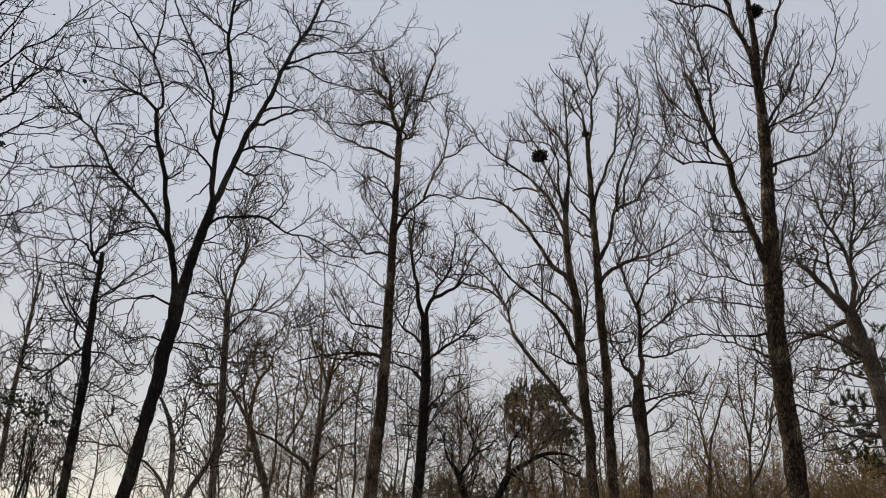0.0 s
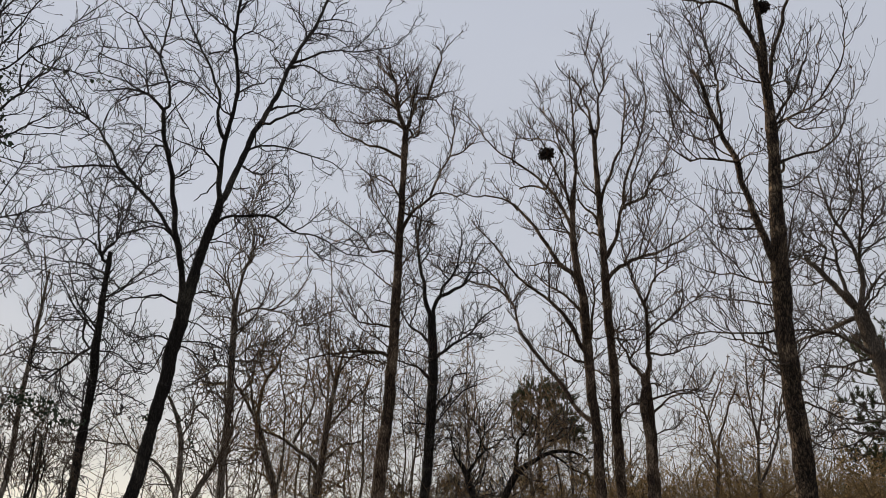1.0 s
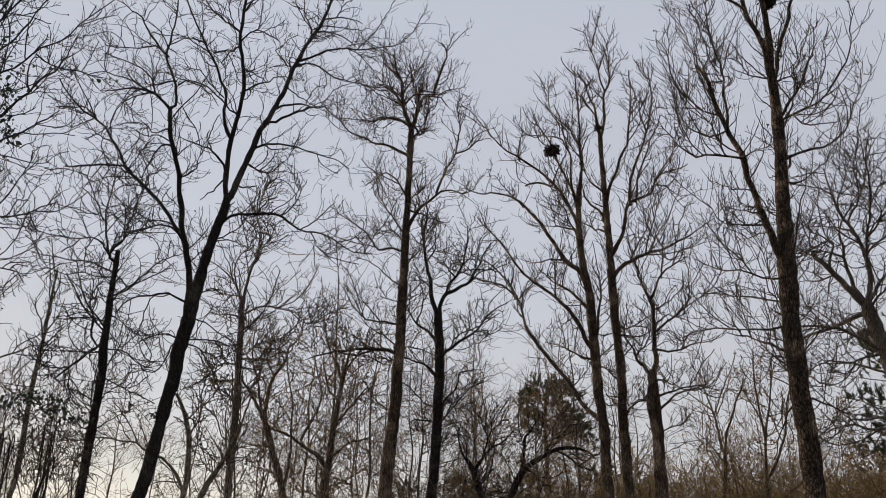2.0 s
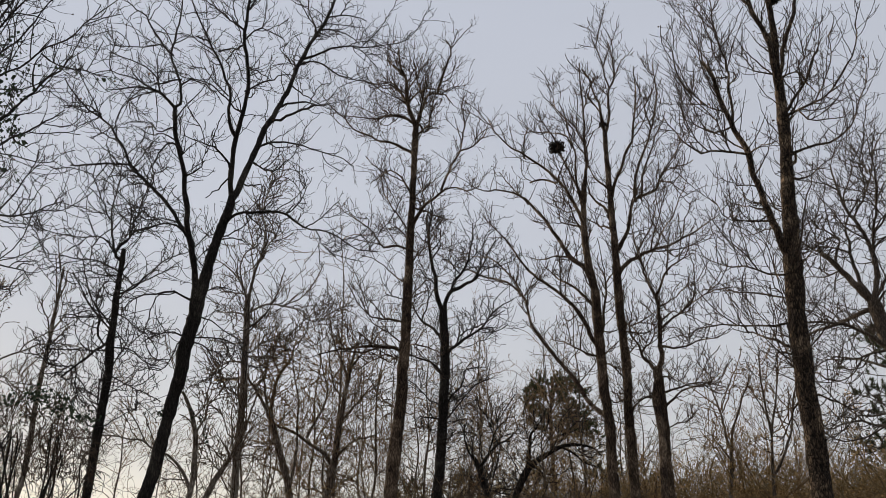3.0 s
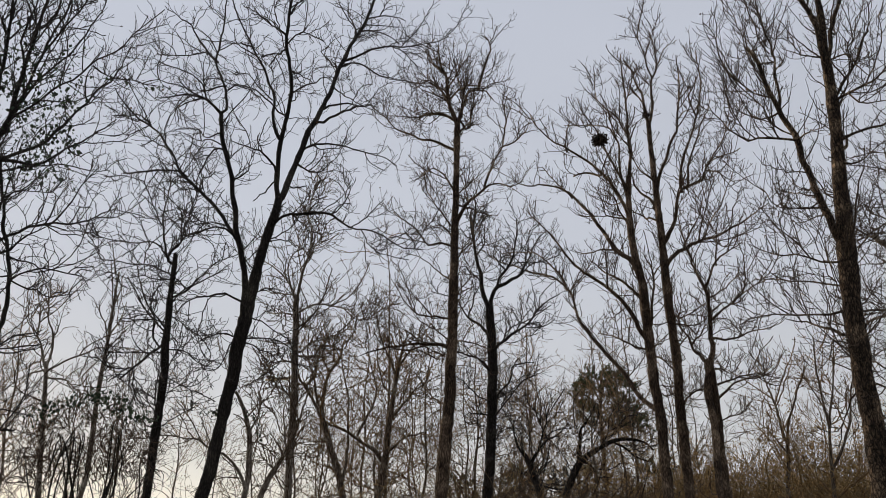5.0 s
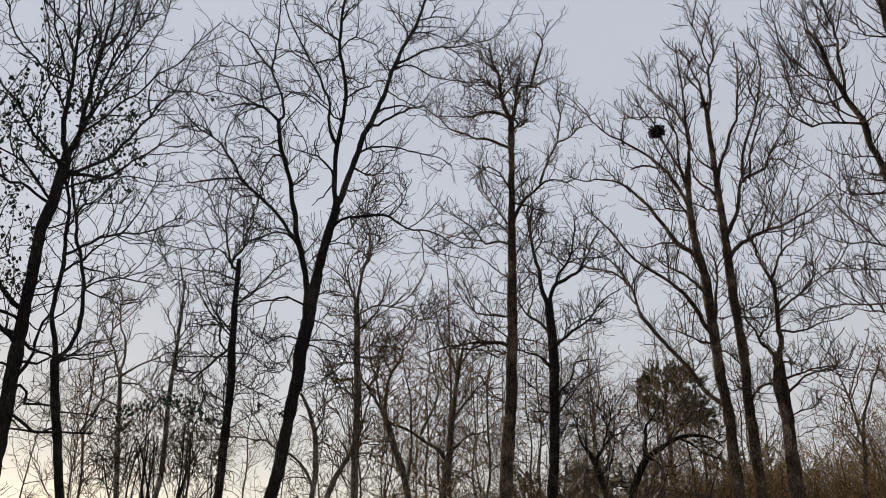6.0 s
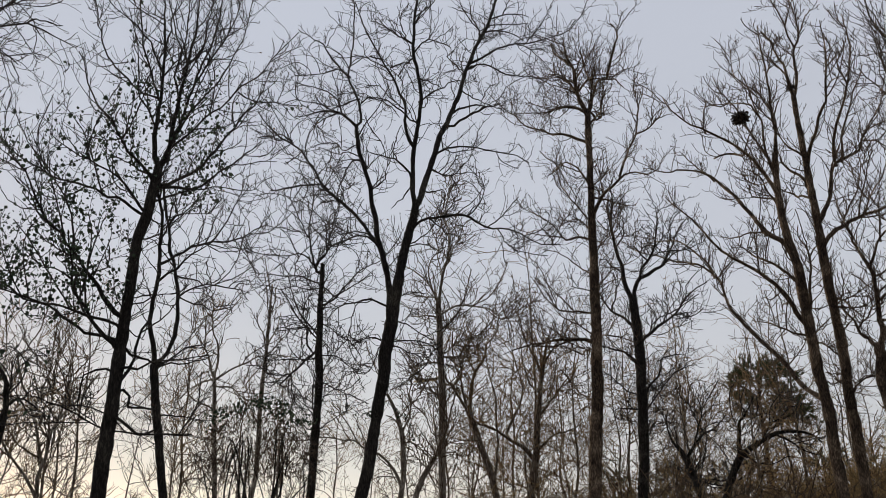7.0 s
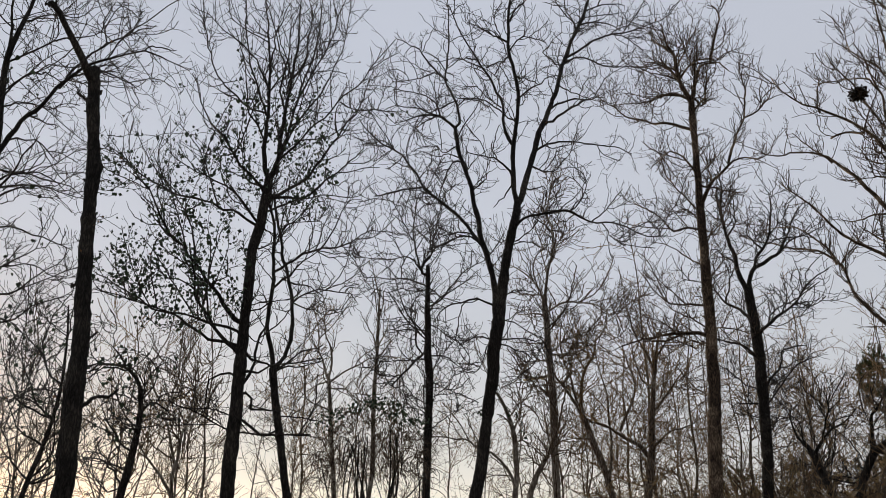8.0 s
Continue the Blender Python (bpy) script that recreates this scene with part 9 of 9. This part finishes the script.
# ---- trees deeper in the wood ----
def back_tree(tall, bark, limbs, spread, label, rise_up=0.02):
    """A thinner bare tree with limbs that rise at random round its stem."""
    t = Tree("back_tree", 0, 0, 0, bark, label)
    lean = rng.normal(0, 0.05, 2)
    stem = [(lean[0] * h + rng.normal(0, 0.10), lean[1] * h + rng.normal(0, 0.10), h) for h in np.linspace(0, tall, 7)]
    stem[0] = (0, 0, -0.15)
    r = 0.0065 * tall
    t.limb("trunk", r, 0.012, 0.3, *stem)
    stem = np.array(stem)
    for k in range(limbs):
        h = tall * rng.uniform(0.15, 0.92)
        base = np.array([np.interp(h, stem[:, 2], stem[:, c]) for c in (0, 1)] + [h])
        way = rng.uniform(0, 2 * np.pi)
        reach = spread * (1.15 - h / tall) * rng.uniform(0.6, 1.2) + 0.4
        rise = reach * rng.uniform(0.0, 1.0) + 6.0 * rise_up * reach
        side = np.array([math.cos(way), math.sin(way), 0])
        t.limb("limb", r * 0.42 * (1.2 - h / tall), 0.008, 0.1, base, base + side * reach * 0.45 + (0, 0, rise * 0.3), base + side * reach * 0.8 + (0, 0, rise * 0.65), base + side * reach + (0, 0, rise))
    t.crown(2.5, 1.35, rise_up, 0.42, 26, 0.07, 2.0, 0.6, False)
    return t.root


def place(kinds, spots, group=""):
    """Copies of the kinds at bearing, distance and size; the first copy of each kind is the thing itself."""
    used = set()
    for k, (bearing, far, size) in enumerate(spots):
        ob = kinds[k % len(kinds)]
        b = radians(bearing)
        m = pose(far * math.sin(b), far * math.cos(b), 0, 0, 0, rng.uniform(0, 360))
        if ob.name not in used:
            used.add(ob.name)
            ob.matrix_world = m @ Matrix.Scale(size, 4)
        else:
            c = copy_thing(ob, m)
            c.scale = (size,) * 3
        if group:
            ob["group"] = group


back_kinds = [
    back_tree(11.0, "bark_far", 12, 2.8, "thin tan bare tree deeper in the wood"),
    back_tree(12.0, "bark_far", 12, 2.4, "tall thin bare tree deeper in the wood"),
    back_tree(9.5, "bark_grey", 13, 3.2, "bushy grey bare tree deeper in the wood"),
    back_tree(10.0, "bark_far", 10, 2.4, "slim brown bare tree deeper in the wood"),
    back_tree(8.0, "bark_far", 13, 3.0, "low brown bare tree deeper in the wood"),
]
back_spots = [(-66 + 70 * (k + rng.uniform(0.1, 0.9)) / 30, rng.uniform(31, 48), rng.uniform(0.7, 1.05)) for k in range(30)]
back_spots += [(-14 + 24 * (k + rng.uniform(0.1, 0.9)) / 13, rng.uniform(30, 44), rng.uniform(0.6, 0.95)) for k in range(13)]
back_spots += [(6 + 34 * (k + rng.uniform(0.1, 0.9)) / 18, rng.uniform(40, 56), rng.uniform(0.7, 1.0)) for k in range(18)]
back_spots += [(1.1, 42, 1.15), (-7.0, 41, 1.25), (-10.5, 39, 1.15), (-13.6, 34, 0.9), (-3.0, 33, 0.85), (-9.0, 37, 1.3), (-1.6, 40, 1.2), (2.2, 42, 1.1), (4.6, 41, 1.05), (6.4, 43, 1.1), (8.6, 40, 1.1), (11.2, 43, 1.1)]
place(back_kinds, back_spots)
broom_kinds = [
    back_tree(9.0, "bark_grey", 14, 1.5, "slim bare tree with upright broomlike twigs", 0.22),
    back_tree(8.0, "bark_far", 13, 1.7, "young bare tree with steep thin branches", 0.2),
]
place(broom_kinds, [(-51.0, 29, 0.95), (-45.6, 26, 0.95), (-41.6, 29, 0.95), (-34.0, 33, 0.9), (-27.0, 35, 0.9)])


# ---- brush ----
def thicket(name, wide, tall, stems, mat, leaf_mat, leaves, label, thick=1.9, leaf_size=0.08):
    """A clump of whippy stems from the ground with fine twigs and some leaves."""
    root = tagged(new(name), label, "shrub", "brush under the trees")
    base = np.stack([rng.normal(0, wide * 0.4, stems), rng.normal(0, wide * 0.3, stems), np.full(stems, -0.1)], -1)
    D = unit(np.stack([rng.normal(0, 0.45, stems), rng.normal(0, 0.45, stems), np.ones(stems)], -1))
    L = tall * rng.uniform(0.5, 1.1, stems)
    line = [base]
    for _ in range(9):
        line.append(line[-1] + D * (L / 9)[:, None])
        D = unit(D + rng.normal(0, 0.27, D.shape))
    P0 = np.stack(line, 1)
    R0 = np.linspace(0.016, 0.005, 10)[None] * rng.uniform(0.7, 1.4, (stems, 1)) * thick * 0.7
    P1, R1 = sprout(P0, R0, 1.8, tall * 0.26, 4, 0.02, 0.32, 0.009 * thick, 0.0034 * thick, 0.2)
    P2, R2 = sprout(P1, R1, 2.0, tall * 0.12, 3, 0.05, 0.35, 0.005 * thick, 0.0028 * thick, 0.1)
    tagged(part("cane_clump", mesh_of("cane_clump", *tubes(P0, R0, 3), 4, mat), root), kind="stuff")
    tagged(part("brushwood", mesh_of("brushwood", *joined([tubes(P1, R1, 3), tubes(P2, R2, 3)]), 4, mat), root), kind="stuff")
    if leaves:
        V, F = leaf_cloud(P2[rng.integers(0, len(P2), leaves), -1] + rng.normal(0, 0.06, (leaves, 3)), leaf_size)
        tagged(part("leaves", mesh_of("leaves", V, F, 3, leaf_mat), root), kind="stuff")
    return root


brush_kinds = [
    thicket("thicket", 2.6, 3.6, 26, BRUSH, DEAD_LEAF, 240, "tangled bare brown brush under the trees"),
    thicket("thicket", 2.2, 2.8, 24, TWIG["bark_far"], DEAD_LEAF, 300, "bare brown brush with a few dead leaves"),
    thicket("thicket", 3.0, 4.4, 22, TWIG["bark_grey"], DEAD_LEAF, 120, "tall thin grey brush under the trees"),
]
brush_spots = [(-64 + 50 * (k + rng.uniform(0.1, 0.9)) / 15, rng.uniform(30, 44), rng.uniform(0.5, 0.75)) for k in range(15)]
brush_spots += [(-15 + 25 * (k + rng.uniform(0.1, 0.9)) / 34, rng.uniform(27, 42), rng.uniform(0.9, 1.35)) for k in range(29)]
brush_spots += [(-57 + 12 * (k + rng.uniform(0.1, 0.9)) / 4, rng.uniform(21, 26), rng.uniform(0.7, 0.9)) for k in range(4)]
brush_spots += [(-3 + 12 * (k + rng.uniform(0.1, 0.9)) / 6, rng.uniform(27, 31), rng.uniform(0.95, 1.15)) for k in range(6)]
place(brush_kinds, brush_spots)
russet_kinds = [
    thicket("russet_thicket", 3.4, 3.4, 31, BRUSH, RUSSET_LEAF, 2200, "russet brown brush that keeps its dead leaves", 1.5, 0.048),
    thicket("russet_thicket", 3.0, 2.9, 31, BRUSH, RUSSET_LEAF, 2200, "russet brown brush that keeps its dead leaves", 1.5, 0.048),
]
place(russet_kinds, [(8 + 32 * (k + rng.uniform(0, 1)) / 68, rng.uniform(34, 50), rng.uniform(1.6, 2.2)) for k in range(68)] + [(-7 + 16 * (k + rng.uniform(0, 1)) / 14, rng.uniform(36, 48), rng.uniform(1.0, 1.45)) for k in range(14)] + [(-8 + 8 * (k + rng.uniform(0, 1)) / 4, rng.uniform(26, 30), rng.uniform(0.65, 0.85)) for k in range(4)] + [(0 + 9 * (k + rng.uniform(0, 1)) / 5, rng.uniform(28, 32), rng.uniform(0.8, 1.0)) for k in range(5)])


# ---- pines ----
def pine(tall, bare, reach, limbs, label, lean=(0.0, 0.0)):
    """A pine with a bare lower trunk and a ragged domed crown of needle tufts."""
    t = Tree("pine_tree", 0, 0, 0, "pine", label)
    t.root["group"] = "pines behind the bare trees"
    axis = lambda h: np.array([lean[0] * h + 0.12 * math.sin(h * 0.5), lean[1] * h, h])
    t.limb("trunk", 0.2, 0.05, 0.98, *[(*(axis(h) + (0, 0, 0)), 0.19 - 0.15 * h / tall) for h in np.linspace(-0.2, tall * 0.9, 7)])
    for k in range(limbs):
        f = (k + rng.uniform(0, 1)) / limbs
        h = tall * (bare + (0.88 - bare) * f)
        w = reach * math.sqrt(max(0.12, 1 - ((f - 0.4) / 0.68) ** 2)) * rng.uniform(0.6, 1.05)
        a = rng.uniform(0, 2 * np.pi)
        side = np.array([math.cos(a), math.sin(a), 0])
        b = axis(h)
        lift = rng.uniform(-0.1, 0.25) + 0.75 * f * f
        p = [b, b + side * w * 0.4 + (0, 0, w * lift * 0.25), b + side * w * 0.75 + (0, 0, w * lift * 0.6), b + side * w + (0, 0, w * lift)]
        t.limb("limb", 0.05 * (1.2 - f), 0.012, 0.3, *p)
    t.needle_crown(9.0, 0.65)
    return t.root


def stand(ob, p, turn=0.0, size=1.0):
    """Sets a thing on the ground under the place p."""
    ob.matrix_world = pose(p[0], p[1], 0, 0, 0, turn) @ Matrix.Scale(size, 4)
    return ob


stand(pine(11.11, 0.35, 2.6, 40, "green pine half hidden behind a spreading oak"), (19.68, 34.82, 3.54), 10)
low_pine = pine(6.2, 0.25, 2.0, 26, "small dark pine low among the brush")
stand(low_pine, (9.71, 57.15, 4.03), 70, 1.0)
for spot, size, turn in (((13.96, 60.38, 4.16), 0.95, 200), ((23.07, 44.36, 4.07), 0.95, 120), ((0.5, 49.0, 4.0), 0.85, 30), ((4.2, 51.5, 4.0), 0.9, 160), ((-3.1, 47.0, 4.0), 0.75, 250)):
    c = copy_thing(low_pine, pose(spot[0], spot[1], 0, 0, 0, turn))
    c.scale = (size,) * 3


# ---- nests ----
def nest(place_at, size, label):
    """A ragged ball of dead leaves and sticks lodged in the branches."""
    root = tagged(new("squirrel_nest"), label, "nest", "nests in the trees")
    root.matrix_world = pose(*place_at)
    n = 90
    mid = unit(rng.normal(size=(n, 3))) * size * rng.uniform(0.25, 0.5, (n, 1)) * (1, 1, 0.8)
    way = unit(np.cross(mid, rng.normal(size=(n, 3))))
    P = np.stack([mid - way * size * 0.38, mid + rng.normal(0, size * 0.04, mid.shape), mid + way * size * 0.38], 1)
    tagged(part("brushwood", mesh_of("brushwood", *tubes(P, np.full((n, 3), 0.007), 3), 4, TWIG["bark_dark"]), root), kind="stuff")
    spots = rng.normal(0, size * 0.2, (700, 3)) * (1, 1, 0.8)
    V, F = leaf_cloud(spots, size * 0.24, 0.2)
    tagged(part("leaves", mesh_of("leaves", V, F, 3, NEST_LEAF), root, "matted dark dead leaves"), kind="stuff")
    return root


nest((3.48, 25.36, 14.57), 0.50, "round squirrel nest of dark dead leaves")
# This small leaf clump stands in for a thick dark knob at the fork.
nest((5.40, 26.40, 16.05), 0.24, "small dark leaf clump standing for a thick knob in a fork")
nest((6.52, 13.68, 12.0), 0.27, "small leafy nest lodged beside a trunk")


# ---- climbing vines ----
def heart_leaf(name):
    """A heart-shaped leaf, folded along its midrib, hanging from its stalk at the origin."""
    rim = [(0.0, -0.02), (0.22, 0.06), (0.40, -0.06), (0.46, -0.30), (0.32, -0.62), (0.0, -1.0)]
    bm = bmesh.new()
    spine = [bm.verts.new((0, 0.03 * math.sin(3 * f), -f)) for f in (0.02, 0.35, 0.7, 1.0)]
    for s in (-1, 1):
        edge = [bm.verts.new((s * x, 0.16 * x + rng.normal(0, 0.02), z)) for x, z in rim[1:5]]
        bm.faces.new((spine[0], edge[0], edge[1], spine[1])[::s])
        bm.faces.new((spine[1], edge[1], edge[2], spine[2])[::s])
        bm.faces.new((spine[2], edge[2], edge[3], spine[3])[::s])
    me = bpy.data.meshes.new(name)
    bm.to_mesh(me)
    bm.free()
    me.materials.append(VINE_LEAF)
    return me


HEARTS = [heart_leaf("leaf") for _ in range(4)]


def vine(tree, label, single, rest, clumps, tendrils=(), size=0.09, leaf_mat=VINE_LEAF):
    """A leafy climber in a tree: stems of its own, leaves one by one where they can be told apart, and a joined rest.
    clumps: across, up, half width, half height and share, in the tree's own plane."""
    root = tagged(new("climbing_vine"), label, "vine", "vines in the trees")
    root.matrix_world = tree.root.matrix_world.copy()
    spots, strung = [], []
    total = sum(c[4] for c in clumps)
    for u, h, ru, rh, share in clumps:
        off = ((tree.twigs[:, 0] - u) / ru) ** 2 + ((tree.twigs[:, 2] - h) / rh) ** 2
        near = tree.twigs[off < 1]
        if len(near):
            spots.append(near[rng.integers(0, len(near), int((single + rest) * share / total))])
            spots[-1] = spots[-1] + rng.normal(0, 0.08, spots[-1].shape)
    for line in tendrils:
        P = spline(line, 26)
        P += rng.normal(0, 0.02, P.shape)
        part("stem", mesh_of("stem", *tubes(P[None], np.linspace(0.008, 0.005, 26)[None], 4), 4, TWIG["bark_dark"]), root)
        strung.append(P[rng.integers(5, 26, 22)])
    spots = np.concatenate(spots)
    rng.shuffle(spots)
    spots = np.concatenate([*strung, spots])
    for k, p in enumerate(spots[:single]):
        ob = new("leaf", HEARTS[k % 4])
        ob.parent = root
        s = size * rng.uniform(0.7, 1.3)
        ob.matrix_basis = pose(*(p + rng.normal(0, 0.03, 3)), rng.normal(0, 30), rng.normal(0, 30), rng.uniform(0, 360)) @ Matrix.Scale(s, 4)
    if rest:
        V, F = leaf_cloud(spots[single:] + rng.normal(0, 0.05, spots[single:].shape), size * 0.95, 1.2, 0.43)
        tagged(part("foliage", mesh_of("foliage", V, F, 3, leaf_mat), root), kind="stuff")


vine(
    h1_tree, "dark green heart-leaved vine climbing a leaning tree", 300, 2900,
    [(0.32, 8.82, 1.18, 0.99, 7.5), (-0.46, 8.54, 0.68, 0.71, 2.0), (-1.40, 7.92, 0.65, 0.49, 1.5), (-2.49, 8.17, 0.53, 0.55, 0.7), (-2.66, 7.07, 0.46, 0.64, 0.9), (-2.19, 6.54, 0.56, 0.52, 1.8), (-1.28, 6.73, 0.64, 0.65, 2.0), (-0.49, 6.22, 0.54, 0.76, 2.4), (-1.50, 5.85, 0.83, 0.51, 3.8), (-0.85, 5.56, 0.73, 0.45, 2.8), (-2.29, 5.74, 0.60, 0.50, 2.0), (-1.45, 8.93, 0.44, 0.51, 0.4), (1.16, 8.47, 0.54, 0.52, 0.8), (-0.48, 10.12, 0.35, 1.03, 0.6), (-0.79, 7.26, 0.60, 0.54, 1.8), (0.74, 9.48, 0.85, 0.82, 2.4), (1.19, 7.83, 0.59, 0.51, 0.8)],
    [((-3.00, 0.00, 8.85), (-2.16, 0.00, 8.97), (-1.63, 0.00, 9.08), (-0.69, 0.00, 9.18)), ((-0.61, 0.00, 12.68), (-0.58, 0.00, 11.65), (-0.57, 0.00, 10.94), (-0.45, 0.00, 10.19), (-0.33, 0.00, 9.33)), ((1.08, 0.00, 9.96), (1.69, 0.00, 10.02), (2.31, 0.00, 10.16), (3.07, 0.00, 10.24)), ((-3.05, 0.00, 8.63), (-2.56, 0.00, 8.34), (-2.10, 0.00, 7.99), (-1.81, 0.00, 7.76))],
    0.082,
)
vine(
    a_tree, "sprigs of green vine leaves on a dark trunk", 44, 0,
    [(-0.18, 3.95, 0.48, 0.30, 1.0), (0.82, 3.72, 0.49, 0.49, 1.0), (1.45, 11.26, 0.43, 0.57, 1.0)],
    [((0.15, 0.00, 3.75), (-0.13, 0.00, 4.00), (-0.31, 0.00, 3.87)), ((0.35, 0.00, 4.24), (0.79, 0.00, 3.78), (0.98, 0.00, 3.32))],
    0.06,
)
vine(
    l_tree, "sparse vine leaves scattered on arching limbs", 60, 0,
    [(0.94, 6.86, 1.38, 1.61, 1.0), (1.23, 5.02, 1.34, 0.67, 1.4), (-0.06, 10.49, 0.96, 0.72, 0.8)],
)
vine(
    p3_tree, "small dark vine leaves scattered through thin stems", 80, 160,
    [(-0.30, 4.38, 0.94, 0.83, 1.5), (-0.29, 3.16, 0.81, 0.81, 1.0), (0.07, 5.06, 0.64, 0.43, 0.8)],
    (), 0.06,
)
vine(
    p_tree, "dark vine leaves tangled round a crooked trunk", 70, 60,
    [(-0.59, 4.51, 0.80, 0.46, 2.0), (0.17, 4.51, 0.58, 0.70, 1.0), (-0.13, 3.35, 1.02, 0.68, 1.0)],
)

vine(
    s2_tree, "snarl of dead brown vine leaves in thin twigs", 0, 260,
    [(0.04, 7.27, 1.08, 0.75, 2.0), (-0.38, 6.34, 0.86, 0.86, 0.6)],
    (), 0.085, DEAD_LEAF,
)


# ---- a shrub smothered by a leafy climber ----
def draped_shrub(p, tall, wide):
    root = tagged(new("vine_draped_shrub"), "rounded shrub topped with dark vine leaves", "shrub")
    root.matrix_world = pose(p[0], p[1], 0, 0, 0, math.degrees(-math.atan2(p[0], p[1])))
    n = 20
    core = spline([(0, 0, -0.1), (0.08, 0.02, tall * 0.2), (-0.05, 0, tall * 0.4), (0.02, 0.03, tall * 0.45)], 14)
    part("trunk", mesh_of("trunk", *tubes(core[None], np.linspace(0.06, 0.025, 14)[None], 9, 0.08), 4, BARK["bark_dark"]), root)
    a = rng.uniform(0, 2 * np.pi, n)
    share = np.sqrt(rng.uniform(0.05, 1, n))
    out_to = share * wide * 0.5
    tip = np.stack([np.cos(a) * out_to, np.sin(a) * out_to, tall * np.sqrt(1 - 0.4 * share**2) * rng.uniform(0.86, 1.0, n)], -1)
    foot = np.stack([np.cos(a) * out_to * 0.12, np.sin(a) * out_to * 0.12, tall * rng.uniform(0.22, 0.42, n)], -1)
    over = tip * (1.3, 1.3, 0.78)
    P = np.stack([spline([foot[k], foot[k] * 0.5 + tip[k] * (0.75, 0.75, 0.36) + rng.normal(0, 0.16, 3), foot[k] * (0.2, 0.2, 0.1) + tip[k] * (1.0, 1.0, 0.86) + rng.normal(0, 0.16, 3), over[k] + rng.normal(0, 0.12, 3)], 14) for k in range(n)])
    R = np.linspace(0.022, 0.009, 14)[None] * rng.uniform(0.6, 1.3, (n, 1))
    for k in range(n):
        part("stem", mesh_of("stem", *tubes(P[k : k + 1], R[k : k + 1], 6), 4, BARK["bark_dark"]), root)
    m = 430
    a, share = rng.uniform(0, 2 * np.pi, m), np.sqrt(rng.uniform(0, 1, m))
    line = [np.stack([np.cos(a) * share * wide * 0.5, np.sin(a) * share * wide * 0.5, tall * np.sqrt(1 - 0.36 * share**2) * rng.uniform(0.66, 0.97, m)], -1)]
    way = unit(rng.normal(size=(m, 3)) + np.stack([np.cos(a), np.sin(a), np.full(m, 0.5)], -1) * 0.8)
    reach = rng.uniform(0.25, 0.6, m)
    for _ in range(7):
        line.append(line[-1] + way * (reach / 7)[:, None])
        way = unit(way + rng.normal(0, 0.22, way.shape) - (0, 0, 0.26))
    P1 = np.stack(line, 1)
    R1 = np.linspace(0.010, 0.0055, 8)[None] * rng.uniform(0.8, 1.3, (m, 1))
    P2, R2 = sprout(P1, R1, 4.2, 0.28, 4, -0.06, 0.6, 0.0075, 0.0048, 0.1, (40, 95))
    tagged(part("brushwood", mesh_of("brushwood", *joined([tubes(P1, R1, 3), tubes(P2, R2, 3)]), 4, TWIG["bark_brown"]), root), kind="stuff")
    k = 26
    a, share = rng.uniform(0, 2 * np.pi, k), np.sqrt(rng.uniform(0, 0.8, k))
    tufts = np.stack([np.cos(a) * share * wide * 0.5, np.sin(a) * share * wide * 0.5, tall * (1 - 0.16 * share**2)], -1)
    spots = tufts[rng.integers(0, k, 430)] + rng.normal(0, 1, (430, 3)) * (0.17, 0.17, 0.075)
    V, F = leaf_cloud(spots, 0.095, 0.9, 0.42)
    tagged(part("foliage", mesh_of("foliage", V, F, 3, VINE_LEAF), root, "dark green vine leaves"), kind="stuff")


draped_shrub((-9.50, 17.37, 2.45), 4.5, 2.9)
